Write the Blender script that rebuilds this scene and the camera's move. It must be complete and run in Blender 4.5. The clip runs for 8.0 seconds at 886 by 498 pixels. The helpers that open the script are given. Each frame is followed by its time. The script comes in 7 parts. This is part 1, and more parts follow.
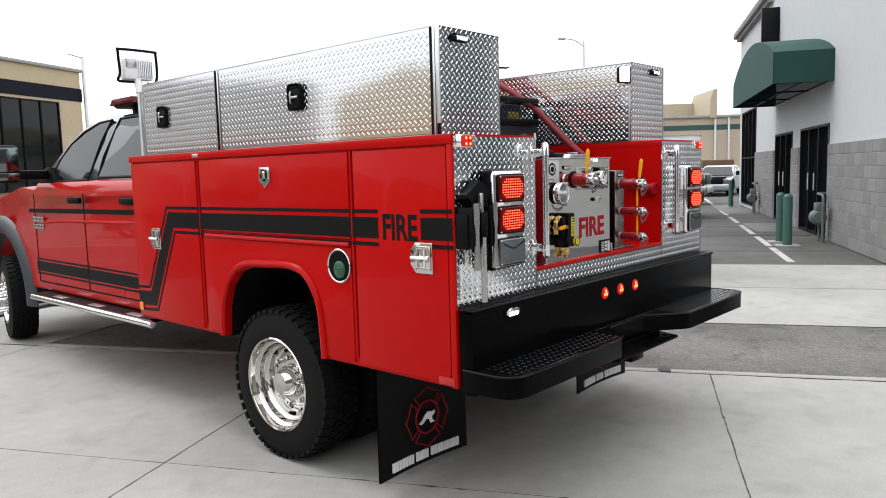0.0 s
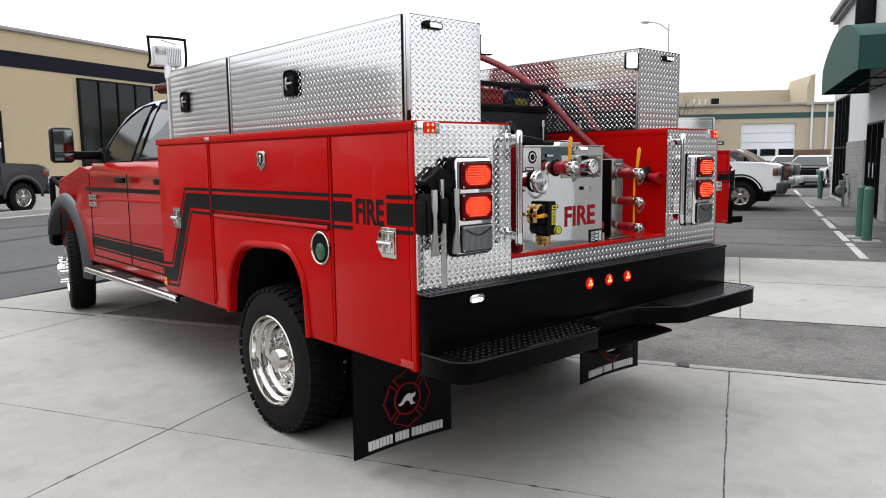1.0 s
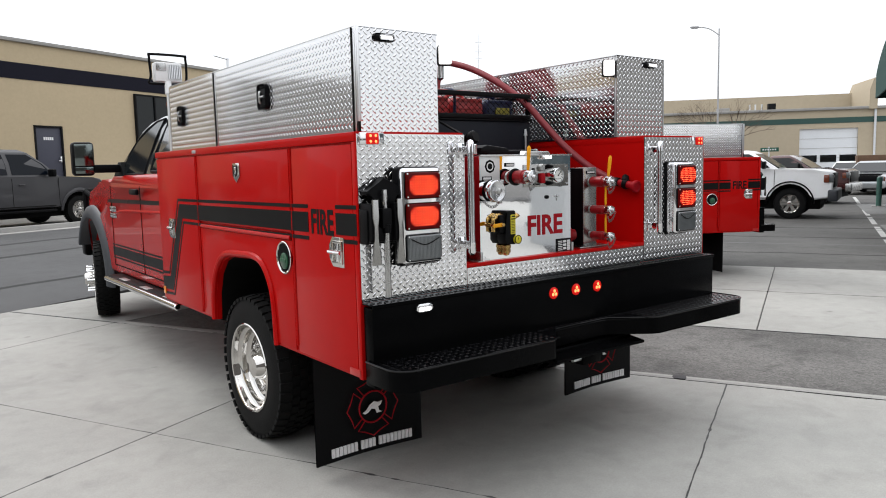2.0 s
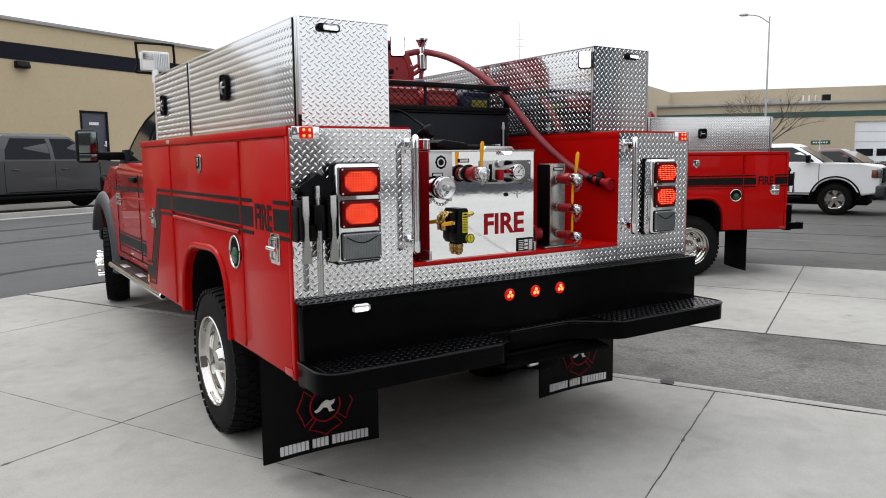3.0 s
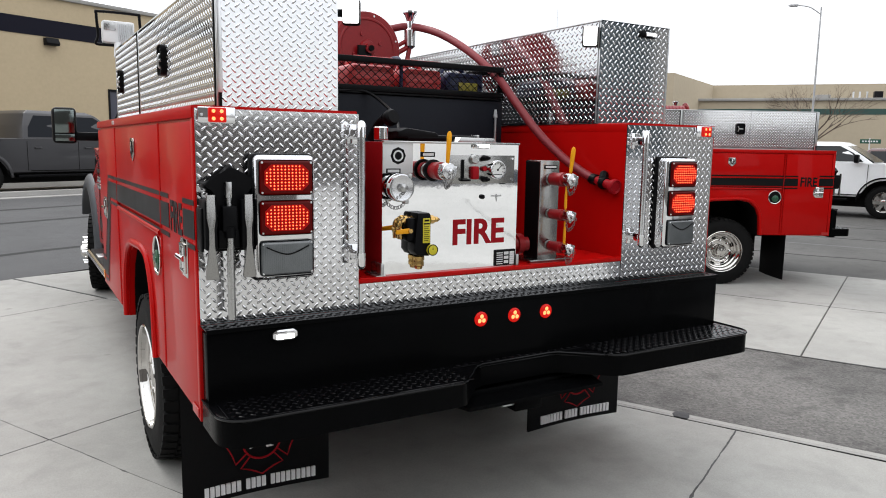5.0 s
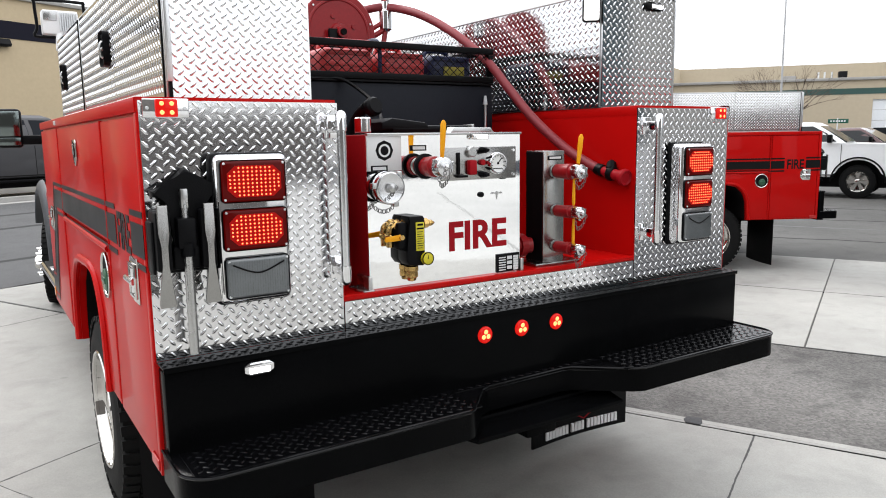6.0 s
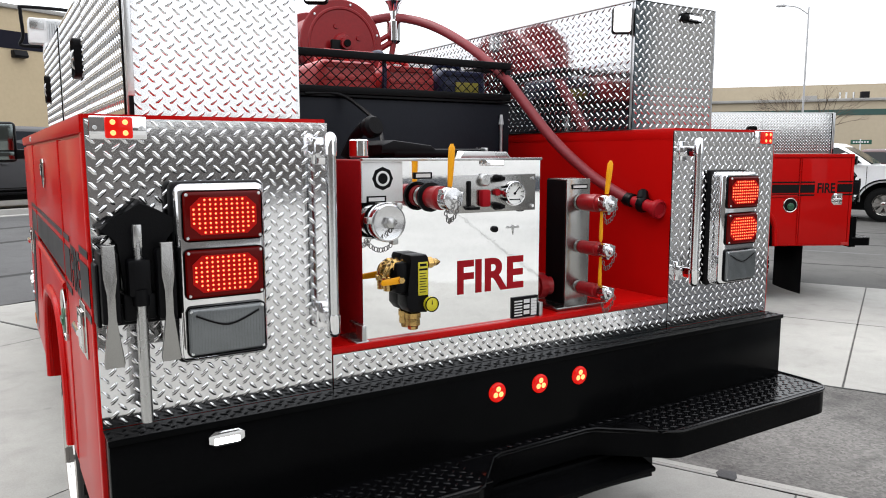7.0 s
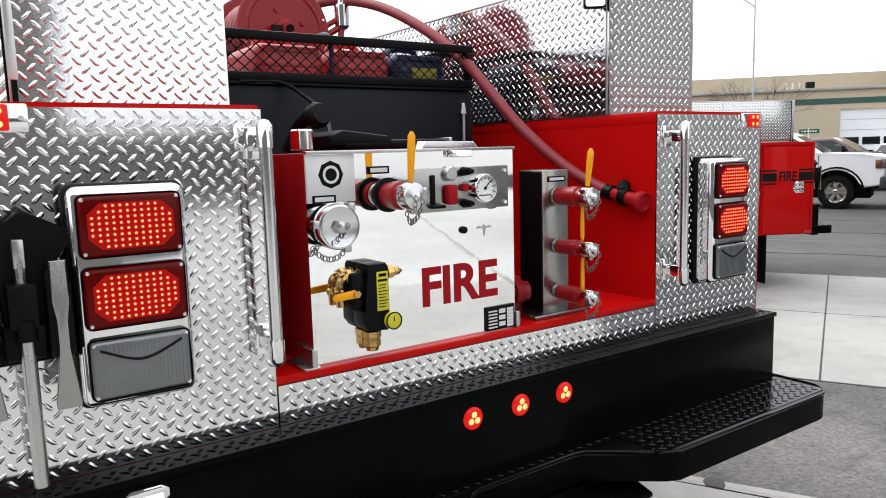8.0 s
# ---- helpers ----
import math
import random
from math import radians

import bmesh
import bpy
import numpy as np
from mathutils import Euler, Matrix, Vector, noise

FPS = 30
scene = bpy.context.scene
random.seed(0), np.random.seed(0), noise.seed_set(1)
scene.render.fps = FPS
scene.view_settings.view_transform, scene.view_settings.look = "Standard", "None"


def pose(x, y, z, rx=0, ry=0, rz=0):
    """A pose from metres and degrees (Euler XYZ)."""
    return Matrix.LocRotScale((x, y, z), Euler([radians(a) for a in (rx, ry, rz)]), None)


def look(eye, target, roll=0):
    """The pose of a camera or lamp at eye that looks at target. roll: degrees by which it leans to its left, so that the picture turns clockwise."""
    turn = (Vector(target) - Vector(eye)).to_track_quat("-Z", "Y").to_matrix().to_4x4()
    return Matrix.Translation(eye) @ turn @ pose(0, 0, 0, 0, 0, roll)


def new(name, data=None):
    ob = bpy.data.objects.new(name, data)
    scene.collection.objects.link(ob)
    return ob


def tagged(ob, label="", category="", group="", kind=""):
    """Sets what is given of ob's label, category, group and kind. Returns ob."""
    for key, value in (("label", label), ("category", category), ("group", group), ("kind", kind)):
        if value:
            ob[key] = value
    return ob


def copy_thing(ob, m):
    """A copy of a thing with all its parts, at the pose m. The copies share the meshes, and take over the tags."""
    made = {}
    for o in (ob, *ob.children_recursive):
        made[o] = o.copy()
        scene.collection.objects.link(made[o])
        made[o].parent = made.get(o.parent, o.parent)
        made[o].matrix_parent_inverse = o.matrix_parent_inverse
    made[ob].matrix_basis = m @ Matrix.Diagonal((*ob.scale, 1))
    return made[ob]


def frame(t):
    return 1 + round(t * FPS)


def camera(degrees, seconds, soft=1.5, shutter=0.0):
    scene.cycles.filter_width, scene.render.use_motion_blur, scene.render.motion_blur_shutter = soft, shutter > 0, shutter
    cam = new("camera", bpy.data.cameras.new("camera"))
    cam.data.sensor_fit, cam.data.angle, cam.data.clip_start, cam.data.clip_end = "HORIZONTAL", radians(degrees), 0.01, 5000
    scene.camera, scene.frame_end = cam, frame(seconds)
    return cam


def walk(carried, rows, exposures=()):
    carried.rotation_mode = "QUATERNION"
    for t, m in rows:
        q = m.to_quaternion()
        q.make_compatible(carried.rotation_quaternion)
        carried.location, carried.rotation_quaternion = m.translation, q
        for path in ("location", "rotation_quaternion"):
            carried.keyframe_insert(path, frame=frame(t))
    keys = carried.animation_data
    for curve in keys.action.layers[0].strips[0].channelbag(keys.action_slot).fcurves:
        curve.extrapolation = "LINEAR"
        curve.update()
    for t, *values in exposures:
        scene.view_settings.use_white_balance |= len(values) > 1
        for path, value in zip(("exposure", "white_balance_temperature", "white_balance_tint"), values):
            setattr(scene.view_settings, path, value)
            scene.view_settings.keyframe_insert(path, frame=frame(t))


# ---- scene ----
cam = camera(62.1, 8.0, soft=1.0)
PATH = [
    (0, (-3.391, -1.909, 1.501), (-1.912, -0.58, 1.29), -1.6),
    (0.5, (-3.231, -2.078, 1.507), (-1.805, -0.695, 1.28), -1.0),
    (1, (-3.065, -2.291, 1.495), (-1.753, -0.802, 1.25), -0.8),
    (1.5, (-2.898, -2.435, 1.492), (-1.666, -0.875, 1.271), -2.3),
    (1.7, (-2.834, -2.501, 1.484), (-1.612, -0.932, 1.271), -1.8),
    (3, (-2.29, -2.759, 1.514), (-1.2, -1.101, 1.268), -0.6),
    (3.5, (-2.11, -2.753, 1.505), (-1.054, -1.07, 1.281), 0.7),
    (4, (-1.965, -2.698, 1.521), (-0.951, -0.99, 1.287), 0.8),
    (4.2, (-1.893, -2.646, 1.523), (-0.865, -0.946, 1.289), 1.4),
    (5.3, (-1.66, -2.284, 1.54), (-0.652, -0.58, 1.254), 0.7),
    (5.5, (-1.633, -2.203, 1.544), (-0.577, -0.526, 1.273), 0.9),
    (6, (-1.579, -2.034, 1.53), (-0.508, -0.371, 1.232), -0.8),
    (6.5, (-1.491, -1.892, 1.527), (-0.463, -0.203, 1.223), -0.9),
    (7, (-1.377, -1.758, 1.56), (-0.335, -0.07, 1.303), -0.1),
    (7.5, (-1.296, -1.63, 1.532), (-0.213, 0.035, 1.297), -0.8),
    (8, (-1.228, -1.505, 1.536), (-0.094, 0.121, 1.277), -1.6),
]
EXPOSE = [(0, -0.54), (1.5, -0.72), (3, -0.8), (4, -0.8), (5.5, -0.54), (6.5, -0.28), (7, -0.41), (7.5, -0.54), (8, -0.41)]
walk(cam, [(t, look(eye, target, roll)) for t, eye, target, roll in PATH], EXPOSE)

# ---- sky, sun and exposure: a bright overcast day ----
world = bpy.data.worlds.new("overcast_sky")
scene.world = world
world.use_nodes = True
wn, wl = world.node_tree.nodes, world.node_tree.links
wn.clear()
sky = wn.new("ShaderNodeTexSky")
sky.sky_type, sky.sun_disc = "NISHITA", False
sky.sun_elevation, sky.sun_rotation = radians(50), radians(-18)
grey = wn.new("ShaderNodeMix")
grey.data_type = "RGBA"
grey.inputs["Factor"].default_value = 0.88
grey.inputs["B"].default_value = (9.6, 9.75, 10.0, 1)
# an overcast sky is brighter overhead than at the horizon
place_in_sky, sky_axis, rise = wn.new("ShaderNodeTexCoord"), wn.new("ShaderNodeSeparateXYZ"), wn.new("ShaderNodeMapRange")
rise.inputs["From Min"].default_value, rise.inputs["From Max"].default_value = 0.0, 0.9
rise.inputs["To Min"].default_value, rise.inputs["To Max"].default_value = 1.25, 2.5
wl.new(place_in_sky.outputs["Generated"], sky_axis.inputs[0])
wl.new(sky_axis.outputs["Z"], rise.inputs["Value"])
dome = wn.new("ShaderNodeMix")
dome.data_type, dome.blend_type = "RGBA", "MULTIPLY"
dome.inputs["Factor"].default_value = 1.0
cover = wn.new("ShaderNodeTexNoise")
cover.inputs["Scale"].default_value, cover.inputs["Detail"].default_value = 2.2, 4
cramp = wn.new("ShaderNodeMapRange")
cramp.inputs["To Min"].default_value, cramp.inputs["To Max"].default_value = 0.9, 1.1
cmul = wn.new("ShaderNodeMix")
cmul.data_type, cmul.blend_type = "RGBA", "MULTIPLY"
cmul.inputs["Factor"].default_value = 1.0
back = wn.new("ShaderNodeBackground")
back.inputs["Strength"].default_value = 0.15
wout = wn.new("ShaderNodeOutputWorld")
wl.new(sky.outputs["Color"], grey.inputs["A"])
wl.new(cover.outputs["Fac"], cramp.inputs["Value"])
wl.new(grey.outputs["Result"], dome.inputs["A"])
wl.new(rise.outputs["Result"], dome.inputs["B"])
wl.new(dome.outputs["Result"], cmul.inputs["A"])
wl.new(cramp.outputs["Result"], cmul.inputs["B"])
wl.new(cmul.outputs["Result"], back.inputs["Color"])
wl.new(back.outputs["Background"], wout.inputs["Surface"])
sun = new("sun", bpy.data.lights.new("sun", "SUN"))
sun.data.energy, sun.data.angle, sun.data.color = 1.7, radians(26), (1.0, 0.97, 0.93)
sun.matrix_basis = look((-3, 9, 11.5), (0, 0, 0))

# ---- materials ----
def material(name, col, rough=0.5, metal=0.0, coat=0.0, var=0.12, scale=6.0, bump=0.0, bscale=80.0, emit=None, power=0.0, rvar=0.08, alpha=1.0, spec=0.5):
    m = bpy.data.materials.new(name)
    m.use_nodes = True
    n, l = m.node_tree.nodes, m.node_tree.links
    p = n["Principled BSDF"]
    p.inputs["Metallic"].default_value = metal
    p.inputs["Coat Weight"].default_value = coat
    p.inputs["Coat Roughness"].default_value = 0.03
    p.inputs["Specular IOR Level"].default_value = spec
    co = n.new("ShaderNodeTexCoord")
    big, fine = n.new("ShaderNodeTexNoise"), n.new("ShaderNodeTexNoise")
    big.inputs["Scale"].default_value, big.inputs["Detail"].default_value = scale * 0.35, 5
    fine.inputs["Scale"].default_value, fine.inputs["Detail"].default_value = scale * 9, 6
    add = n.new("ShaderNodeMath")
    add.operation = "ADD"
    rng = n.new("ShaderNodeMapRange")
    rng.inputs["From Min"].default_value, rng.inputs["From Max"].default_value = 0.6, 1.4
    rng.inputs["To Min"].default_value, rng.inputs["To Max"].default_value = 1 - var, 1 + var
    mul = n.new("ShaderNodeMix")
    mul.data_type, mul.blend_type = "RGBA", "MULTIPLY"
    mul.inputs["Factor"].default_value = 1.0
    mul.inputs["A"].default_value = (*col, 1)
    rr = n.new("ShaderNodeMapRange")
    rr.inputs["To Min"].default_value, rr.inputs["To Max"].default_value = max(0.0, rough - rvar), min(1.0, rough + rvar)
    for t in (big, fine):
        l.new(co.outputs["Object"], t.inputs["Vector"])
    l.new(big.outputs["Fac"], add.inputs[0])
    l.new(fine.outputs["Fac"], add.inputs[1])
    l.new(add.outputs[0], rng.inputs["Value"])
    l.new(rng.outputs["Result"], mul.inputs["B"])
    l.new(mul.outputs["Result"], p.inputs["Base Color"])
    l.new(big.outputs["Fac"], rr.inputs["Value"])
    l.new(rr.outputs["Result"], p.inputs["Roughness"])
    if bump:
        b, g = n.new("ShaderNodeBump"), n.new("ShaderNodeTexNoise")
        g.inputs["Scale"].default_value, g.inputs["Detail"].default_value = bscale, 4
        b.inputs["Strength"].default_value, b.inputs["Distance"].default_value = bump, 0.004
        l.new(co.outputs["Object"], g.inputs["Vector"])
        l.new(g.outputs["Fac"], b.inputs["Height"])
        l.new(b.outputs["Normal"], p.inputs["Normal"])
    if emit:
        p.inputs["Emission Color"].default_value = (*emit, 1)
        p.inputs["Emission Strength"].default_value = power
    if alpha < 1:
        p.inputs["Transmission Weight"].default_value = 1 - alpha
        p.inputs["IOR"].default_value = 1.15
    return m


def pieces_vary(m, amount):
    """Lets each piece of a row differ a little in lightness."""
    n, l = m.node_tree.nodes, m.node_tree.links
    p = n["Principled BSDF"]
    src = p.inputs["Base Color"].links[0].from_socket
    info, rng, mul = n.new("ShaderNodeObjectInfo"), n.new("ShaderNodeMapRange"), n.new("ShaderNodeMix")
    rng.inputs["To Min"].default_value, rng.inputs["To Max"].default_value = 1 - amount, 1 + amount
    mul.data_type, mul.blend_type = "RGBA", "MULTIPLY"
    mul.inputs["Factor"].default_value = 1.0
    l.new(info.outputs["Random"], rng.inputs["Value"])
    l.new(src, mul.inputs["A"])
    l.new(rng.outputs["Result"], mul.inputs["B"])
    l.new(mul.outputs["Result"], p.inputs["Base Color"])
    return m


RED = material("red_paint", (0.41, 0.0034, 0.0030), 0.30, 0, 0.12, 0.05, 1.5, 0.012, 12, spec=0.05)
RED_CAB = material("red_cab_paint", (0.39, 0.0034, 0.0024), 0.28, 0, 0.5, 0.04, 1.5, 0.01, 8, spec=0.1)
RED_DARK = material("red_enamel", (0.228, 0.0061, 0.0091), 0.35, 0, 0.12, 0.15, 12, 0.05, 60, spec=0.25)
HOSE_RED = material("red_rubber", (0.198, 0.0122, 0.0182), 0.55, 0, 0, 0.15, 20, 0.15, 120)
BLACK = material("black_gloss_coat", (0.002, 0.0021, 0.0023), 0.2, 0, 0, 0.3, 20, 0.12, 160, spec=0.025)
BLACK_STEP = material("black_gloss_step_coat", (0.0022, 0.0022, 0.0026), 0.14, 0, 0, 0.3, 20, 0.12, 160, spec=0.2)
BLACK_MATT = material("black_plastic", (0.003, 0.003, 0.0036), 0.42, 0, 0, 0.3, 30, 0.15, 200, spec=0.09)
DECAL = material("black_vinyl", (0.0055, 0.0052, 0.0052), 0.3, 0, 0, 0.2, 10, spec=0.13)
# near-black for underside parts; also puts shade into holes and gaps
SHADE_BLACK = material("near_black_shade_and_parts", (0.0046, 0.0046, 0.0046), 0.85, 0, 0, 0.4, 20, 0.3, 60, spec=0.1)
RUBBER = material("tyre_rubber", (0.0055, 0.0055, 0.0055), 0.7, 0, 0, 0.3, 25, 0.3, 90, spec=0.12)
FLAP = material("mudflap_rubber", (0.0038, 0.0038, 0.0042), 0.5, 0, 0, 0.35, 12, 0.15, 60, spec=0.1)
TREAD = material("bright_tread_aluminium", (0.72, 0.72, 0.73), 0.085, 1.0, 0, 0.05, 10, 0.04, 30, rvar=0.04)
GRAB = material("polished_grab_bar", (0.66, 0.67, 0.68), 0.16, 1.0, 0, 0.08, 25, 0.03, 200)
ALU = material("satin_aluminium", (0.72, 0.73, 0.74), 0.32, 1.0, 0, 0.1, 25, 0.05, 200)
CHROME = material("chrome", (0.80, 0.80, 0.81), 0.07, 1.0, 0, 0.04, 15, rvar=0.04)
STEEL = material("polished_stainless", (0.93, 0.93, 0.93), 0.035, 1.0, 0, 0.04, 8, 0.05, 9, rvar=0.02)
BRUSHED = material("brushed_stainless", (0.46, 0.46, 0.455), 0.28, 1.0, 0, 0.1, 30, 0.05, 180)
BRASS = material("brass", (0.55, 0.36, 0.13), 0.25, 1.0, 0, 0.2, 40, 0.1, 150)
YELLOW = material("yellow_lever", (0.72, 0.31, 0.005), 0.42, 0, 0.05, 0.08, 30, spec=0.2)
LABEL_YEL = material("yellow_label", (0.547, 0.471, 0.0152), 0.4, 0, 0, 0.08, 40)
WHITE = material("white_print", (0.75, 0.75, 0.75), 0.5, 0, 0, 0.05, 20)
SIGN_RED = material("red_print", (0.27, 0.005, 0.010), 0.5, 0, 0, 0.05, 20, spec=0.1)
LENS_RED = material("red_lens", (0.035, 0.001, 0.001), 0.15, 0, 0.05, 0.1, 30, spec=0.08, emit=(1.0, 0.012, 0.008), power=0.06)
LENS_CLEAR = material("clear_ribbed_lens", (0.12, 0.13, 0.135), 0.15, 0.3, 0.8, 0.15, 60, 0.3, 120)
LED_RED = material("red_led", (0.8, 0.05, 0.03), 0.4, emit=(1.0, 0.09, 0.032), power=9)
LED_MARK = material("marker_led", (0.8, 0.06, 0.03), 0.4, emit=(1.0, 0.19, 0.06), power=6)
LENS_WORK = material("pale_lamp_lens", (0.42, 0.43, 0.44), 0.12, 0.2, 0.6, 0.1, 40, 0.2, 90, emit=(1.0, 0.98, 0.95), power=2.2)
LED_WHITE = material("white_led", (0.9, 0.9, 0.9), 0.4, emit=(1.0, 0.98, 0.95), power=9)
LENS_LIT = material("lit_red_lens", (0.12, 0.002, 0.001), 0.2, 0, 0.2, emit=(1.0, 0.014, 0.008), power=0.85, spec=0.1)
AMBER = material("amber_reflector", (0.75, 0.22, 0.02), 0.25, 0, 0.6)
REFLEX = material("red_reflector", (0.38, 0.0091, 0.0076), 0.3, 0, 0.2)
GREEN_CAP = material("green_cap", (0.006, 0.07, 0.028), 0.35, 0, 0.3)
GLASS_DARK = material("tinted_glass", (0.006, 0.008, 0.009), 0.05, 0, 0, 0.1, 5, spec=0.3)
GLASS_SIDE = material("door_glass", (0.006, 0.008, 0.009), 0.03, 0, 0, 0.1, 5, spec=0.4)
MIRROR_TINT = material("tinted_mirror", (0.16, 0.185, 0.18), 0.12, 1.0, 0, 0.05, 5)
FLARE = material("grey_black_flare", (0.0266, 0.0304, 0.0365), 0.5, 0, 0, 0.15, 15, 0.1, 150)
BLUE_CAN = material("blue_can", (0.0046, 0.0091, 0.046), 0.45, 0, 0, 0.2, 10)
DIAL = material("dial_face", (0.72, 0.72, 0.70), 0.35, 0, 0.5, 0.03, 20)
STICKER = material("silver_sticker", (0.6, 0.6, 0.6), 0.4, 0.2, 0, 0.05, 20)
LIT_FIELD = material("lit_red_field", (0.08, 0.002, 0.002), 0.3, 0, 0, emit=(1.0, 0.010, 0.006), power=0.36, spec=0.08)
ROOF_GLOSS = material("glossy_dark_roof", (0.03, 0.032, 0.036), 0.12, 0.3, 0.6, 0.1, 3)
SATIN = material("satin_chrome", (0.62, 0.62, 0.63), 0.17, 1.0, 0, 0.06, 20, 0.04, 120)
RIM = material("polished_rim_alloy", (0.60, 0.585, 0.56), 0.06, 1.0, 0, 0.08, 12, rvar=0.05)
LABEL_DULL = material("dull_yellow_label", (0.26, 0.22, 0.02), 0.5, 0, 0, 0.1, 40)

DULL_STEEL = material("dull_brushed_steel", (0.33, 0.325, 0.315), 0.24, 1.0, 0, 0.1, 30, 0.05, 180)
CHAIN = material("tarnished_chain", (0.17, 0.165, 0.16), 0.35, 1.0, 0, 0.2, 60)

# ---- mesh helpers ----
def part(name, bm, mat, parent=None, label="", smooth=35):
    """Links a bmesh as one mesh object under its thing or part."""
    bmesh.ops.recalc_face_normals(bm, faces=bm.faces)
    me = bpy.data.meshes.new(name)
    bm.to_mesh(me)
    bm.free()
    return part_mesh(name, me, mat, parent, label, smooth)


def part_mesh(name, me, mat, parent=None, label="", smooth=35):
    for m in (mat if isinstance(mat, (list, tuple)) else [mat]):
        me.materials.append(m)
    me.shade_smooth()
    me.set_sharp_from_angle(angle=radians(smooth))
    ob = new(name, me)
    ob.parent = parent
    if label:
        tagged(ob, label)
    return ob


def thing(name, label, category, group="", m=None, kind=""):
    ob = new(name)
    ob.empty_display_size = 0.2
    if m is not None:
        ob.matrix_basis = m
    return tagged(ob, label, category, group, kind)


def B():
    return bmesh.new()


def box(bm, x0, x1, y0, y1, z0, z1, bev=0.0, seg=2):
    r = bmesh.ops.create_cube(bm, size=1, matrix=Matrix.Translation(((x0 + x1) / 2, (y0 + y1) / 2, (z0 + z1) / 2)) @ Matrix.Diagonal((abs(x1 - x0), abs(y1 - y0), abs(z1 - z0), 1)))
    if bev:
        edges = list({e for v in r["verts"] for e in v.link_edges})
        bmesh.ops.bevel(bm, geom=edges, offset=bev, segments=seg, affect="EDGES", profile=0.5)
    return bm


def prism(bm, poly, axis, a, b, bev=0.0, seg=2):
    """A polygon in the plane across axis, drawn out from a to b. x: (y, z); y: (x, z); z: (x, y)."""
    def at(p, c):
        return {"x": (c, p[0], p[1]), "y": (p[0], c, p[1]), "z": (p[0], p[1], c)}[axis]
    v0, v1 = [bm.verts.new(at(p, a)) for p in poly], [bm.verts.new(at(p, b)) for p in poly]
    faces = [bm.faces.new(v0), bm.faces.new(v1[::-1])]
    n = len(poly)
    for i in range(n):
        faces.append(bm.faces.new((v0[i], v1[i], v1[(i + 1) % n], v0[(i + 1) % n])))
    if bev:
        edges = list(faces[0].edges) + list(faces[1].edges)
        bmesh.ops.bevel(bm, geom=edges, offset=bev, segments=seg, affect="EDGES", profile=0.5)
    return bm


def frame_of(d):
    d = Vector(d).normalized()
    a = d.orthogonal().normalized() if abs(d.z) > 0.999 else d.cross(Vector((0, 0, 1))).normalized()
    return d, a, d.cross(a)


def lathe(bm, p, d, prof, n=28, cap=True):
    """Rings of (distance along d, radius) round the line from p."""
    d, a, b = frame_of(d)
    p, rings = Vector(p), []
    for s, r in prof:
        rings.append([bm.verts.new(p + d * s + (a * math.cos(t) + b * math.sin(t)) * max(r, 1e-4)) for t in [2 * math.pi * i / n for i in range(n)]])
    for r0, r1 in zip(rings, rings[1:]):
        for i in range(n):
            bm.faces.new((r0[i], r0[(i + 1) % n], r1[(i + 1) % n], r1[i]))
    if cap:
        bm.faces.new(rings[0][::-1])
        bm.faces.new(rings[-1])
    return bm


def cyl(bm, p, q, r, r2=None, n=20, bev=0.0):
    p, q = Vector(p), Vector(q)
    ln = (q - p).length
    r2 = r if r2 is None else r2
    prof = [(0, r), (ln, r2)] if not bev else [(0, r - bev), (bev, r), (ln - bev, r2), (ln, r2 - bev)]
    return lathe(bm, p, q - p, prof, n)


def smooth_line(pts, k=8):
    pts = [Vector(p) for p in pts]
    out = []
    for i in range(len(pts) - 1):
        p0, p1, p2, p3 = pts[max(i - 1, 0)], pts[i], pts[i + 1], pts[min(i + 2, len(pts) - 1)]
        for j in range(k):
            t = j / k
            out.append(0.5 * ((2 * p1) + (p2 - p0) * t + (2 * p0 - 5 * p1 + 4 * p2 - p3) * t * t + (3 * p1 - p0 - 3 * p2 + p3) * t ** 3))
    return out + [pts[-1]]


def sweep(bm, pts, r, n=12, closed=False):
    pts, rings, up = [Vector(p) for p in pts], [], None
    for i, p in enumerate(pts):
        d = (pts[(i + 1) % len(pts)] if closed or i + 1 < len(pts) else p) - (pts[i - 1] if closed or i else p)
        d.normalize()
        if up is None:
            up = frame_of(d)[1]
        up = (up - d * up.dot(d)).normalized()
        w = d.cross(up)
        rad = r(i / max(1, len(pts) - 1)) if callable(r) else r
        rings.append([bm.verts.new(p + (up * math.cos(t) + w * math.sin(t)) * rad) for t in [2 * math.pi * k / n for k in range(n)]])
    pairs = list(zip(rings, rings[1:])) + ([(rings[-1], rings[0])] if closed else [])
    for r0, r1 in pairs:
        for i in range(n):
            bm.faces.new((r0[i], r0[(i + 1) % n], r1[(i + 1) % n], r1[i]))
    if not closed:
        bm.faces.new(rings[0][::-1])
        bm.faces.new(rings[-1])
    return bm


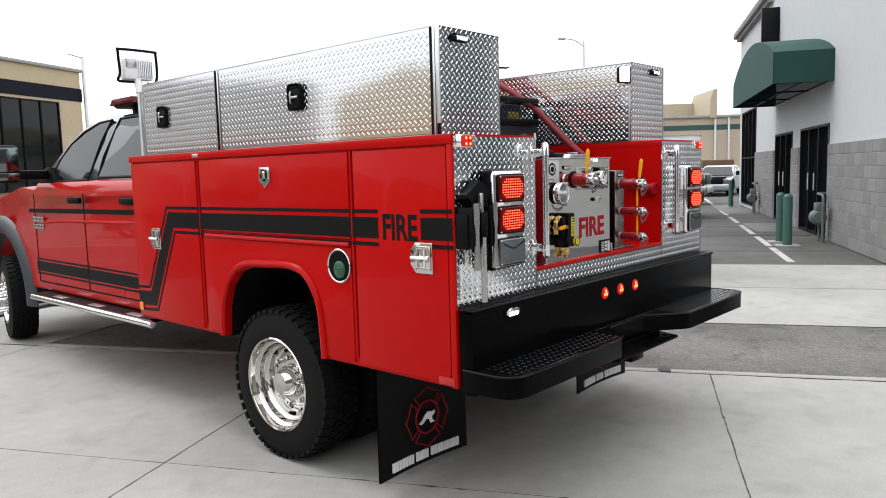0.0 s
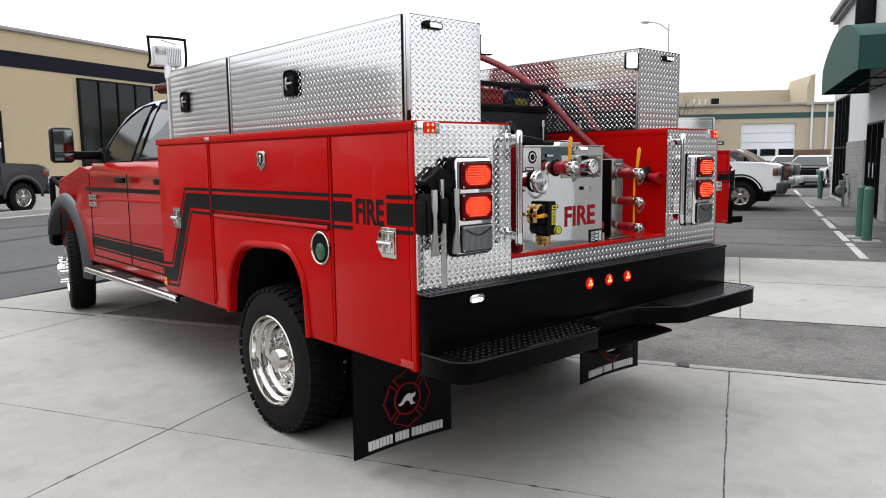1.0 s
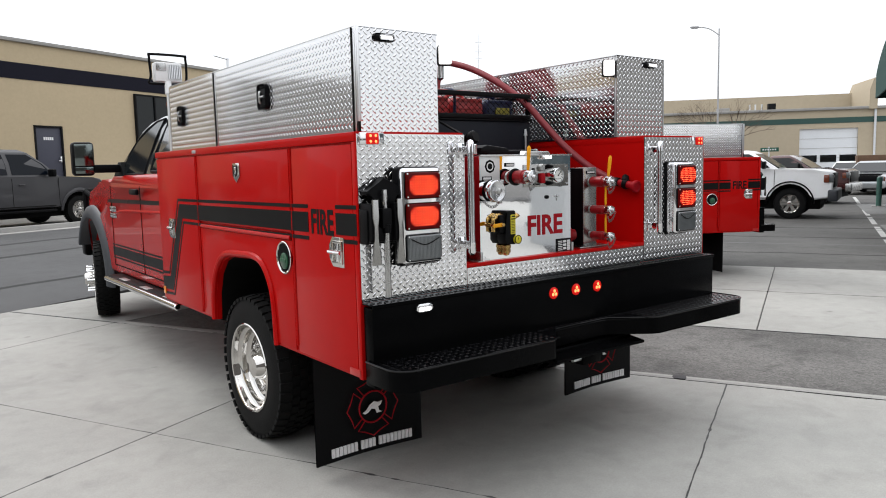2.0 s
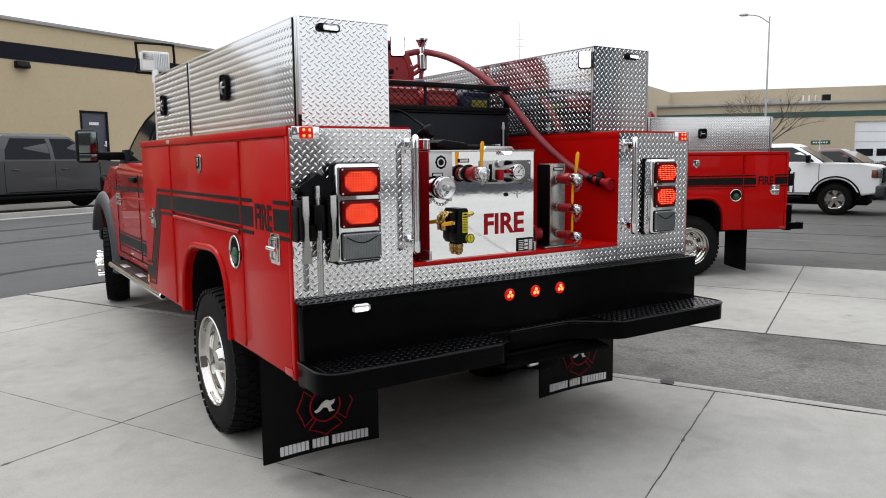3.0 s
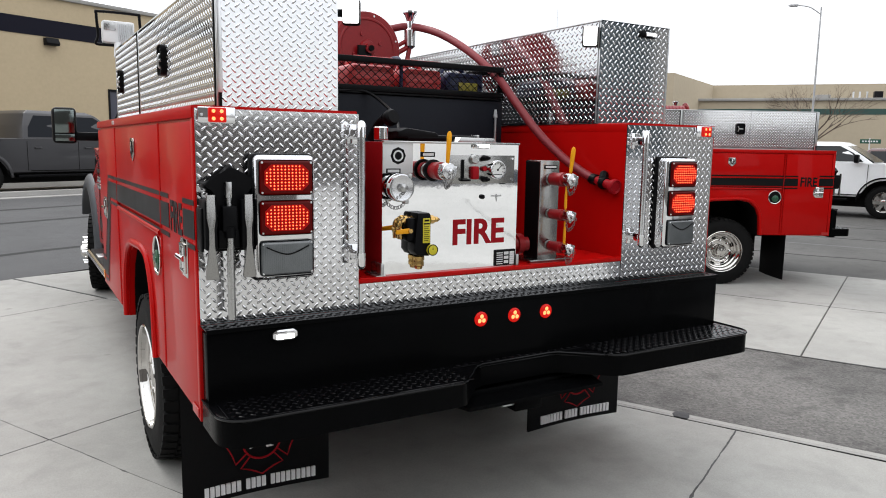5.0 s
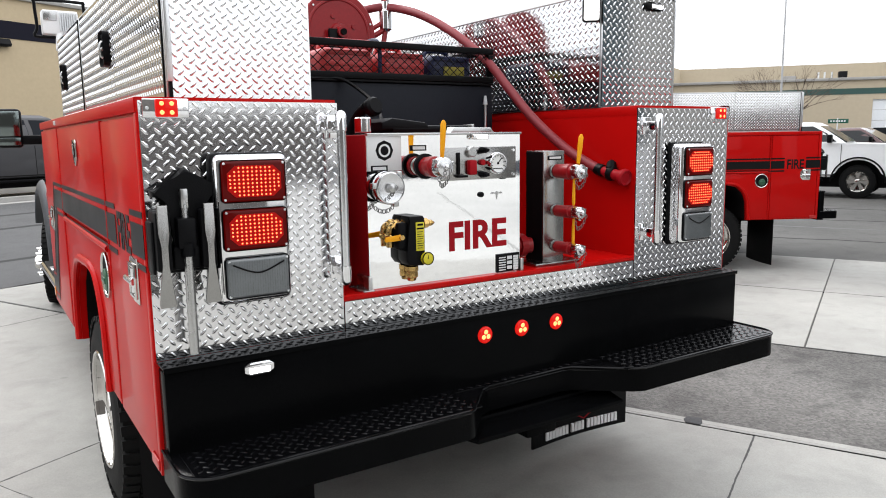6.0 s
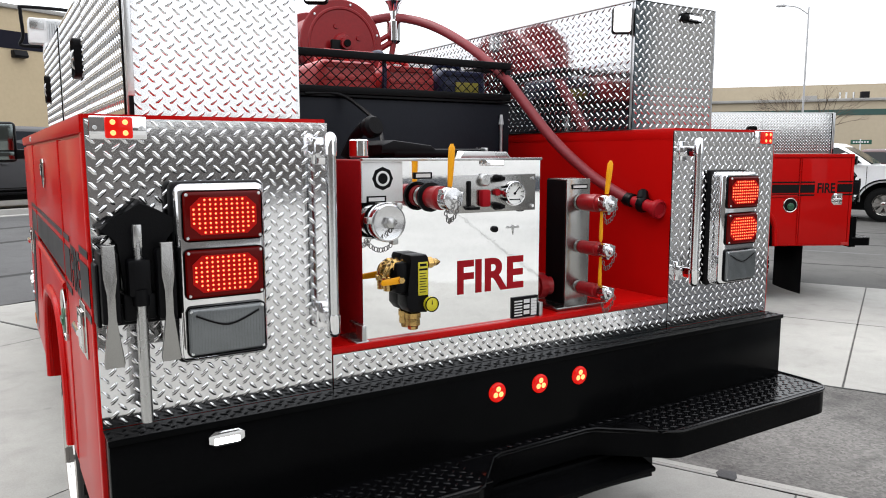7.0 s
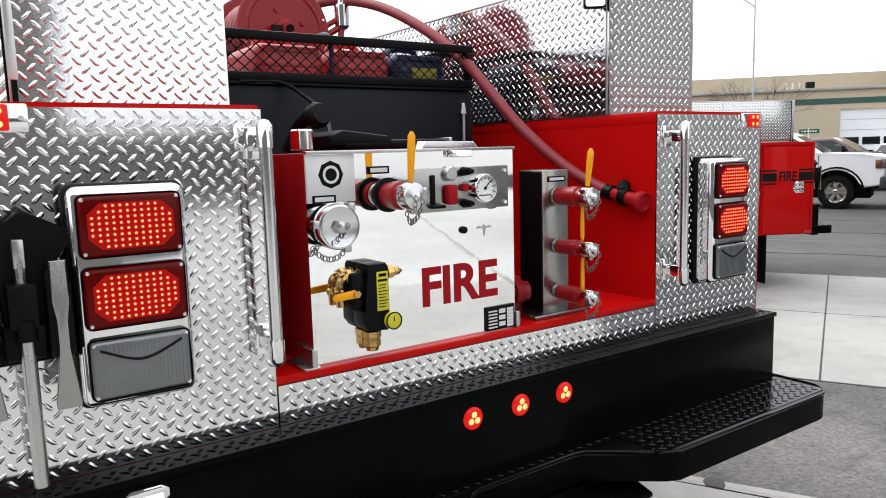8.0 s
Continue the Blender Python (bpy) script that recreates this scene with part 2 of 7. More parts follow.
def strip(bm, pts, w, off, side, flip=1):
    """A flat band of width w in the (y, z) plane along pts, shifted by off to one side, on the plane x = side."""
    pts = [Vector(p) for p in pts]
    rows = []
    for i, p in enumerate(pts):
        d0 = (p - pts[i - 1]).normalized() if i else (pts[1] - p).normalized()
        d1 = (pts[i + 1] - p).normalized() if i + 1 < len(pts) else d0
        n0, n1 = Vector((-d0.y, d0.x)), Vector((-d1.y, d1.x))
        nn = (n0 + n1).normalized()
        nn /= max(0.3, nn.dot(n0))
        rows.append((p + nn * (off - w / 2), p + nn * (off + w / 2)))
    for (a, b), (c, d) in zip(rows, rows[1:]):
        prism(bm, [a, c, d, b], "x", side, side - 0.0012 * flip)
    return bm


def words(name, s, place, xdir, up, width, height, mat, parent, depth=0.001, label="", weight=0.0):
    """Raised lettering in the built-in font, fitted into width by height from its lower left corner."""
    cu = bpy.data.curves.new(name, "FONT")
    cu.body, cu.extrude, cu.offset = s, 0.02, weight
    tmp = bpy.data.objects.new(name, cu)
    scene.collection.objects.link(tmp)
    me = bpy.data.meshes.new_from_object(tmp.evaluated_get(bpy.context.evaluated_depsgraph_get()))
    bpy.data.objects.remove(tmp)
    xs, ys = [v.co.x for v in me.vertices], [v.co.y for v in me.vertices]
    x0, y0, sx, sy = min(xs), min(ys), width / (max(xs) - min(xs)), height / (max(ys) - min(ys))
    xd, ud = Vector(xdir), Vector(up)
    nd = xd.cross(ud)
    for v in me.vertices:
        v.co = Vector(place) + xd * ((v.co.x - x0) * sx) + ud * ((v.co.y - y0) * sy) + nd * (depth if v.co.z > 0 else 0)
    me.materials.clear()
    return part_mesh(name, me, mat, parent, label)


def tread(name, origin, ux, vy, w, h, mat, parent, label="", pitch=0.0236, thick=0.004, lug=1.0):
    """A sheet of tread plate w by h from its lower left corner, with its raised lugs, thick to the back."""
    ux, vy, o = Vector(ux).normalized(), Vector(vy).normalized(), Vector(origin)
    nn = ux.cross(vy)
    verts, faces = [], []
    for dz in (-thick, 0):
        for a, b in ((0, 0), (w, 0), (w, h), (0, h)):
            verts.append(o + ux * a + vy * b + nn * dz)
    faces += [(3, 2, 1, 0), (4, 5, 6, 7), (0, 1, 5, 4), (1, 2, 6, 5), (2, 3, 7, 6), (3, 0, 4, 7)]
    L, Wd, T, H = 0.0134 * lug, 0.0043 * lug, 0.0070 * lug, 0.0023 * lug
    q = pitch / math.sqrt(2)
    nx, ny = int(w / q) + 2, int(h / q) + 2
    cx, cy = w / 2, h / 2
    for i in range(-nx, nx + 1):
        for j in range(-ny - nx, ny + nx + 1):
            x, y = cx + (i - j) * q, cy + (i + j) * q
            s = 1 if (i + j) % 2 else -1
            r = L * 0.62
            if not (r < x < w - r and r < y < h - r):
                continue
            c = o + ux * x + vy * y - nn * 0.0001
            d = (ux * 0.7071 + vy * 0.7071 * s)
            e = nn.cross(d)
            k = len(verts)
            verts += [c - d * L, c + d * L, c - d * T + e * Wd, c + d * T + e * Wd, c - d * T - e * Wd, c + d * T - e * Wd,
                      c - d * T + e * Wd * 0.34 + nn * H, c + d * T + e * Wd * 0.34 + nn * H, c - d * T - e * Wd * 0.34 + nn * H, c + d * T - e * Wd * 0.34 + nn * H]
            faces += [(k, k + 4, k + 8), (k, k + 8, k + 6), (k, k + 6, k + 2), (k + 1, k + 9, k + 5), (k + 1, k + 7, k + 9), (k + 1, k + 3, k + 7),
                      (k + 4, k + 5, k + 9, k + 8), (k + 2, k + 6, k + 7, k + 3), (k + 6, k + 8, k + 9, k + 7)]
    me = bpy.data.meshes.new(name)
    me.from_pydata(verts, [], faces)
    return part_mesh(name, me, mat, parent, label, 80)


SITE_TURN = 26.8
SITE = pose(0, 0, 0, 0, 0, SITE_TURN)


YARD = Matrix.Translation((-3.394, -1.894, 1.498)) @ Matrix.Scale(1.035, 4) @ Matrix.Translation((3.394, 1.894, -1.498)) @ SITE


def yard(ob):
    ob.matrix_basis = YARD
    return ob


def site(ob):
    ob.matrix_basis = SITE
    return ob

# ---- the fire truck: x to its right, y forward, its rear face at y = 0 ----
truck = thing("fire_truck", "red and black brush fire truck with tread-plate boxes, parked on concrete", "fire truck", "fire trucks")
TL = truck
arch = [(1.715, 0.618), (1.70, 0.78), (1.65, 0.90), (1.56, 0.985), (1.45, 1.02), (1.12, 1.035), (1.00, 1.01), (0.92, 0.94), (0.88, 0.84), (0.865, 0.618)]


def body_side(s):
    """One side pack of the service body with its doors; s is -1 on the left, 1 on the right."""
    name = "side_pack"
    prof = [(2.72, 0.618), (2.72, 1.61), (0.004, 1.61), (0.004, 0.618)] + arch[::-1]
    pk = part(name, prism(B(), prof, "x", s * 0.642, s * 1.188), RED, TL)
    b = B()
    prism(b, [(0.0, 1.606), (2.73, 1.606), (2.73, 1.646), (0.0, 1.646)], "x", s * 0.64, s * 1.204, 0.006)
    part("top_rail", b, RED, TL)
    # doors, proud of the pack with open joints round them
    low = [(1.935, 0.633), (2.715, 0.633), (2.715, 1.598), (1.935, 1.598)]
    d1 = part("compartment_door", prism(B(), low, "x", s * 1.187, s * 1.2, 0.005), RED, TL)
    d2 = part("compartment_door", prism(B(), [(0.625, 1.205), (1.893, 1.205), (1.893, 1.598), (0.625, 1.598)], "x", s * 1.187, s * 1.2, 0.005), RED, TL)
    d3 = part("compartment_door", prism(B(), [(0.035, 0.633), (0.59, 0.633), (0.59, 1.598), (0.035, 1.598)], "x", s * 1.187, s * 1.2, 0.005), RED, TL)
    mid = [(0.625, 0.633), (0.835, 0.633), (0.85, 0.85), (0.895, 0.955), (0.99, 1.04), (1.11, 1.068), (1.46, 1.055), (1.58, 1.015), (1.68, 0.92), (1.735, 0.79), (1.75, 0.633), (1.893, 0.633), (1.893, 1.165), (0.625, 1.165)]
    part("wheel_panel", prism(B(), mid, "x", s * 1.187, s * 1.198, 0.004), RED, TL)
    b = B()
    rim_line = smooth_line([(1.735, 0.62, 0), (1.72, 0.78, 0), (1.665, 0.91, 0), (1.57, 1.005, 0), (1.45, 1.042, 0), (1.28, 1.05, 0), (1.12, 1.055, 0), (0.99, 1.03, 0), (0.905, 0.95, 0), (0.862, 0.84, 0), (0.845, 0.62, 0)], 5)
    sweep(b, [Vector((s * 1.196, p[0], p[1])) for p in rim_line], 0.019, 10)
    part("wheel_arch_trim", b, RED, TL)
    b = B()
    cyl(b, (s * 1.2, 0.63, 1.178), (s * 1.2, 1.86, 1.178), 0.011, n=10)
    part("drip_rail", b, RED, TL)
    b = B()
    box(b, s * 1.16, s * 1.201, 0.0, 0.03, 0.618, 1.606, 0.004)
    part("corner_post", b, RED, TL)
    # stripes: the broad band between two thin lines, with its slanted leg
    run = [(0.435, 1.262), (2.245, 1.255), (2.52, 0.752), (2.713, 0.742)]
    for w, off in ((0.092, 0), (0.017, -0.072), (0.017, 0.072)):
        b = B()
        strip(b, run, w, off, s * 1.2004, -s)
        strip(b, [(0.003, 1.268), (0.178, 1.266)], w, off, s * 1.2014, -s)
        part("stripe", b, DECAL, TL)
    if s < 0:
        words("lettering", "FIRE", (-1.2006, 0.405, 1.212), (0, -1, 0), (0, 0, 1), 0.205, 0.112, DECAL, TL, 0.0012, "black FIRE lettering", 0.028)
    else:
        words("lettering", "FIRE", (1.2006, 0.2, 1.212), (0, 1, 0), (0, 0, 1), 0.205, 0.112, DECAL, TL, 0.0012, "black FIRE lettering", 0.028)

    def face(y, z, h=0.0):
        return Vector((s * (1.2 + h), y, z))

    def latch(y, z, parent):
        b = B()
        prism(b, [(y - 0.05, z - 0.065), (y + 0.045, z - 0.065), (y + 0.075, z - 0.03), (y + 0.075, z + 0.03), (y + 0.045, z + 0.065), (y - 0.05, z + 0.065)], "x", s * 1.1995, s * 1.206, 0.003)
        for dy, dz, w, h in ((-0.035, -0.05, 0.075, 0.012), (-0.035, 0.038, 0.075, 0.012), (-0.045, -0.05, 0.012, 0.1), (0.03, -0.05, 0.012, 0.1)):
            box(b, s * 1.2045, s * 1.213, y + dy, y + dy + w, z + dz, z + dz + h, 0.002)
        lt = part("latch", b, RIM, TL, "chrome recessed door latch")
        b = B()
        cyl(b, face(y - 0.005, z - 0.035, 0.008), face(y - 0.005, z + 0.035, 0.008), 0.007, n=10)
        cyl(b, face(y - 0.04, z, 0.016), face(y + 0.06, z, 0.016), 0.009, n=10)
        part("handle", b, CHROME, lt)

    latch(0.165, 1.145, d3)
    latch(2.43, 1.135, d1)
    b = B()
    prism(b, [(1.215, 1.545), (1.295, 1.545), (1.302, 1.53), (1.302, 1.475), (1.255, 1.44), (1.208, 1.475), (1.208, 1.53)], "x", s * 1.1995, s * 1.208, 0.003)
    shield = part("latch", b, RIM, TL, "shield-shaped chrome paddle latch")
    b = B()
    prism(b, [(1.23, 1.532), (1.28, 1.532), (1.28, 1.49), (1.255, 1.47), (1.23, 1.49)], "x", s * 1.208, s * 1.2095)
    part("recess", b, BLACK_MATT, shield)
    b = B()
    box(b, s * 1.209, s * 1.213, 1.243, 1.267, 1.485, 1.525, 0.002)
    part("handle", b, CHROME, shield)
    # filler with its green cap in a chrome ring
    b = B()
    lathe(b, face(0.705, 1.078, -0.004), (s, 0, 0), [(0, 0.081), (0.010, 0.081), (0.013, 0.077), (0.010, 0.071), (0.004, 0.069)], 36, False)
    fl = part("filler_ring", b, RIM, TL, "round chrome filler ring")
    # flat dark disc puts the bowl's inner shade behind the cap
    b = B()
    lathe(b, face(0.705, 1.078, 0.001), (s, 0, 0), [(0, 0.0705), (0.002, 0.069)], 32)
    part("filler_bowl", b, SHADE_BLACK, fl)
    b = B()
    lathe(b, face(0.70, 1.062, 0.002), (s, 0, 0), [(0, 0.04), (0.006, 0.04), (0.01, 0.034)], 24)
    box(b, s * 1.21, s * 1.216, 0.668, 0.732, 1.052, 1.074, 0.003)
    part("filler_cap", b, GREEN_CAP, fl, "green filler cap")
    b = B()
    box(b, s * 1.2, s * 1.206, 0.012, 0.098, 0.628, 0.66, 0.003)
    part("reflector", b, REFLEX, TL, "red side reflector")
    b = B()
    box(b, s * 1.2, s * 1.206, 2.665, 2.712, 0.662, 0.715, 0.003)
    part("reflector", b, AMBER, TL, "amber side reflector")
    b = B()
    box(b, s * 1.199, s * 1.2085, 1.885, 1.945, 1.615, 1.635, 0.003)
    part("hinge", b, ALU, TL)
    b = B()
    cyl(b, face(1.912, 0.66, -0.004), face(1.912, 1.6, -0.004), 0.007, n=8)
    part("hinge", b, RED, TL)
    b = B()
    cyl(b, face(0.607, 0.66, -0.004), face(0.607, 1.6, -0.004), 0.007, n=8)
    part("hinge", b, RED, TL)


for side_sign in (-1, 1):
    body_side(side_sign)

# bed: floor, front bulkhead and the sill at the back
b = B()
box(b, -0.642, 0.642, 0.006, 2.72, 1.02, 1.05)
part("bed_floor", b, RED, TL)
b = B()
box(b, -0.642, 0.642, 2.68, 2.72, 1.05, 1.62)
part("bulkhead", b, RED, TL)
b = B()
box(b, -0.642, 0.642, -0.003, 0.02, 1.036, 1.054, 0.003)
part("sill", b, RED, TL)

# tread plates of the rear face
tread("rear_plate", (-1.194, -0.004, 0.945), (1, 0, 0), (0, 0, 1), 0.556, 0.692, TREAD, TL)
tread("rear_plate", (0.638, -0.004, 0.945), (1, 0, 0), (0, 0, 1), 0.556, 0.692, TREAD, TL)
tread("rear_plate", (-0.634, -0.004, 0.945), (1, 0, 0), (0, 0, 1), 1.268, 0.09, TREAD, TL)
tread("bumper_top_plate", (-1.194, -0.082, 0.944), (1, 0, 0), (0, 1, 0), 2.388, 0.076, BLACK, TL, "black tread-plate ledge")
b = B()
box(b, -1.194, 1.194, -0.086, -0.081, 0.93, 0.945, 0.001)
part("plate_lip", b, BLACK, TL)
for sx in (-1, 1):
    part("corner_bead", box(B(), sx * 1.188, sx * 1.199, -0.003, 0.004, 0.945, 1.645), RED, TL)

# bumper with its step
b = B()
box(b, -1.192, 1.192, -0.08, -0.01, 0.6, 0.93, 0.004)
part("bumper", b, BLACK, TL, "black coated steel bumper")


def step_line(n=6):
    pts = [(-1.2, -0.03)]
    for k in range(n + 1):
        a = math.pi + k / n * math.pi / 2
        pts.append((-1.11 + 0.09 * math.cos(a), -0.19 + 0.09 * math.sin(a)))
    pts += [(-0.36, -0.28), (-0.335, -0.27), (-0.21, -0.135), (-0.17, -0.118), (0.16, -0.112), (0.20, -0.122), (0.37, -0.262), (0.41, -0.28)]
    for k in range(n + 1):
        a = -math.pi / 2 + k / n * math.pi / 2
        pts.append((1.14 + 0.09 * math.cos(a), -0.19 + 0.09 * math.sin(a)))
    return pts + [(1.23, -0.03)]


line = step_line()
b = B()
prism(b, line, "z", 0.692, 0.705, 0.004)
step = part("step", b, BLACK_STEP, TL, "black tread-plate rear step")
b = B()
inner = [(x * 0.993, y + 0.012) for x, y in line]
rows = [[b.verts.new((*p, 0.617)), b.verts.new((*p, 0.7)), b.verts.new((*q, 0.7)), b.verts.new((*q, 0.617))] for p, q in zip(line, inner)]
for r0, r1 in zip(rows, rows[1:]):
    for k in range(4):
        b.faces.new((r0[k], r1[k], r1[(k + 1) % 4], r0[(k + 1) % 4]))
b.faces.new(rows[0])
b.faces.new(rows[-1][::-1])
part("step_skirt", b, BLACK, step)
b = B()
edge = [Vector((x, y, 0.704)) for x, y in line]
sweep(b, edge, 0.0045, 6)
part("step_edge", b, BLACK_STEP, step)
for x0, x1, y0, y1 in ((-1.17, -0.30, -0.262, -0.082), (0.34, 1.20, -0.262, -0.082), (-0.30, 0.34, -0.11, -0.082)):
    tread("step_tread", (x0, y0, 0.7068), (1, 0, 0), (0, 1, 0), x1 - x0, y1 - y0, BLACK_STEP, step, "", 0.0255, 0.003, 0.95)
b = B()
box(b, -0.36, 0.40, -0.11, 0.05, 0.555, 0.60, 0.01)
prism(b, [(-0.30, -0.24), (0.34, -0.24), (0.42, 0.0), (-0.38, 0.0)], "z", 0.572, 0.588, 0.004)
box(b, -0.045, 0.085, -0.17, 0.1, 0.505, 0.58, 0.006)
part("hitch_receiver", b, BLACK, TL, "black tow hitch receiver")
b = B()
cyl(b, (-0.1, -0.15, 0.54), (-0.03, -0.15, 0.54), 0.012, n=10)
part("hitch_pin", b, ALU, TL)

# lamps in the bumper
for x in (-0.158, 0.0, 0.158):
    b = B()
    lathe(b, (x, -0.0795, 0.872), (0, -1, 0), [(0, 0.029), (0.005, 0.029), (0.009, 0.024)], 24)
    mk = part("marker_lamp", b, LENS_LIT, TL, "lit round red marker lamp")
    for a in (90, 210, 330):
        part("diode", lathe(B(), (x + 0.011 * math.cos(radians(a)), -0.0885, 0.872 + 0.011 * math.sin(radians(a))), (0, -1, 0), [(0, 0.0084), (0.002, 0.005)], 10), LED_MARK, mk)
b = B()
prism(b, [(-0.985, 0.897), (-0.97, 0.887), (-0.915, 0.887), (-0.9, 0.897), (-0.9, 0.915), (-0.915, 0.925), (-0.97, 0.925), (-0.985, 0.915)], "y", -0.079, -0.098, 0.004)
cl = part("clearance_lamp", b, CHROME, TL, "small white step lamp")
b = B()
box(b, -0.972, -0.913, -0.1005, -0.097, 0.893, 0.908, 0.002)
part("diode", b, LED_WHITE, cl)


def stack_light(s):
    """Three lamps in a chrome housing: two red, one clear reversing lamp."""
    x0, x1 = (-1.03, -0.826) if s < 0 else (0.820, 1.012)
    b = B()
    box(b, x0, x1, -0.076, -0.003, 1.09, 1.495, 0.018, 4)
    tl = part("tail_light", b, CHROME, TL, "chrome stack of two red lamps over a clear lamp")
    # left gasket runs deep, its black standing in for the chrome side's dark reflection
    b = B()
    box(b, x0 - (0.005 if s < 0 else 0.006), x1 + 0.003, -0.064 if s < 0 else -0.02, -0.004, 1.085, 1.500, 0.018 if s < 0 else 0.006, 4)
    part("gasket", b, BLACK_MATT, tl)
    for z, red in ((1.362, 1), (1.232, 1), (1.1, 0)):
        b = B()
        box(b, x0 + 0.0115, x1 - 0.0115, -0.086, -0.073, z + 0.0035, z + 0.1185, 0.012, 3)
        part("bezel", b, BLACK_MATT, tl)
        b = B()
        box(b, x0 + 0.0145, x1 - 0.0145, -0.0925, -0.074, z + 0.0065, z + 0.1155, 0.009, 4)
        part("lens", b, LENS_RED if red else LENS_CLEAR, tl, "red lens" if red else "ribbed clear lens")
        cx, cz = (x0 + x1) / 2, z + 0.061
        if red:
            b = B()
            oct_line = [(cx + sx * x, cz + sz * z) for sx, sz, q in ((1, 1, 1), (-1, 1, -1), (-1, -1, 1), (1, -1, -1)) for x, z in (((0.074, 0.022), (0.052, 0.042)) if q > 0 else ((0.052, 0.042), (0.074, 0.022)))]
            prism(b, oct_line, "y", -0.0915, -0.0932)
            part("lit_field", b, LIT_FIELD, tl, "glowing red field of the lens")
            b = B()
            for j, count in enumerate((8, 10, 12, 12, 12, 12, 10, 8)):
                for i in range(count):
                    lathe(b, (cx + (i - (count - 1) / 2) * 0.0121, -0.0930, cz + (j - 3.5) * 0.0104), (0, -1, 0), [(0, 0.0026), (0.0014, 0.002)], 6)
            part("diode_grid", b, LED_RED, tl, "lit red diodes", 60)
        else:
            b = B()
            for i in range(24):
                x = x0 + 0.022 + i * (x1 - x0 - 0.044) / 23
                box(b, x - 0.0012, x + 0.0012, -0.0937, -0.092, z + 0.014, z + 0.108)
            part("ribs", b, LENS_CLEAR, tl)
            b = B()
            sweep(b, smooth_line([(x0 + 0.03, -0.0942, z + 0.1), (cx, -0.0945, z + 0.074), (x1 - 0.03, -0.0942, z + 0.1)], 8), 0.0025, 6)
            part("seam", b, BLACK_MATT, tl)
        for dx in (x0 + 0.021, x1 - 0.021):
            for dz in (z + 0.013, z + 0.109):
                part("screw", lathe(B(), (dx, -0.0915, dz), (0, -1, 0), [(0, 0.004), (0.002, 0.003)], 8), ALU, tl)


def corner_lamp(s):
    x0, x1 = sorted((s * 1.186, s * 1.068))
    b = B()
    box(b, x0, x1, -0.016, -0.003, 1.592, 1.642, 0.004)
    cr = part("corner_lamp", b, CHROME, TL, "red flashing lamp in a chrome bezel")
    m = (x0 + x1) / 2
    b = B()
    box(b, m - 0.028, m + 0.028, -0.026, -0.014, 1.594, 1.640, 0.004)
    part("lens", b, LENS_LIT, cr)
    for dx in (-0.0125, 0.0125):
        for dz in (-0.0115, 0.0115):
            part("diode", lathe(B(), (m + dx, -0.0255, 1.617 + dz), (0, -1, 0), [(0, 0.0064), (0.002, 0.0045)], 10), LED_MARK, cr)
    for dx in (-0.047, 0.047):
        part("screw", lathe(B(), (m + dx, -0.0155, 1.617), (0, -1, 0), [(0, 0.005), (0.003, 0.004)], 8), ALU, cr)


def grab_bar(s):
    x = -0.66 if s < 0 else 0.68
    b = B()
    cyl(b, (x, -0.075, 1.13), (x, -0.075, 1.585), 0.0136, n=18)
    gb = part("grab_bar", b, GRAB, TL, "satin aluminium grab bar")
    for z, d in ((1.13, -1), (1.585, 1)):
        b = B()
        lathe(b, (x, -0.075, z - d * 0.03), (0, 0, d), [(0, 0.0166), (0.045, 0.0166), (0.055, 0.010), (0.058, 0.003)], 18)
        box(b, x - 0.011, x + 0.011, -0.082, -0.006, z - d * 0.018 - 0.018, z - d * 0.018 + 0.018, 0.005)
        box(b, x - 0.02, x + 0.02, -0.012, -0.003, z - d * 0.018 - 0.034, z - d * 0.018 + 0.034, 0.004)
        part("bracket", b, CHROME, gb)


for side_sign in (-1, 1):
    stack_light(side_sign)
    corner_lamp(side_sign)
    grab_bar(side_sign)


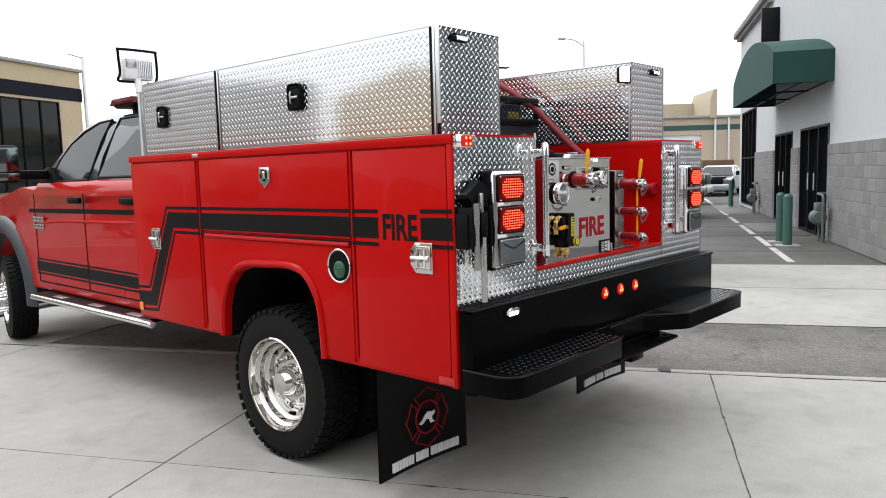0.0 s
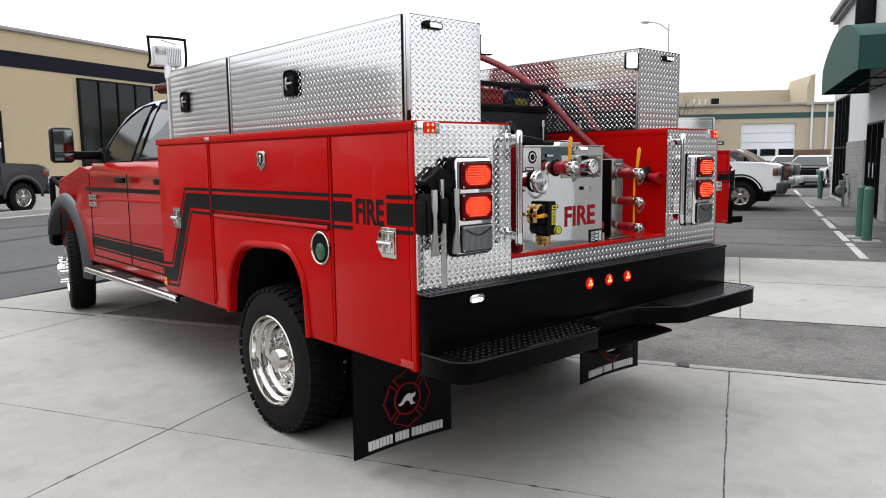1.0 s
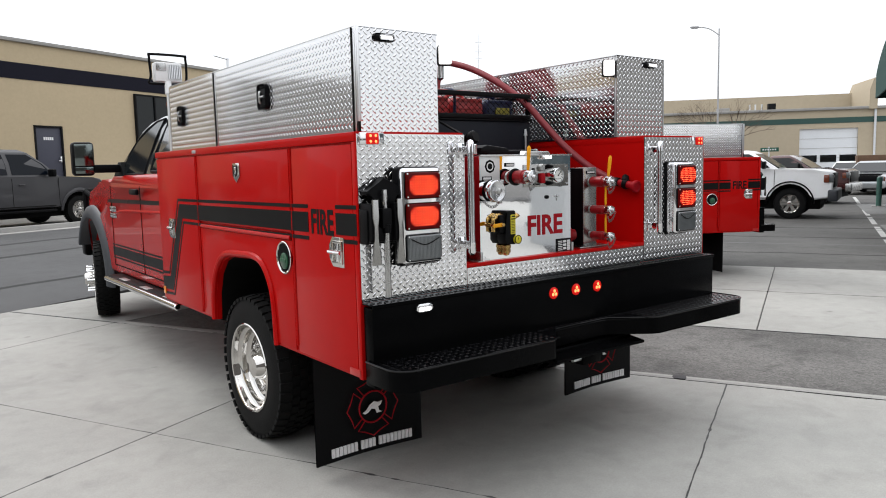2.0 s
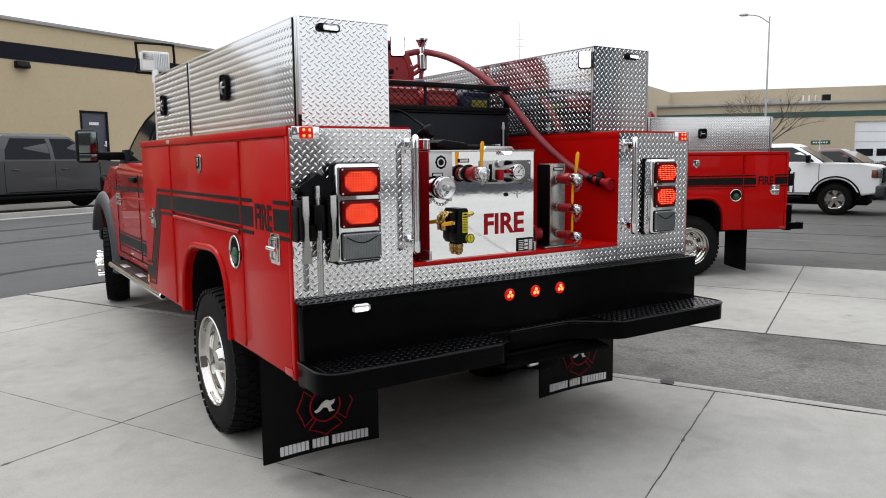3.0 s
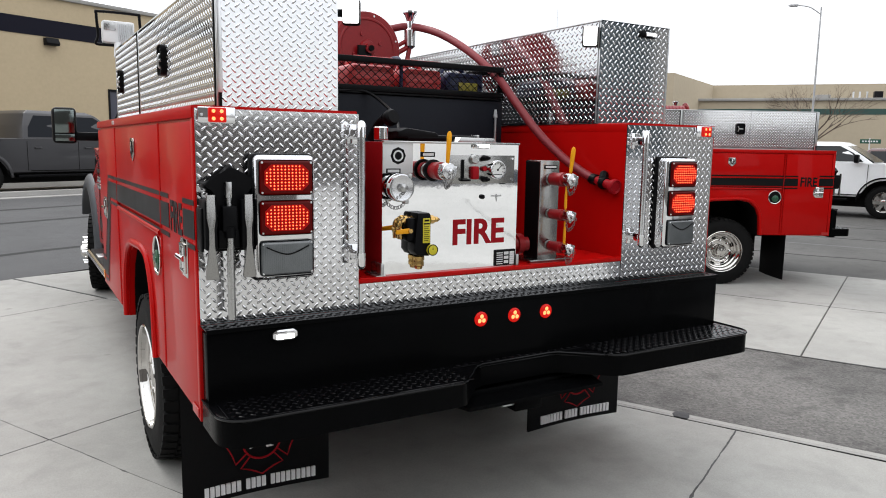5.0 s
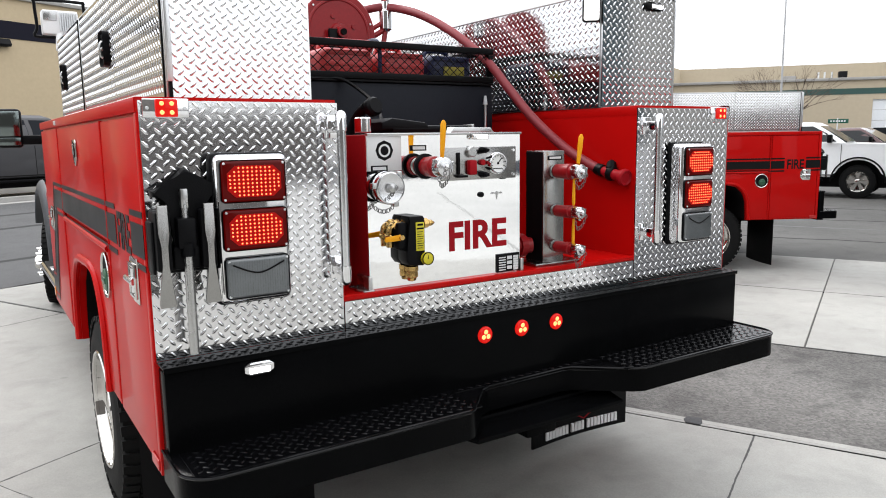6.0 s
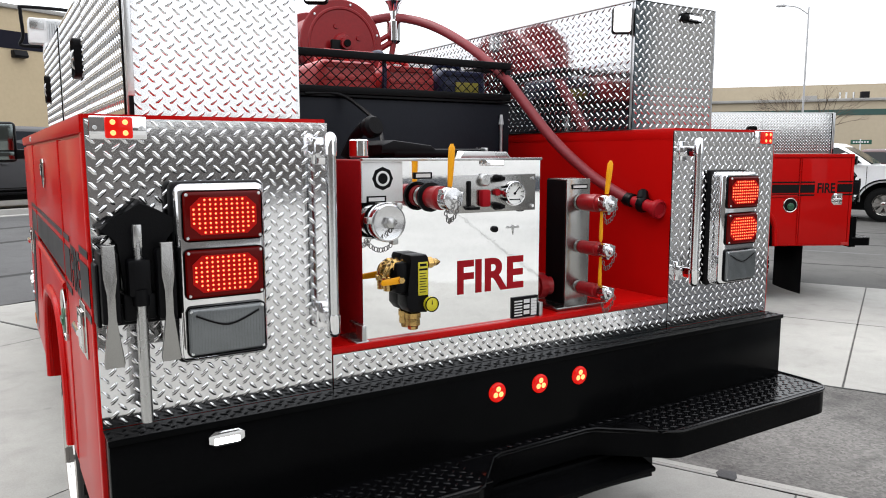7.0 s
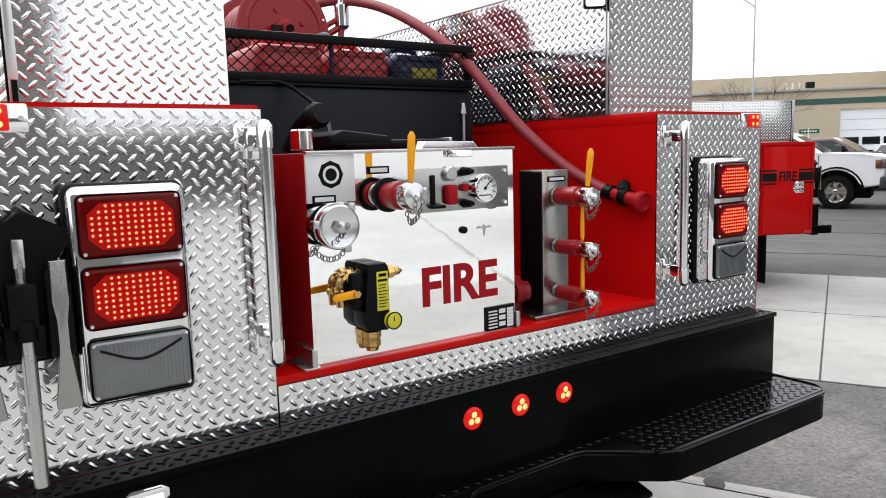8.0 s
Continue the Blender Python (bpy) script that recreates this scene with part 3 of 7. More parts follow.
def flap(s):
    x0, x1 = sorted((s * 1.17, s * 0.55))
    b = B()
    n = 14
    rows = []
    for k in range(n + 1):
        x = x0 + (x1 - x0) * k / n
        bow = 0.022 * math.sin(math.pi * k / n)
        rows.append([(x, 0.515 + bow, 0.066 - 0.0 * k), (x, 0.515, 0.68)])
    for dy in (0, 0.01):
        vs = [[b.verts.new((p[0], p[1] + dy, p[2])) for p in r] for r in rows]
        for r0, r1 in zip(vs, vs[1:]):
            b.faces.new((r0[0], r1[0], r1[1], r0[1]))
        if dy == 0:
            keep = vs
    for r0, r1, q0, q1 in zip(keep, keep[1:], vs, vs[1:]):
        b.faces.new((r0[0], r1[0], q1[0], q0[0]))
    fl = part("mud_flap", b, FLAP, TL, "black rubber mud flap with a red and white emblem", 60)
    cx, cz, y = (x0 + x1) / 2 + 0.01, 0.305, 0.5075

    def ring(name, pts, w, mat):
        b = B()
        sweep(b, [Vector((px, y, pz)) for px, pz in pts], w, 6, True)
        part(name, b, mat, fl)

    ring("emblem", [(cx + 0.080 * math.cos(a), cz + 0.080 * math.sin(a)) for a in [math.tau * k / 40 for k in range(40)]], 0.0045, SIGN_RED)
    for q in range(4):
        a0 = q * math.pi / 2
        arm = [(0.085, -0.66), (0.142, -0.68), (0.133, -0.42), (0.137, -0.2), (0.150, 0.0), (0.137, 0.2), (0.133, 0.42), (0.142, 0.68), (0.085, 0.66)]
        b = B()
        sweep(b, [Vector((cx + r * math.cos(a0 + da), y, cz + r * math.sin(a0 + da))) for r, da in arm], 0.0032, 6)
        part("emblem", b, SIGN_RED, fl)
    b = B()
    prism(b, [(cx + px, cz + pz) for px, pz in ((-0.06, -0.022), (-0.04, -0.012), (-0.02, 0.012), (0.005, 0.026), (0.03, 0.018), (0.052, 0.022), (0.045, 0.005), (0.028, -0.004), (0.034, -0.026), (0.05, -0.034), (0.02, -0.036), (0.012, -0.014), (-0.012, -0.008), (-0.03, -0.024), (-0.05, -0.03))], "y", y + 0.002, y - 0.004)
    part("emblem", b, WHITE, fl, "small plain white mark")
    # a line of lettering kept as plain bars
    x = x0 + 0.085
    for count in (7, 4, 9):
        for k in range(count):
            b = B()
            dy = 0.02 * math.sin(math.pi * (x - x0) / (x1 - x0))
            box(b, x, x + 0.0165, y + dy - 0.001, y + dy + 0.012, 0.090, 0.134)
            part("lettering_bar", b, WHITE, fl)
            x += 0.0222
        x += 0.017


flap(-1)
flap(1)


def upper_box(s):
    """A long tread-plate tool box on the side pack, doors outward."""
    xi, xo = s * 0.635, s * 1.064
    b = B()
    box(b, xi + s * 0.003, xo - s * 0.004, 0.194, 2.742, 1.646, 2.1)
    bx = part("tool_box", b, ALU, TL, "long tread-plate tool box")
    lo, hi = sorted((xi, xo))
    tread("end_plate", (lo, 0.19, 1.648), (1, 0, 0), (0, 0, 1), hi - lo, 0.458, TREAD, bx)
    tread("top_plate", (lo, 0.19, 2.104), (1, 0, 0), (0, 1, 0), hi - lo, 2.552, TREAD, bx, "", 0.045, 0.004, 1.4)
    if s < 0:
        tread("door_plate", (xo - 0.012, 1.005, 1.66), (0, -1, 0), (0, 0, 1), 0.79, 0.437, TREAD, bx)
        tread("door_plate", (xo - 0.009, 1.835, 1.66), (0, -1, 0), (0, 0, 1), 0.828, 0.437, TREAD, bx)
        tread("door_plate", (xo - 0.012, 2.738, 1.66), (0, -1, 0), (0, 0, 1), 0.862, 0.437, TREAD, bx)
        tread("inner_plate", (xi, 0.2, 1.648), (0, 1, 0), (0, 0, 1), 2.53, 0.452, TREAD, bx)
    else:
        tread("door_plate", (xo + 0.012, 0.215, 1.66), (0, 1, 0), (0, 0, 1), 0.79, 0.437, TREAD, bx)
        tread("door_plate", (xo + 0.009, 1.007, 1.66), (0, 1, 0), (0, 0, 1), 0.828, 0.437, TREAD, bx)
        tread("door_plate", (xo + 0.012, 1.875, 1.66), (0, 1, 0), (0, 0, 1), 0.862, 0.437, TREAD, bx)
        tread("inner_plate", (xi, 2.735, 1.648), (0, -1, 0), (0, 0, 1), 2.53, 0.452, TREAD, bx)
    b = B()
    box(b, xo - 0.006, xo + 0.006, 0.19, 2.742, 2.098, 2.108, 0.002)
    box(b, xi - 0.004, xi + 0.004, 0.19, 2.742, 2.098, 2.108, 0.002)
    part("edge_trim", b, ALU, bx)
    for y in (1.855, 0.2):
        part("door_jamb", box(B(), xo - s * 0.002, xo + s * 0.01, y - 0.008, y + 0.008, 1.65, 2.1, 0.002), ALU, bx)
    for y in (1.872, 0.211):
        part("door_seal", box(B(), xo, xo + s * 0.014, y - 0.004, y + 0.004, 1.652, 2.098), BLACK_MATT, bx)
    for y, z in ((1.13, 1.888), (2.48, 1.882)):
        b = B()
        box(b, xo + s * 0.013, xo + s * 0.022, y - 0.052, y + 0.052, z - 0.066, z + 0.066, 0.02, 3)
        hd = part("paddle_latch", b, BLACK_MATT, bx, "black paddle latch")
        b = B()
        sweep(b, smooth_line([(xo + s * 0.021, y + 0.03, z - 0.03), (xo + s * 0.029, y + 0.03, z - 0.022), (xo + s * 0.031, y + 0.028, z), (xo + s * 0.029, y + 0.03, z + 0.022), (xo + s * 0.021, y + 0.03, z + 0.03)], 4), 0.006, 8)
        cyl(b, (xo + s * 0.028, y + 0.028, z), (xo + s * 0.026, y - 0.028, z), 0.007, n=8)
        part("handle", b, BRUSHED, hd)
        for dz in (-0.05, 0.05):
            part("recess", box(B(), xo + s * 0.02, xo + s * 0.026, y - 0.03, y + 0.03, z + dz - 0.008, z + dz + 0.008, 0.004), SHADE_BLACK, hd)
    # lit marker on the end plate and a work lamp at the inner corner
    mx = s * 0.925
    b = B()
    box(b, mx - 0.052, mx + 0.052, 0.176, 0.191, 2.048, 2.082, 0.013, 3)
    mk = part("marker_lamp", b, BLACK_MATT, TL, "oval marker lamp in a black rubber mount")
    b = B()
    box(b, mx - 0.030, mx + 0.042, 0.170, 0.178, 2.053, 2.077, 0.009, 3)
    part("lens", b, CHROME, mk)
    b = B()
    box(b, mx - 0.022, mx + 0.034, 0.1685, 0.1705, 2.059, 2.068, 0.002)
    part("diode", b, LED_WHITE, mk)
    b = B()
    box(b, -0.034, 0.034, -0.016, 0.03, -0.047, 0.047, 0.012, 3)
    box(b, -0.012, 0.012, 0.02, 0.045, -0.02, 0.02)
    wk = part("work_lamp", b, BLACK_MATT, TL, "square black work lamp, switched on")
    wk.matrix_basis = pose(0.594, 0.215, 2.032, 0, 0, -38) if s > 0 else pose(-0.572, 0.212, 2.018, 0, 0, -28)
    if s < 0:
        b = B()
        box(b, -0.075, -0.02, 0.024, 0.034, -0.014, 0.014, 0.003)
        part("bracket", b, BLACK_MATT, wk)
    b = B()
    box(b, -0.030, 0.030, -0.021, -0.014, -0.043, 0.043, 0.008, 3)
    part("lens", b, LENS_WORK, wk, "clear lens over four lit diodes")
    for dx in (-0.0125, 0.0125):
        for dz in (-0.02, 0.02):
            part("diode", lathe(B(), (dx, -0.0205, dz), (0, -1, 0), [(0, 0.0125), (0.002, 0.011)], 12), LED_WHITE, wk)
    if s < 0:
        b = B()
        box(b, -1.074, -1.058, 0.174, 0.188, 1.70, 2.104, 0.002)
        part("strut", b, ALU, bx)
        b = B()
        box(b, -1.071, -1.061, 0.176, 0.187, 1.65, 1.70)
        part("strut_end", b, BLACK_MATT, bx)


upper_box(-1)
upper_box(1)

# flood lamp on its pole at the front of the left tool box
b = B()
cyl(b, (-1.052, 2.82, 1.62), (-1.052, 2.82, 2.08), 0.017, n=14)
pole = part("flood_lamp_pole", b, ALU, TL, "white flood lamp on a pole")
b = B()
box(b, -1.135, -0.945, 2.83, 2.91, 2.15, 2.285, 0.012)
cyl(b, (-1.052, 2.82, 2.06), (-1.045, 2.85, 2.15), 0.024, n=12)
part("lamp_head", b, WHITE, pole)
b = B()
for k in range(8):
    box(b, -1.045 + k * 0.012, -1.039 + k * 0.012, 2.815, 2.832, 2.17, 2.27)
part("cooling_fin", b, ALU, pole)
b = B()
box(b, -1.128, -1.058, 2.822, 2.832, 2.225, 2.28, 0.004)
part("junction_box", b, BRUSHED, pole)
b = B()
sweep(b, smooth_line([(-1.06, 2.85, 2.135), (-1.12, 2.85, 2.135), (-1.175, 2.85, 2.14), (-1.16, 2.85, 2.19), (-1.165, 2.85, 2.32), (-1.15, 2.85, 2.338), (-0.93, 2.85, 2.338), (-0.912, 2.85, 2.32), (-0.91, 2.85, 2.19), (-0.93, 2.85, 2.135), (-0.98, 2.85, 2.13)], 5), 0.009, 8)
part("guard", b, BLACK_MATT, pole)

# ---- pump panel, plumbing and the load in the bed ----
b = B()
prism(b, [(-0.535, 1.058), (0.070, 1.058), (0.070, 1.553), (-0.535, 1.553)], "y", 0.066, 0.07)
panel = part("pump_panel", b, STEEL, TL, "polished stainless pump panel with red FIRE lettering")
b = B()
box(b, -0.533, 0.068, 0.0705, 0.50, 1.058, 1.55, 0.004)
part("pump_enclosure", b, RED_DARK, panel)
part("panel_lip", box(B(), -0.535, 0.070, 0.055, 0.075, 1.546, 1.554, 0.002), BRUSHED, panel)
for q in ((-0.545, -0.531, 0.054, 0.14, 1.058, 1.105), (0.066, 0.08, 0.054, 0.14, 1.058, 1.105), (-0.565, -0.525, 0.05, 0.16, 1.057, 1.064)):
    part("panel_bracket", box(B(), *q, 0.002), BRUSHED, panel)
words("lettering", "FIRE", (-0.232, 0.0655, 1.157), (1, 0, 0), (0, 0, 1), 0.242, 0.1, SIGN_RED, panel, 0.001, "red FIRE lettering", 0.03)
b = B()
box(b, -0.26, 0.049, 0.061, 0.0665, 1.395, 1.505, 0.002)
sub = part("instrument_plate", b, DULL_STEEL, panel, "grey instrument plate")
FRONT = (0, -1, 0)
b = B()
lathe(b, (-0.050, 0.062, 1.449), FRONT, [(0, 0.037), (0.03, 0.037), (0.034, 0.0345), (0.034, 0.031), (0.028, 0.030)], 32, False)
part("gauge_case", b, CHROME, panel, "round chrome pressure gauge")
b = B()
lathe(b, (-0.050, 0.062, 1.449), FRONT, [(0.0, 0.031), (0.027, 0.031)], 32)
part("gauge_dial", b, DIAL, panel)
b = B()
for k in range(11):
    a = radians(225 - 27 * k)
    p = Vector((-0.050, 0.0345, 1.449))
    d = Vector((math.cos(a), 0, math.sin(a)))
    cyl(b, p + d * 0.023, p + d * 0.0285, 0.0012, n=5)
box(b, -0.069, -0.031, 0.034, 0.035, 1.430, 1.4325)
cyl(b, (-0.050, 0.034, 1.449), (-0.032, 0.034, 1.468), 0.0016, n=5)
cyl(b, (-0.050, 0.035, 1.449), (-0.050, 0.032, 1.449), 0.004, n=10)
part("gauge_marks", b, BLACK_MATT, panel)
for z in (1.494, 1.412):
    b = B()
    cyl(b, (-0.099, 0.061, z), (-0.099, 0.035, z), 0.012, 0.009, n=14)
    box(b, -0.105, -0.087, 0.03, 0.04, z - 0.006, z + 0.006, 0.003)
    part("knob", b, BLACK_MATT, panel)
b = B()
cyl(b, (-0.101, 0.062, 1.453), (-0.101, 0.048, 1.453), 0.010, n=14)
part("button", b, SIGN_RED, panel)
b = B()
box(b, -0.162, -0.131, 0.04, 0.062, 1.412, 1.462, 0.006)
part("rocker_switch", b, SIGN_RED, panel, "red rocker switch")
b = B()
cyl(b, (-0.147, 0.062, 1.490), (-0.147, 0.044, 1.490), 0.018, n=18, bev=0.003)
part("push_cap", b, BRUSHED, panel)
b = B()
box(b, -0.203, -0.193, 0.052, 0.062, 1.415, 1.488, 0.002)
box(b, -0.21, -0.17, 0.04, 0.062, 1.405, 1.413, 0.002)
part("throttle_slide", b, BLACK_MATT, panel)
b = B()
box(b, -0.145, -0.08, 0.045, 0.0655, 1.530, 1.548, 0.004)
part("panel_lamp", b, CHROME, panel)
b = B()
box(b, -0.129, -0.085, 0.0435, 0.0465, 1.534, 1.545, 0.001)
part("diode", b, LED_WHITE, panel)
for z in (1.408, 1.492):
    part("screw", cyl(B(), (0.037, 0.061, z), (0.037, 0.058, z), 0.005, n=8), CHROME, panel)
b = B()
sweep(b, [Vector((-0.005 + 0.022 * math.cos(t), 0.0655, 1.402 + 0.009 * math.sin(t))) for t in [math.tau * k / 20 for k in range(20)]], 0.0016, 5, True)
part("oval_mark", b, BLACK_MATT, panel, "plain black oval mark")
# round badge, name plates, rating plate and small marks
b = B()
box(b, -0.534, -0.412, 0.062, 0.0665, 1.437, 1.545, 0.001)
part("badge_plate", b, STICKER, panel)
b = B()
lathe(b, (-0.473, 0.0625, 1.500), FRONT, [(0, 0.032), (0.0012, 0.031)], 8)
part("badge", b, BLACK_MATT, panel, "round dark badge")
b = B()
lathe(b, (-0.473, 0.0615, 1.500), FRONT, [(0, 0.0205), (0.0006, 0.0205)], 24)
part("badge_ring", b, STICKER, panel)
b = B()
lathe(b, (-0.473, 0.0608, 1.500), FRONT, [(0, 0.0145), (0.0006, 0.014)], 20)
part("badge_core", b, BLACK_MATT, panel)
for x0, x1, z0, z1 in ((-0.377, -0.319, 1.497, 1.515), (-0.522, -0.463, 1.436, 1.454)):
    b = B()
    box(b, x0, x1, 0.0605, 0.066, z0, z1, 0.001)
    pl = part("name_plate", b, BLACK_MATT, panel, "small black and silver name plate")
    b = B()
    box(b, x0 + 0.006, x1 - 0.006, 0.0598, 0.061, z0 + 0.004, z1 - 0.004)
    part("plate_face", b, STICKER, pl)
b = B()
box(b, -0.035, 0.065, 0.0605, 0.066, 1.063, 1.128, 0.001)
rate = part("rating_plate", b, BLACK_MATT, panel, "black rating plate with silver bars")
b = B()
for k in range(6):
    z = 1.113 - k * 0.0088
    box(b, -0.027, 0.003, 0.0597, 0.061, z, z + 0.004)
    if k % 2 == 0:
        box(b, 0.009, 0.031, 0.0597, 0.061, z - 0.006, z + 0.006)
    box(b, 0.037, 0.059, 0.0597, 0.061, z - 0.002, z + 0.006)
part("print_bar", b, STICKER, rate)
b = B()
prism(b, [(px - 0.054, pz) for px, pz in ((-0.006, 1.343), (0.0, 1.350), (0.012, 1.347), (0.02, 1.353), (0.028, 1.347), (0.04, 1.350), (0.046, 1.343), (0.026, 1.342), (0.022, 1.322), (0.018, 1.342))], "y", 0.0655, 0.0635)
part("emblem", b, BRUSHED, panel, "small winged plain mark")
b = B()
lathe(b, (-0.101, 0.0655, 1.343), FRONT, [(0, 0.010), (0.008, 0.009), (0.010, 0.004)], 12)
part("bumper_button", b, BLACK_MATT, panel)


def chain(bm, p, q, sag, n=10):
    p, q = Vector(p), Vector(q)
    for k in range(n):
        t = (k + 0.5) / n
        c = p.lerp(q, t) - Vector((0, 0, sag * 4 * t * (1 - t)))
        tilt = k % 2
        ring = []
        for a in range(8):
            t2 = math.tau * a / 8
            ring.append(c + Vector((0.0045 * math.cos(t2), 0.0045 * math.cos(t2) * tilt, 0.0065 * math.sin(t2))))
        sweep(bm, ring, 0.0013, 5, True)


def capped_outlet(x, y, z, length, r, big=False):
    """A red pipe out of the panel, ended by a chrome cap with lugs."""
    if not big:
        b = B()
        lathe(b, (x, y, z), FRONT, [(0, r * 0.80), (0.012, r * 0.80), (0.012, r), (length * 0.55, r), (length * 0.55, r * 1.08), (length * 0.78, r * 1.08), (length * 0.80, r * 0.9), (length, r * 0.9)], 22)
        pipe = part("discharge_outlet", b, RED_DARK, panel, "red discharge pipe with a chrome cap")
        e = y - length
        b = B()
        lathe(b, (x, e + 0.004, z), FRONT, [(0, r * 1.02), (0.03, r * 1.02), (0.034, r * 0.94), (0.036, 0.012), (0.046, 0.010), (0.048, 0.004)], 24)
        for k in range(3):
            a = math.tau * k / 3 + 0.4
            c = Vector((x + r * 1.05 * math.cos(a), e - 0.014, z + r * 1.05 * math.sin(a)))
            box(b, c.x - 0.006, c.x + 0.006, c.y - 0.012, c.y + 0.012, c.z - 0.006, c.z + 0.006, 0.002)
        part("cap", b, SATIN, pipe, "chrome cap")
        b = B()
        lathe(b, (x, y, z), FRONT, [(0, r * 0.95), (0.006, r * 0.95), (0.006, r * 0.78), (0.018, r * 0.78)], 20)
        part("collar", b, BRUSHED, pipe)
        b = B()
        chain(b, (x + 0.006, e - 0.05, z - 0.005), (x - 0.004, e - 0.02, z - 0.055), 0.012, 8)
        chain(b, (x - 0.02, e - 0.02, z - 0.03), (x - 0.004, e - 0.02, z - 0.055), 0.012, 5)
        part("chain", b, CHAIN, pipe)
        return pipe


def lever(parent, p, q, w=0.015):
    b = B()
    p, q = Vector(p), Vector(q)
    d = (q - p).normalized()
    lathe(b, p, d, [(0, w * 0.42), (0.02, w * 0.5), ((q - p).length * 0.6, w * 0.62), ((q - p).length - 0.01, w * 0.6), ((q - p).length, w * 0.25)], 12)
    return part("lever", b, YELLOW, parent, "yellow valve lever")


up1 = capped_outlet(-0.345, 0.066, 1.448, 0.128, 0.030)
b = B()
lathe(b, (-0.345, 0.036, 1.448), FRONT, [(0, 0.033), (0.003, 0.0405), (0.013, 0.0405), (0.016, 0.033)], 24)
part("rubber_collar", b, BLACK_MATT, up1)
lever(up1, (-0.318, -0.03, 1.478), (-0.314, -0.035, 1.592))
# large suction cap low on the panel
b = B()
lathe(b, (-0.497, 0.066, 1.388), FRONT, [(0, 0.042), (0.05, 0.042), (0.05, 0.048), (0.056, 0.051), (0.061, 0.047), (0.066, 0.051), (0.080, 0.051), (0.084, 0.049), (0.0852, 0.045), (0.0842, 0.042), (0.0846, 0.0)], 36)
cap1 = part("suction_cap", b, SATIN, panel, "large chrome suction cap with a chain")
b = B()
lathe(b, (-0.497, -0.019, 1.388), FRONT, [(0, 0.016), (0.012, 0.014), (0.016, 0.006)], 6)
part("cap_nut", b, BRUSHED, cap1)
b = B()
for dy in (0.022, 0.03, 0.038):
    lathe(b, (-0.497, dy, 1.388), FRONT, [(0, 0.044), (0.002, 0.0485), (0.004, 0.044)], 32)
part("seal_ring", b, BLACK_MATT, cap1)
for k in range(3):
    a = math.tau * k / 3 + 0.9
    c = Vector((-0.497 + 0.053 * math.cos(a), -0.005, 1.388 + 0.053 * math.sin(a)))
    part("lug", box(B(), c.x - 0.009, c.x + 0.009, c.y - 0.012, c.y + 0.012, c.z - 0.009, c.z + 0.009, 0.003), BRUSHED, cap1)
b = B()
chain(b, (-0.535, -0.01, 1.36), (-0.478, -0.025, 1.395), 0.02, 9)
chain(b, (-0.55, 0.02, 1.345), (-0.48, 0.0, 1.33), 0.022, 11)
part("chain", b, CHAIN, cap1)

# proportioning valve: black block, brass unions, yellow label and dial
b = B()
prism(b, [(-0.425, 1.185), (-0.425, 1.15), (-0.41, 1.13), (-0.352, 1.125), (-0.345, 1.135), (-0.345, 1.3), (-0.352, 1.31), (-0.408, 1.31), (-0.414, 1.3), (-0.414, 1.2)], "y", -0.022, 0.045, 0.006)
valve = part("foam_valve", b, BLACK_MATT, panel, "black foam valve with brass unions and yellow label")
b = B()
box(b, -0.455, -0.412, -0.012, 0.04, 1.19, 1.29, 0.01)
part("valve_bracket", b, BLACK_MATT, valve)
b = B()
box(b, -0.385, -0.350, -0.025, -0.0205, 1.182, 1.288, 0.002)
part("label", b, LABEL_YEL, valve, "yellow label with black bars")
b = B()
box(b, -0.379, -0.356, -0.0265, -0.0245, 1.275, 1.283)
box(b, -0.382, -0.353, -0.0265, -0.0245, 1.262, 1.268)
for k in range(8):
    box(b, -0.381, -0.360 + 0.003 * (k % 3), -0.0265, -0.0245, 1.192 + k * 0.0085, 1.1942 + k * 0.0085)
part("label_bar", b, BLACK_MATT, valve)
b = B()
lathe(b, (-0.342, -0.022, 1.152), FRONT, [(0, 0.024), (0.012, 0.024), (0.014, 0.021)], 24)
part("dial", b, LABEL_YEL, valve, "yellow round dial")
b = B()
lathe(b, (-0.342, -0.0345, 1.152), FRONT, [(0, 0.0245), (0.003, 0.0245), (0.003, 0.0215), (0, 0.0215)], 24, False)
part("dial_ring", b, BLACK_MATT, valve)
b = B()
cyl(b, (-0.342, -0.0365, 1.152), (-0.342, -0.0365, 1.166), 0.0022, 0.0006, n=6)
part("needle", b, BLACK_MATT, valve)
b = B()
lathe(b, (-0.348, 0.02, 1.277), (1, 0, 0), [(0, 0.013), (0.018, 0.013), (0.018, 0.019), (0.036, 0.019), (0.042, 0.013), (0.056, 0.012), (0.070, 0.002)], 8)
part("union", b, BRASS, valve, "brass pipe union")
b = B()
lathe(b, (-0.408, 0.02, 1.277), (-1, 0, 0), [(0, 0.019), (0.012, 0.019), (0.012, 0.014), (0.024, 0.014), (0.024, 0.020), (0.042, 0.020), (0.05, 0.014)], 8)
part("union", b, BRASS, valve, "brass pipe union")
b = B()
sweep(b, smooth_line([(-0.45, 0.02, 1.277), (-0.466, 0.02, 1.27), (-0.472, 0.02, 1.25), (-0.47, 0.02, 1.20)], 6), 0.0135, 10)
lathe(b, (-0.471, 0.02, 1.246), (0, 0, -1), [(0, 0.015), (0.004, 0.019), (0.016, 0.019), (0.02, 0.015)], 8)
part("elbow", b, BRASS, valve, "brass elbow")
b = B()
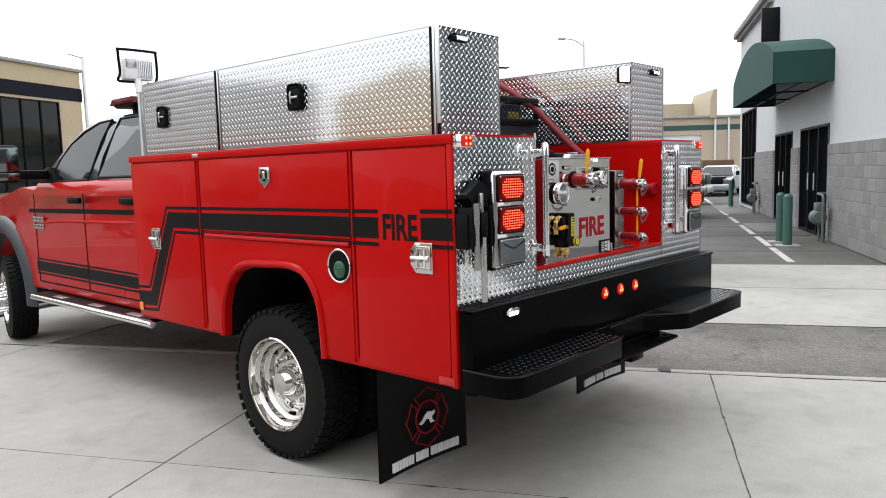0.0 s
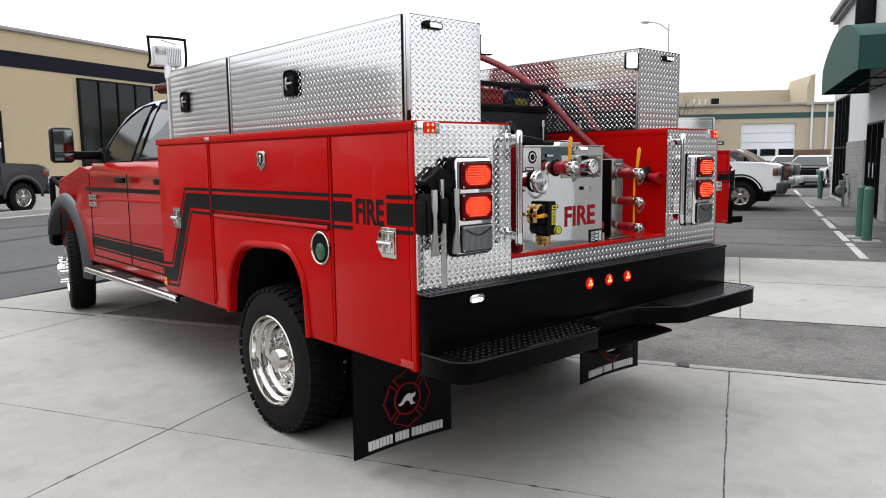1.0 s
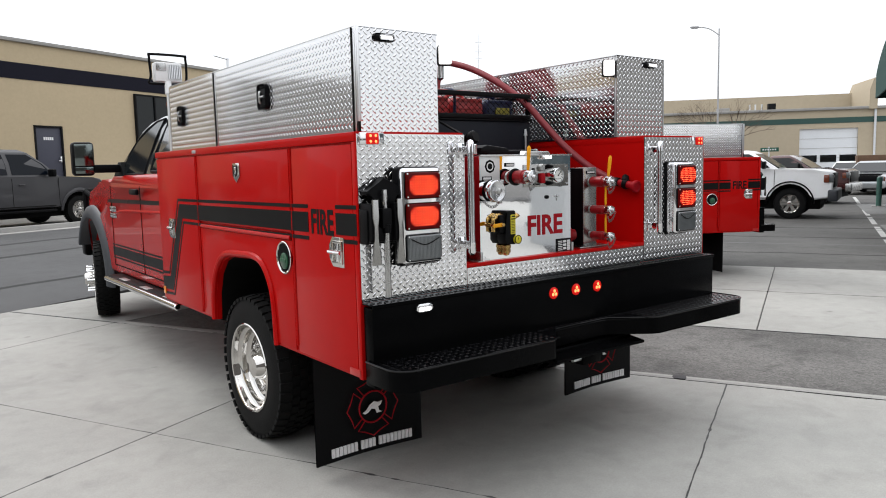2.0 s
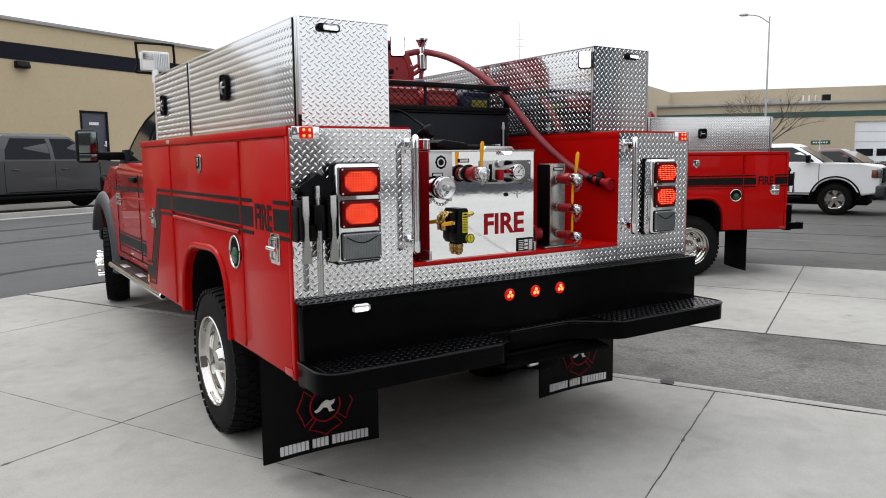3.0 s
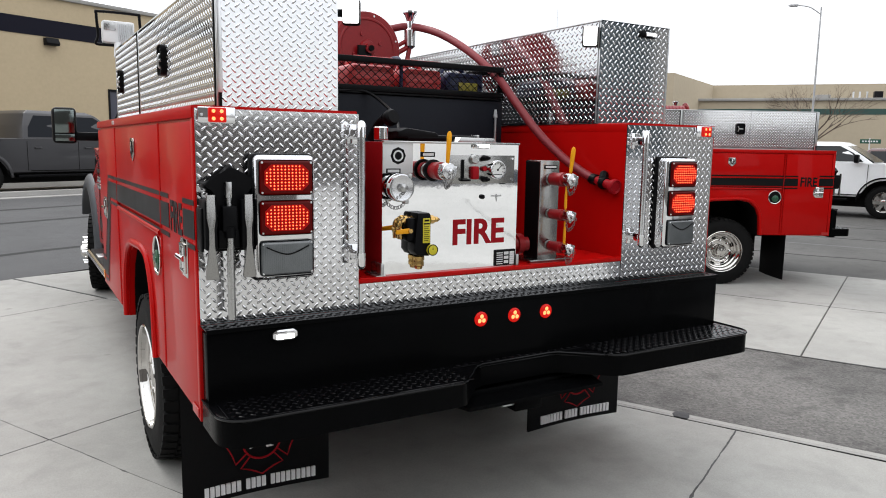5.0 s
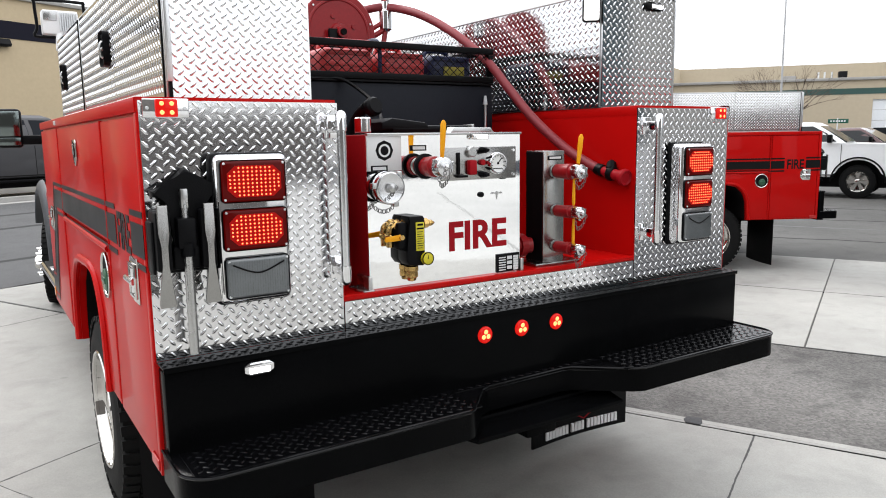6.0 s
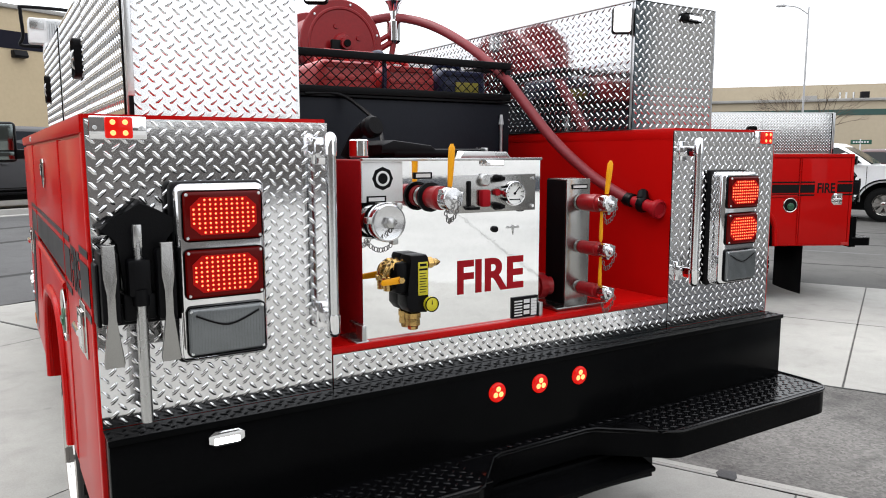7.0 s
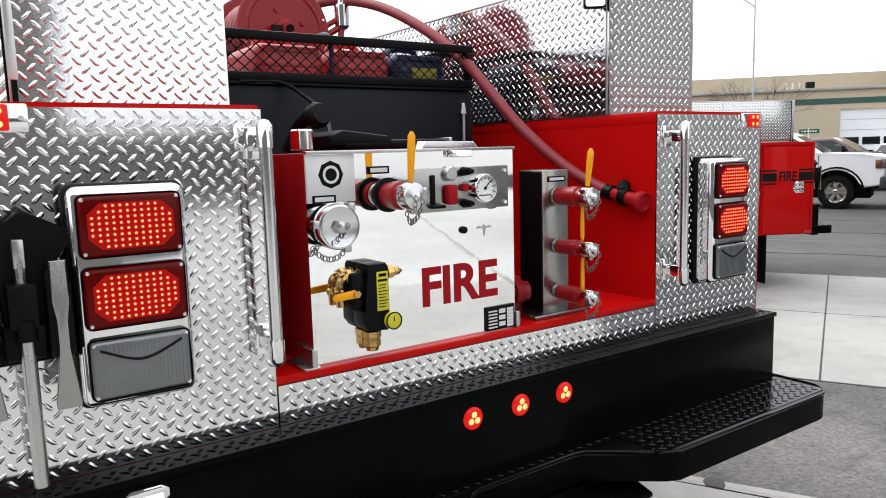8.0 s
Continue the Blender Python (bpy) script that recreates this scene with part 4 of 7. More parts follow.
lathe(b, (-0.382, 0.02, 1.127), (0, 0, -1), [(0, 0.021), (0.006, 0.027), (0.022, 0.027), (0.022, 0.023), (0.034, 0.025), (0.046, 0.025), (0.05, 0.019), (0.06, 0.017), (0.064, 0.004)], 8)
part("union", b, BRASS, valve, "brass pipe union")
b = B()
prism(b, [(-0.52, 1.232), (-0.515, 1.226), (-0.455, 1.228), (-0.44, 1.238), (-0.455, 1.250), (-0.515, 1.244)], "y", -0.026, -0.036, 0.003)
part("lever", b, YELLOW, valve, "yellow valve lever")
b = B()
lathe(b, (-0.452, -0.01, 1.239), FRONT, [(0, 0.008), (0.022, 0.008), (0.026, 0.011), (0.032, 0.010)], 6)
part("lever_nut", b, BRASS, valve)

valve.matrix_basis = Matrix.Translation((-0.395, 0.03, 1.205)) @ Matrix.Scale(0.87, 4) @ Matrix.Translation((0.385, 0, -1.21))

# the whole panel stands close behind the sill
panel.matrix_basis = Matrix.Translation((0, -0.048, -0.006))

# stainless manifold with three capped outlets
b = B()
box(b, 0.225, 0.328, 0.07, 0.17, 1.06, 1.478, 0.003)
box(b, 0.165, 0.385, 0.04, 0.2, 1.051, 1.062, 0.002)
man = part("discharge_manifold", b, DULL_STEEL, TL, "brushed stainless manifold with three capped outlets")
# thin black sheet that makes the manifold's left face darker
b = B()
box(b, 0.2225, 0.2255, 0.075, 0.168, 1.065, 1.473)
part("side_cover", b, BLACK_MATT, man)
b = B()
box(b, 0.245, 0.312, 0.0665, 0.0705, 1.444, 1.460, 0.001)
part("name_plate", b, BLACK_MATT, man)
b = B()
box(b, 0.25, 0.307, 0.0658, 0.067, 1.448, 1.456)
part("plate_face", b, STICKER, man)
for z, r in ((1.402, 0.027), (1.254, 0.022), (1.117, 0.022)):
    panel_keep, panel = panel, man
    o = capped_outlet(0.285, 0.07, z, 0.112, r)
    panel = panel_keep
    if z > 1.4:
        lever(o, (0.300, -0.035, z + 0.03), (0.304, -0.045, z + 0.135))
    lever(o, (0.285, -0.03, z - 0.025), (0.284, -0.03, z - 0.125), 0.0095) if z > 1.2 else None
b = B()
cyl(b, (0.12, 0.16, 1.12), (0.215, 0.13, 1.12), 0.030, n=14)
lathe(b, (0.16, 0.15, 1.12), (1, 0, 0), [(0, 0.045), (0.03, 0.045)], 14)
cyl(b, (0.14, 0.16, 1.35), (0.14, 0.16, 1.40), 0.02, n=12)
cyl(b, (0.14, 0.25, 1.10), (0.14, 0.25, 1.40), 0.026, n=12)
part("feed_pipe", b, RED_DARK, man, "red feed pipe")
b = B()
cyl(b, (0.145, 0.13, 1.32), (0.145, 0.13, 1.40), 0.006, n=8)
part("lever", b, YELLOW, man)

# pump engine behind the panel
b = B()
box(b, -0.36, -0.02, 0.16, 0.5, 1.55, 1.575, 0.01)
prism(b, [(-0.40, 1.56), (-0.20, 1.56), (-0.23, 1.585), (-0.36, 1.60), (-0.40, 1.585)], "y", 0.16, 0.34, 0.008)
eng = part("pump_engine", b, BLACK_MATT, TL, "black pump engine cover")
b = B()
prism(b, [(-0.16, 1.545), (0.04, 1.545), (0.02, 1.566), (-0.14, 1.568)], "y", 0.12, 0.3, 0.006)
part("engine_shroud", b, BRUSHED, eng)
b = B()
box(b, -0.05, -0.038, 0.14, 0.2, 1.56, 1.578, 0.003)
part("shroud_catch", b, BRUSHED, eng)
b = B()
cyl(b, (-0.487, 0.13, 1.55), (-0.487, 0.13, 1.60), 0.028, n=20, bev=0.004)
part("primer_cap", b, CHROME, eng)
b = B()
sweep(b, smooth_line([(-0.43, 0.35, 1.55), (-0.41, 0.32, 1.61), (-0.415, 0.24, 1.64)], 6), 0.018, 12)
lathe(b, (-0.405, 0.24, 1.632), (0.2, -1, 0.3), [(0, 0.026), (0.008, 0.032), (0.03, 0.033), (0.04, 0.026)], 16)
part("breather", b, BLACK_MATT, eng)
b = B()
sweep(b, smooth_line([(-0.40, 0.752, 1.772), (-0.27, 0.745, 1.772), (-0.237, 0.62, 1.713), (-0.266, 0.45, 1.652), (-0.311, 0.33, 1.595), (-0.33, 0.30, 1.55)], 8), 0.007, 8)
part("cable", b, BLACK_MATT, eng)

# water tank under the basket
b = B()
box(b, -0.625, 0.505, 0.76, 2.0, 1.05, 1.764, 0.006)
TANK = material("blue_black_tank", (0.006, 0.0075, 0.012), 0.5, 0, 0, 0.2, 6, 0.1, 90, spec=0.15)
tank = part("water_tank", b, TANK, TL, "black water tank in the bed")
b = B()
cyl(b, (0.457, 0.752, 1.50), (0.457, 0.752, 1.70), 0.006, n=8)
cyl(b, (0.457, 0.752, 1.68), (0.457, 0.752, 1.72), 0.012, 0.006, n=10)
part("latch_rod", b, ALU, tank)


def basket():
    y0, y1, x0, x1, z0, z1 = 0.75, 1.22, -0.63, 0.505, 1.79, 1.918
    bk = part("basket", box(B(), x0, x1, y0, y1, 1.766, 1.774), BLACK_MATT, TL, "black basket of expanded mesh and flat bar")
    for z in (z0, z1):
        for q in ((x0, x1, y0, y0 + 0.032), (x0, x1, y1, y1 + 0.025), (x1 - 0.025, x1, y0 + 0.033, y1 - 0.001)):
            part("rail", box(B(), *q, z - 0.0135, z + 0.0135, 0.003), BLACK_MATT, bk)
    for x in (x0, x1 - 0.025):
        part("post", box(B(), x, x + 0.025, y0 + 0.003, y0 + 0.028, z0 + 0.016, z1 - 0.016, 0.003), BLACK_MATT, bk)
    b = B()
    step_x, h, tiers = 0.042, z1 - z0 - 0.02, 6
    n = int((x1 - x0) / step_x)
    for row in range(tiers):
        za, zb = z0 + 0.012 + row * h / tiers, z0 + 0.012 + (row + 1) * h / tiers
        for k in range(n):
            xa = x0 + 0.02 + k * step_x + (step_x / 2 if row % 2 else 0)
            cyl(b, (xa, y0 + 0.012, za), (xa + step_x / 2, y0 + 0.016, zb), 0.0021, n=4)
            cyl(b, (xa, y0 + 0.014, za), (xa - step_x / 2, y0 + 0.014, zb), 0.0021, n=4)
    part("mesh", b, BLACK_MATT, bk)


basket()


# hose reel with its roller guide
b = B()
lathe(b, (0.048, 1.42, 2.055), (0, 1, 0), [(0, 0.197), (0.006, 0.202), (0.012, 0.197), (0.016, 0.10), (0.36, 0.10), (0.364, 0.197), (0.376, 0.202), (0.38, 0.195)], 48)
reel = part("hose_reel", b, RED_DARK, TL, "red steel hose reel")
b = B()
lathe(b, (0.048, 1.42, 2.055), FRONT, [(0, 0.17), (0.004, 0.166), (0.004, 0.158), (0.0, 0.154)], 48, False)
lathe(b, (0.048, 1.42, 2.055), FRONT, [(0, 0.05), (0.012, 0.045), (0.014, 0.03), (0.03, 0.026), (0.05, 0.026)], 20)
for k in range(4):
    a = math.tau * k / 4 + 0.4
    lathe(b, (0.048 + 0.085 * math.cos(a), 1.419, 2.055 + 0.085 * math.sin(a)), FRONT, [(0, 0.012), (0.006, 0.010)], 8)
part("hub", b, RED_DARK, reel)
b = B()
cyl(b, (0.048, 1.375, 2.055), (0.048, 1.36, 2.055), 0.016, n=12)
part("shaft", b, SHADE_BLACK, reel)
b = B()
for k in range(6):
    a = math.tau * k / 6 + 0.3
    lathe(b, (0.048 + 0.183 * math.cos(a), 1.4195, 2.055 + 0.183 * math.sin(a)), FRONT, [(0, 0.006), (0.004, 0.005)], 8)
part("bolt", b, ALU, reel)
b = B()
box(b, -0.20, 0.26, 1.40, 1.84, 1.79, 1.84, 0.005)
box(b, -0.02, 0.06, 1.385, 1.405, 1.8, 2.07, 0.004)
part("stand", b, BLACK_MATT, reel)
b = B()
for k in range(7):
    pts = [Vector((0.048 + 0.14 * math.cos(t), 1.46 + 0.045 * k, 2.055 + 0.14 * math.sin(t))) for t in [math.tau * i / 32 for i in range(32)]]
    sweep(b, pts, 0.024, 8, True)
part("wound_hose", b, HOSE_RED, reel)
b = B()
cyl(b, (0.335, 1.46, 2.085), (0.335, 1.46, 2.285), 0.02, n=16)
lathe(b, (0.335, 1.46, 2.235), (0, 0, 1), [(0, 0.02), (0.03, 0.03), (0.045, 0.042), (0.055, 0.042), (0.058, 0.03)], 20)
lathe(b, (0.335, 1.46, 2.085), (0, 0, 1), [(0, 0.02), (0.012, 0.032), (0.10, 0.034), (0.112, 0.02)], 18)
gd = part("roller_guide", b, CHROME, reel, "chrome roller guide for the hose")
b = B()
cyl(b, (0.20, 1.46, 2.02), (0.335, 1.46, 2.10), 0.014, n=10)
cyl(b, (0.22, 1.47, 2.07), (0.335, 1.46, 2.14), 0.012, n=10)
cyl(b, (0.30, 1.45, 1.96), (0.335, 1.46, 2.10), 0.014, n=10)
part("guide_arm", b, RED_DARK, reel)

# nozzle end held at the inner wall
b = B()
HN = Vector((0.619, 0.175, 1.392))
HE = Vector((0.614, 0.03, 1.365))
dn = (HE - HN).normalized()
lathe(b, HN + dn * 0.02, dn, [(0, 0.018), (0.02, 0.022), (0.034, 0.024), (0.08, 0.021), (0.10, 0.024), (0.12, 0.029), (0.128, 0.029), (0.131, 0.024), (0.12, 0.014)], 22)
hose_nozzle = part("nozzle", b, SIGN_RED, None, "red hose nozzle", 40)
nz_black = []
for off, d2, prof, n2 in ((HN - dn * 0.025, dn, [(0, 0.021), (0.014, 0.025), (0.042, 0.025), (0.046, 0.02)], 16), (HN + dn * 0.055, dn, [(0, 0.026), (0.006, 0.031), (0.022, 0.031), (0.03, 0.026)], 10), (HN + dn * 0.128, dn, [(0, 0.030), (0.008, 0.034), (0.02, 0.034), (0.026, 0.029), (0.02, 0.024)], 22), (HN + dn * 0.065 + Vector((0, 0, 0.02)), Vector((0.3, 0.2, 1)), [(0, 0.022), (0.026, 0.018), (0.034, 0.008)], 8)):
    tip = d2 is dn and prof[0][1] == 0.030
    nz_black.append(part("tip_ring" if tip else "grip", lathe(B(), off, d2, prof, n2), SIGN_RED if tip else BLACK_MATT, None, "" if tip else "black grip ring"))
b = B()
path = smooth_line([(0.16, 1.55, 2.165), (0.25, 1.50, 2.195), (0.345, 1.46, 2.208), (0.40, 1.24, 2.148), (0.445, 1.0, 2.032), (0.485, 0.79, 1.888), (0.51, 0.66, 1.76), (0.54, 0.51, 1.61), (0.582, 0.36, 1.488), (0.606, 0.25, 1.425), tuple(HN)], 8)
sweep(b, path, 0.0205, 16)
hose = part("hose", b, HOSE_RED, None, "red rubber booster hose running from the reel to its nozzle")
hose["category"] = "hose"
for o in (hose_nozzle, *nz_black):
    o.parent = hose

# cans in the basket
def fuel_can(name, x0, x1, y0, y1, z1, mat, label):
    b = B()
    box(b, x0, x1, y0, y1, 1.775, z1, 0.03, 3)
    ob = tagged(part(name, b, mat, None), label, "fuel can", "cans in the basket")
    b = B()
    for k in range(3):
        z = 1.83 + 0.045 * k
        box(b, x0 + 0.02, x1 - 0.02, y0 - 0.004, y0 + 0.004, z, z + 0.02, 0.003)
    part("rib", b, mat, ob)
    b = B()
    sweep(b, smooth_line([(x0 + 0.05, (y0 + y1) / 2, z1 - 0.005), (x0 + 0.07, (y0 + y1) / 2, z1 + 0.03), (x1 - 0.07, (y0 + y1) / 2, z1 + 0.03), (x1 - 0.05, (y0 + y1) / 2, z1 - 0.005)], 6), 0.012, 8)
    part("grip", b, mat, ob)
    return ob


CAN = material("red_can", (0.42, 0.022, 0.022), 0.4, 0, 0.1, 0.1, 8, 0.05, 40)
fuel_can("fuel_can", -0.325, -0.085, 0.80, 1.10, 1.905, CAN, "red plastic fuel can in the mesh basket")
fuel_can("fuel_can", -0.05, 0.178, 0.81, 1.10, 1.90, CAN, "smaller red plastic fuel can in the mesh basket")
bc = fuel_can("fuel_can", 0.205, 0.44, 0.83, 1.10, 1.90, BLUE_CAN, "dark blue plastic can with a yellow label in the basket")
b = B()
box(b, 0.28, 0.39, 0.822, 0.831, 1.80, 1.85, 0.001)
part("label", b, LABEL_DULL, bc)
b = B()
sweep(b, smooth_line([(-0.067, 0.79, 1.78), (-0.067, 0.785, 1.89), (-0.075, 0.80, 1.94), (-0.05, 0.93, 1.945), (0.05, 0.86, 1.935), (0.13, 0.84, 1.93)], 6), 0.009, 8)
strap = tagged(part("strap", b, BLUE_CAN, None), "blue webbing strap over the fuel cans", "strap")

# hand tool in its mount on the left rear plate
b = B()
prism(b, [(-1.185, 1.405), (-1.16, 1.412), (-1.13, 1.43), (-1.099, 1.462), (-1.066, 1.434), (-1.035, 1.416), (-1.01, 1.412), (-1.012, 1.395), (-1.04, 1.392), (-1.055, 1.37), (-1.06, 1.21), (-1.138, 1.21), (-1.143, 1.37), (-1.155, 1.388), (-1.183, 1.39)], "y", -0.006, -0.055, 0.006)
mount = part("tool_mount", b, BLACK_MATT, TL, "black tool mount with clamps")
for x0, x1, y0, z0, z1 in ((-1.19, -1.152, -0.091, 1.2, 1.355), (-1.076, -1.038, -0.091, 1.2, 1.355), (-1.175, -1.05, -0.06, 1.19, 1.235), (-1.135, -1.088, -0.09, 1.255, 1.335), (-1.145, -1.078, -0.075, 1.2, 1.26), (-1.198, -1.188, -0.07, 1.19, 1.33), (-1.04, -1.032, -0.07, 1.19, 1.33)):
    part("clamp_block", box(B(), x0, x1, y0, -0.006, z0, z1, 0.006), BLACK_MATT, mount)
for x in (-1.172, -1.056):
    b = B()
    prism(b, [(x - 0.014, 1.372), (x + 0.014, 1.372), (x + 0.013, 1.30), (x + 0.008, 1.265), (x + 0.008, 1.215), (x + 0.021, 1.118), (x + 0.019, 1.108), (x - 0.019, 1.108), (x - 0.021, 1.118), (x - 0.008, 1.215), (x - 0.008, 1.265), (x - 0.013, 1.30)], "y", -0.090, -0.101, 0.003)
    part("clamp_arm", b, DULL_STEEL, mount, "grey metal clamp arm")
b = B()
cyl(b, (-1.11, -0.078, 0.972), (-1.11, -0.078, 1.245), 0.0125, n=14)
cyl(b, (-1.11, -0.078, 1.24), (-1.11, -0.066, 1.40), 0.009, n=10)
box(b, -1.119, -1.101, -0.076, -0.055, 1.36, 1.41, 0.002)
tool = tagged(part("pry_tool", b, BRUSHED, None), "steel shaft of a hand tool held in the black mount", "hand tool")
b = B()
cyl(b, (-1.11, -0.078, 1.235), (-1.11, -0.078, 1.27), 0.018, n=12)
part("collar", b, BLACK_MATT, tool)

# ---- wheels, chassis and crew cab of the fire truck ----
def tyre_mesh(r, w, rim, blocks=44):
    """A tyre across x from 0 to w, with its tread blocks."""
    b = B()
    lathe(b, (0, 0, 0), (1, 0, 0), [(0.012, rim), (0.0, rim + 0.03), (0.004, r - 0.07), (0.018, r - 0.025), (0.045, r - 0.009), (w - 0.045, r - 0.009), (w - 0.018, r - 0.025), (w - 0.004, r - 0.07), (w, rim + 0.03), (w - 0.012, rim)], 56, False)
    for k in range(blocks):
        a = math.tau * k / blocks
        for i, (x0, x1) in enumerate(((0.008, w * 0.30), (w * 0.33, w * 0.49), (w * 0.51, w * 0.67), (w * 0.70, w - 0.008))):
            a0 = a + (0.5 * math.tau / blocks if i % 2 else 0)
            h = math.tau / blocks * 0.34
            e0, e1 = (r - 0.028 if i == 0 else r - 0.012), (r - 0.028 if i == 3 else r - 0.012)
            vs = [b.verts.new((x, rr * math.cos(t), rr * math.sin(t))) for t in (a0 - h, a0 + h) for x, rr in ((x0, e0), (x1, e1), (x1, r - (0.010 if i == 3 else 0)), (x0, r - (0.010 if i == 0 else 0)))]
            for f in ((0, 1, 2, 3), (7, 6, 5, 4), (0, 4, 5, 1), (1, 5, 6, 2), (2, 6, 7, 3), (3, 7, 4, 0)):
                b.faces.new([vs[j] for j in f])
    bmesh.ops.recalc_face_normals(b, faces=b.faces)
    me = bpy.data.meshes.new("tyre")
    b.to_mesh(me)
    b.free()
    me.materials.append(RUBBER)
    me.shade_smooth()
    me.set_sharp_from_angle(angle=radians(40))
    return me


TYRE = tyre_mesh(0.408, 0.235, 0.235)
TYRE_CAR = tyre_mesh(0.40, 0.25, 0.235, 36)


def put_mesh(name, me, parent, m, label=""):
    ob = new(name, me)
    ob.parent, ob.matrix_basis = parent, m
    return tagged(ob, label) if label else ob


def truck_wheel(s, y, x_out, dished, steer=0):
    """The tyre is the part; rim, hub and nuts hang from it. s: side."""
    turn = pose(s * (x_out - 0.12), y, 0.405, 0, 0, steer + (0 if s > 0 else 180)) @ pose(-0.115, 0, 0)
    ty = put_mesh("tyre", TYRE, TL, turn, "black truck tyre with block tread")
    b = B()
    if dished:
        prof = [(0.222, 0.252), (0.234, 0.252), (0.239, 0.247), (0.236, 0.240), (0.226, 0.236), (0.206, 0.235), (0.197, 0.231), (0.191, 0.222), (0.187, 0.214), (0.164, 0.212), (0.153, 0.207), (0.147, 0.197), (0.143, 0.190), (0.120, 0.187), (0.110, 0.181), (0.105, 0.169), (0.110, 0.158), (0.121, 0.147), (0.125, 0.136), (0.119, 0.126), (0.121, 0.090)]
    else:
        prof = [(0.225, 0.252), (0.236, 0.252), (0.238, 0.244), (0.225, 0.232), (0.19, 0.222), (0.17, 0.205), (0.20, 0.18), (0.225, 0.16), (0.235, 0.12), (0.235, 0.085)]
    lathe(b, (0, 0, 0), (1, 0, 0), prof, 48, False)
    part("rim", b, RIM, ty, "polished wheel rim")
    hx = 0.10 if dished else 0.23
    b = B()
    lathe(b, (hx, 0, 0), (1, 0, 0), [(0, 0.09), (0.05, 0.086), (0.075, 0.078), (0.10, 0.062), (0.112, 0.055), (0.115, 0.02), (0.118, 0.0)] if dished else [(0, 0.09), (0.02, 0.088), (0.03, 0.07), (0.08, 0.066), (0.1, 0.05), (0.104, 0.02)], 32)
    part("hub_cap", b, RIM, ty)
    for k in range(8):
        a = math.tau * k / 8
        b = B()
        lathe(b, (hx + 0.012 if dished else 0.232, 0.128 * math.cos(a), 0.128 * math.sin(a)), (1, 0, 0), [(0, 0.014), (0.035, 0.014), (0.05, 0.011), (0.054, 0.004)] if dished else [(0, 0.016), (0.05, 0.015), (0.075, 0.012), (0.08, 0.004)], 8)
        part("wheel_nut", b, CHROME, ty)
    # flat dark discs put the shade of the hand holes on the rim
    for k in range(8):
        a = math.tau * (k + 0.5) / 8
        c = Vector(((0.098 if dished else 0.212) + 0.008, 0.168 * math.cos(a), 0.168 * math.sin(a)))
        b = B()
        lathe(b, c, (1, 0.25 * math.cos(a), 0.25 * math.sin(a)), [(0, 0.026), (0.004, 0.025)], 14)
        part("hand_hole", b, SHADE_BLACK, ty)
    return ty


for s in (-1, 1):
    truck_wheel(s, 1.29, 1.178, True)
    put_mesh("tyre", TYRE, TL, pose(s * 0.62, 1.29, 0.405, 0, 0, 0 if s > 0 else 180), "inner rear tyre in the shade")
    truck_wheel(s, 5.92, 1.0, False, -11)
    b = B()
    box(b, s * 0.38, s * 0.46, 0.15, 6.95, 0.52, 0.70, 0.006)
    part("frame_rail", b, SHADE_BLACK, TL)
b = B()
cyl(b, (-0.9, 1.29, 0.405), (0.9, 1.29, 0.405), 0.07, n=16)
lathe(b, (-0.17, 1.29, 0.405), (1, 0, 0), [(0, 0.08), (0.08, 0.17), (0.26, 0.17), (0.34, 0.08)], 20)
part("rear_axle", b, SHADE_BLACK, TL)
b = B()
cyl(b, (-0.86, 5.92, 0.405), (0.86, 5.92, 0.405), 0.06, n=14)
part("front_axle", b, SHADE_BLACK, TL)
# unseen dark blocks that close the underside and darken it
b = B()
box(b, -1.15, 1.15, 1.74, 2.7, 0.60, 0.66, 0.01)
box(b, -0.64, 0.64, 0.02, 2.7, 0.70, 1.0, 0.01)
part("undertray", b, SHADE_BLACK, TL)
# unseen block added to stop light passing under the rear
b = B()
box(b, -0.53, 0.53, 0.58, 1.02, 0.32, 0.69, 0.05)
part("fuel_tank", b, SHADE_BLACK, TL)
b = B()
cyl(b, (-0.3, 1.9, 0.5), (-0.3, 2.7, 0.5), 0.11, n=16)
part("exhaust_box", b, SHADE_BLACK, TL)
for s in (-1, 1):
    b = B()
    prism(b, [(y, z) for y, z in arch], "x", s * 0.55, s * 1.16)
    part("wheel_well", b, SHADE_BLACK, TL)
    # the well is hollow below: keep only its lining
W_ARCH = [o for o in TL.children if o.name.startswith("wheel_well")]
for o in W_ARCH:
    bm2 = bmesh.new()
    bm2.from_mesh(o.data)
    drop = [f for f in bm2.faces if f.normal.z < -0.9 or abs(f.normal.x) > 0.9 and abs(f.calc_center_median().x) > 1.0]
    bmesh.ops.delete(bm2, geom=drop, context="FACES")
    bmesh.ops.scale(bm2, vec=(1, 0.992, 0.998), verts=bm2.verts, space=Matrix.Translation((0, -1.29, -0.64)))
    bm2.to_mesh(o.data)
    bm2.free()


def arc(yc, zc, r, a0, a1, n=14):
    return [(yc + r * math.cos(radians(a0 + (a1 - a0) * k / n)), zc + r * math.sin(radians(a0 + (a1 - a0) * k / n))) for k in range(n + 1)]


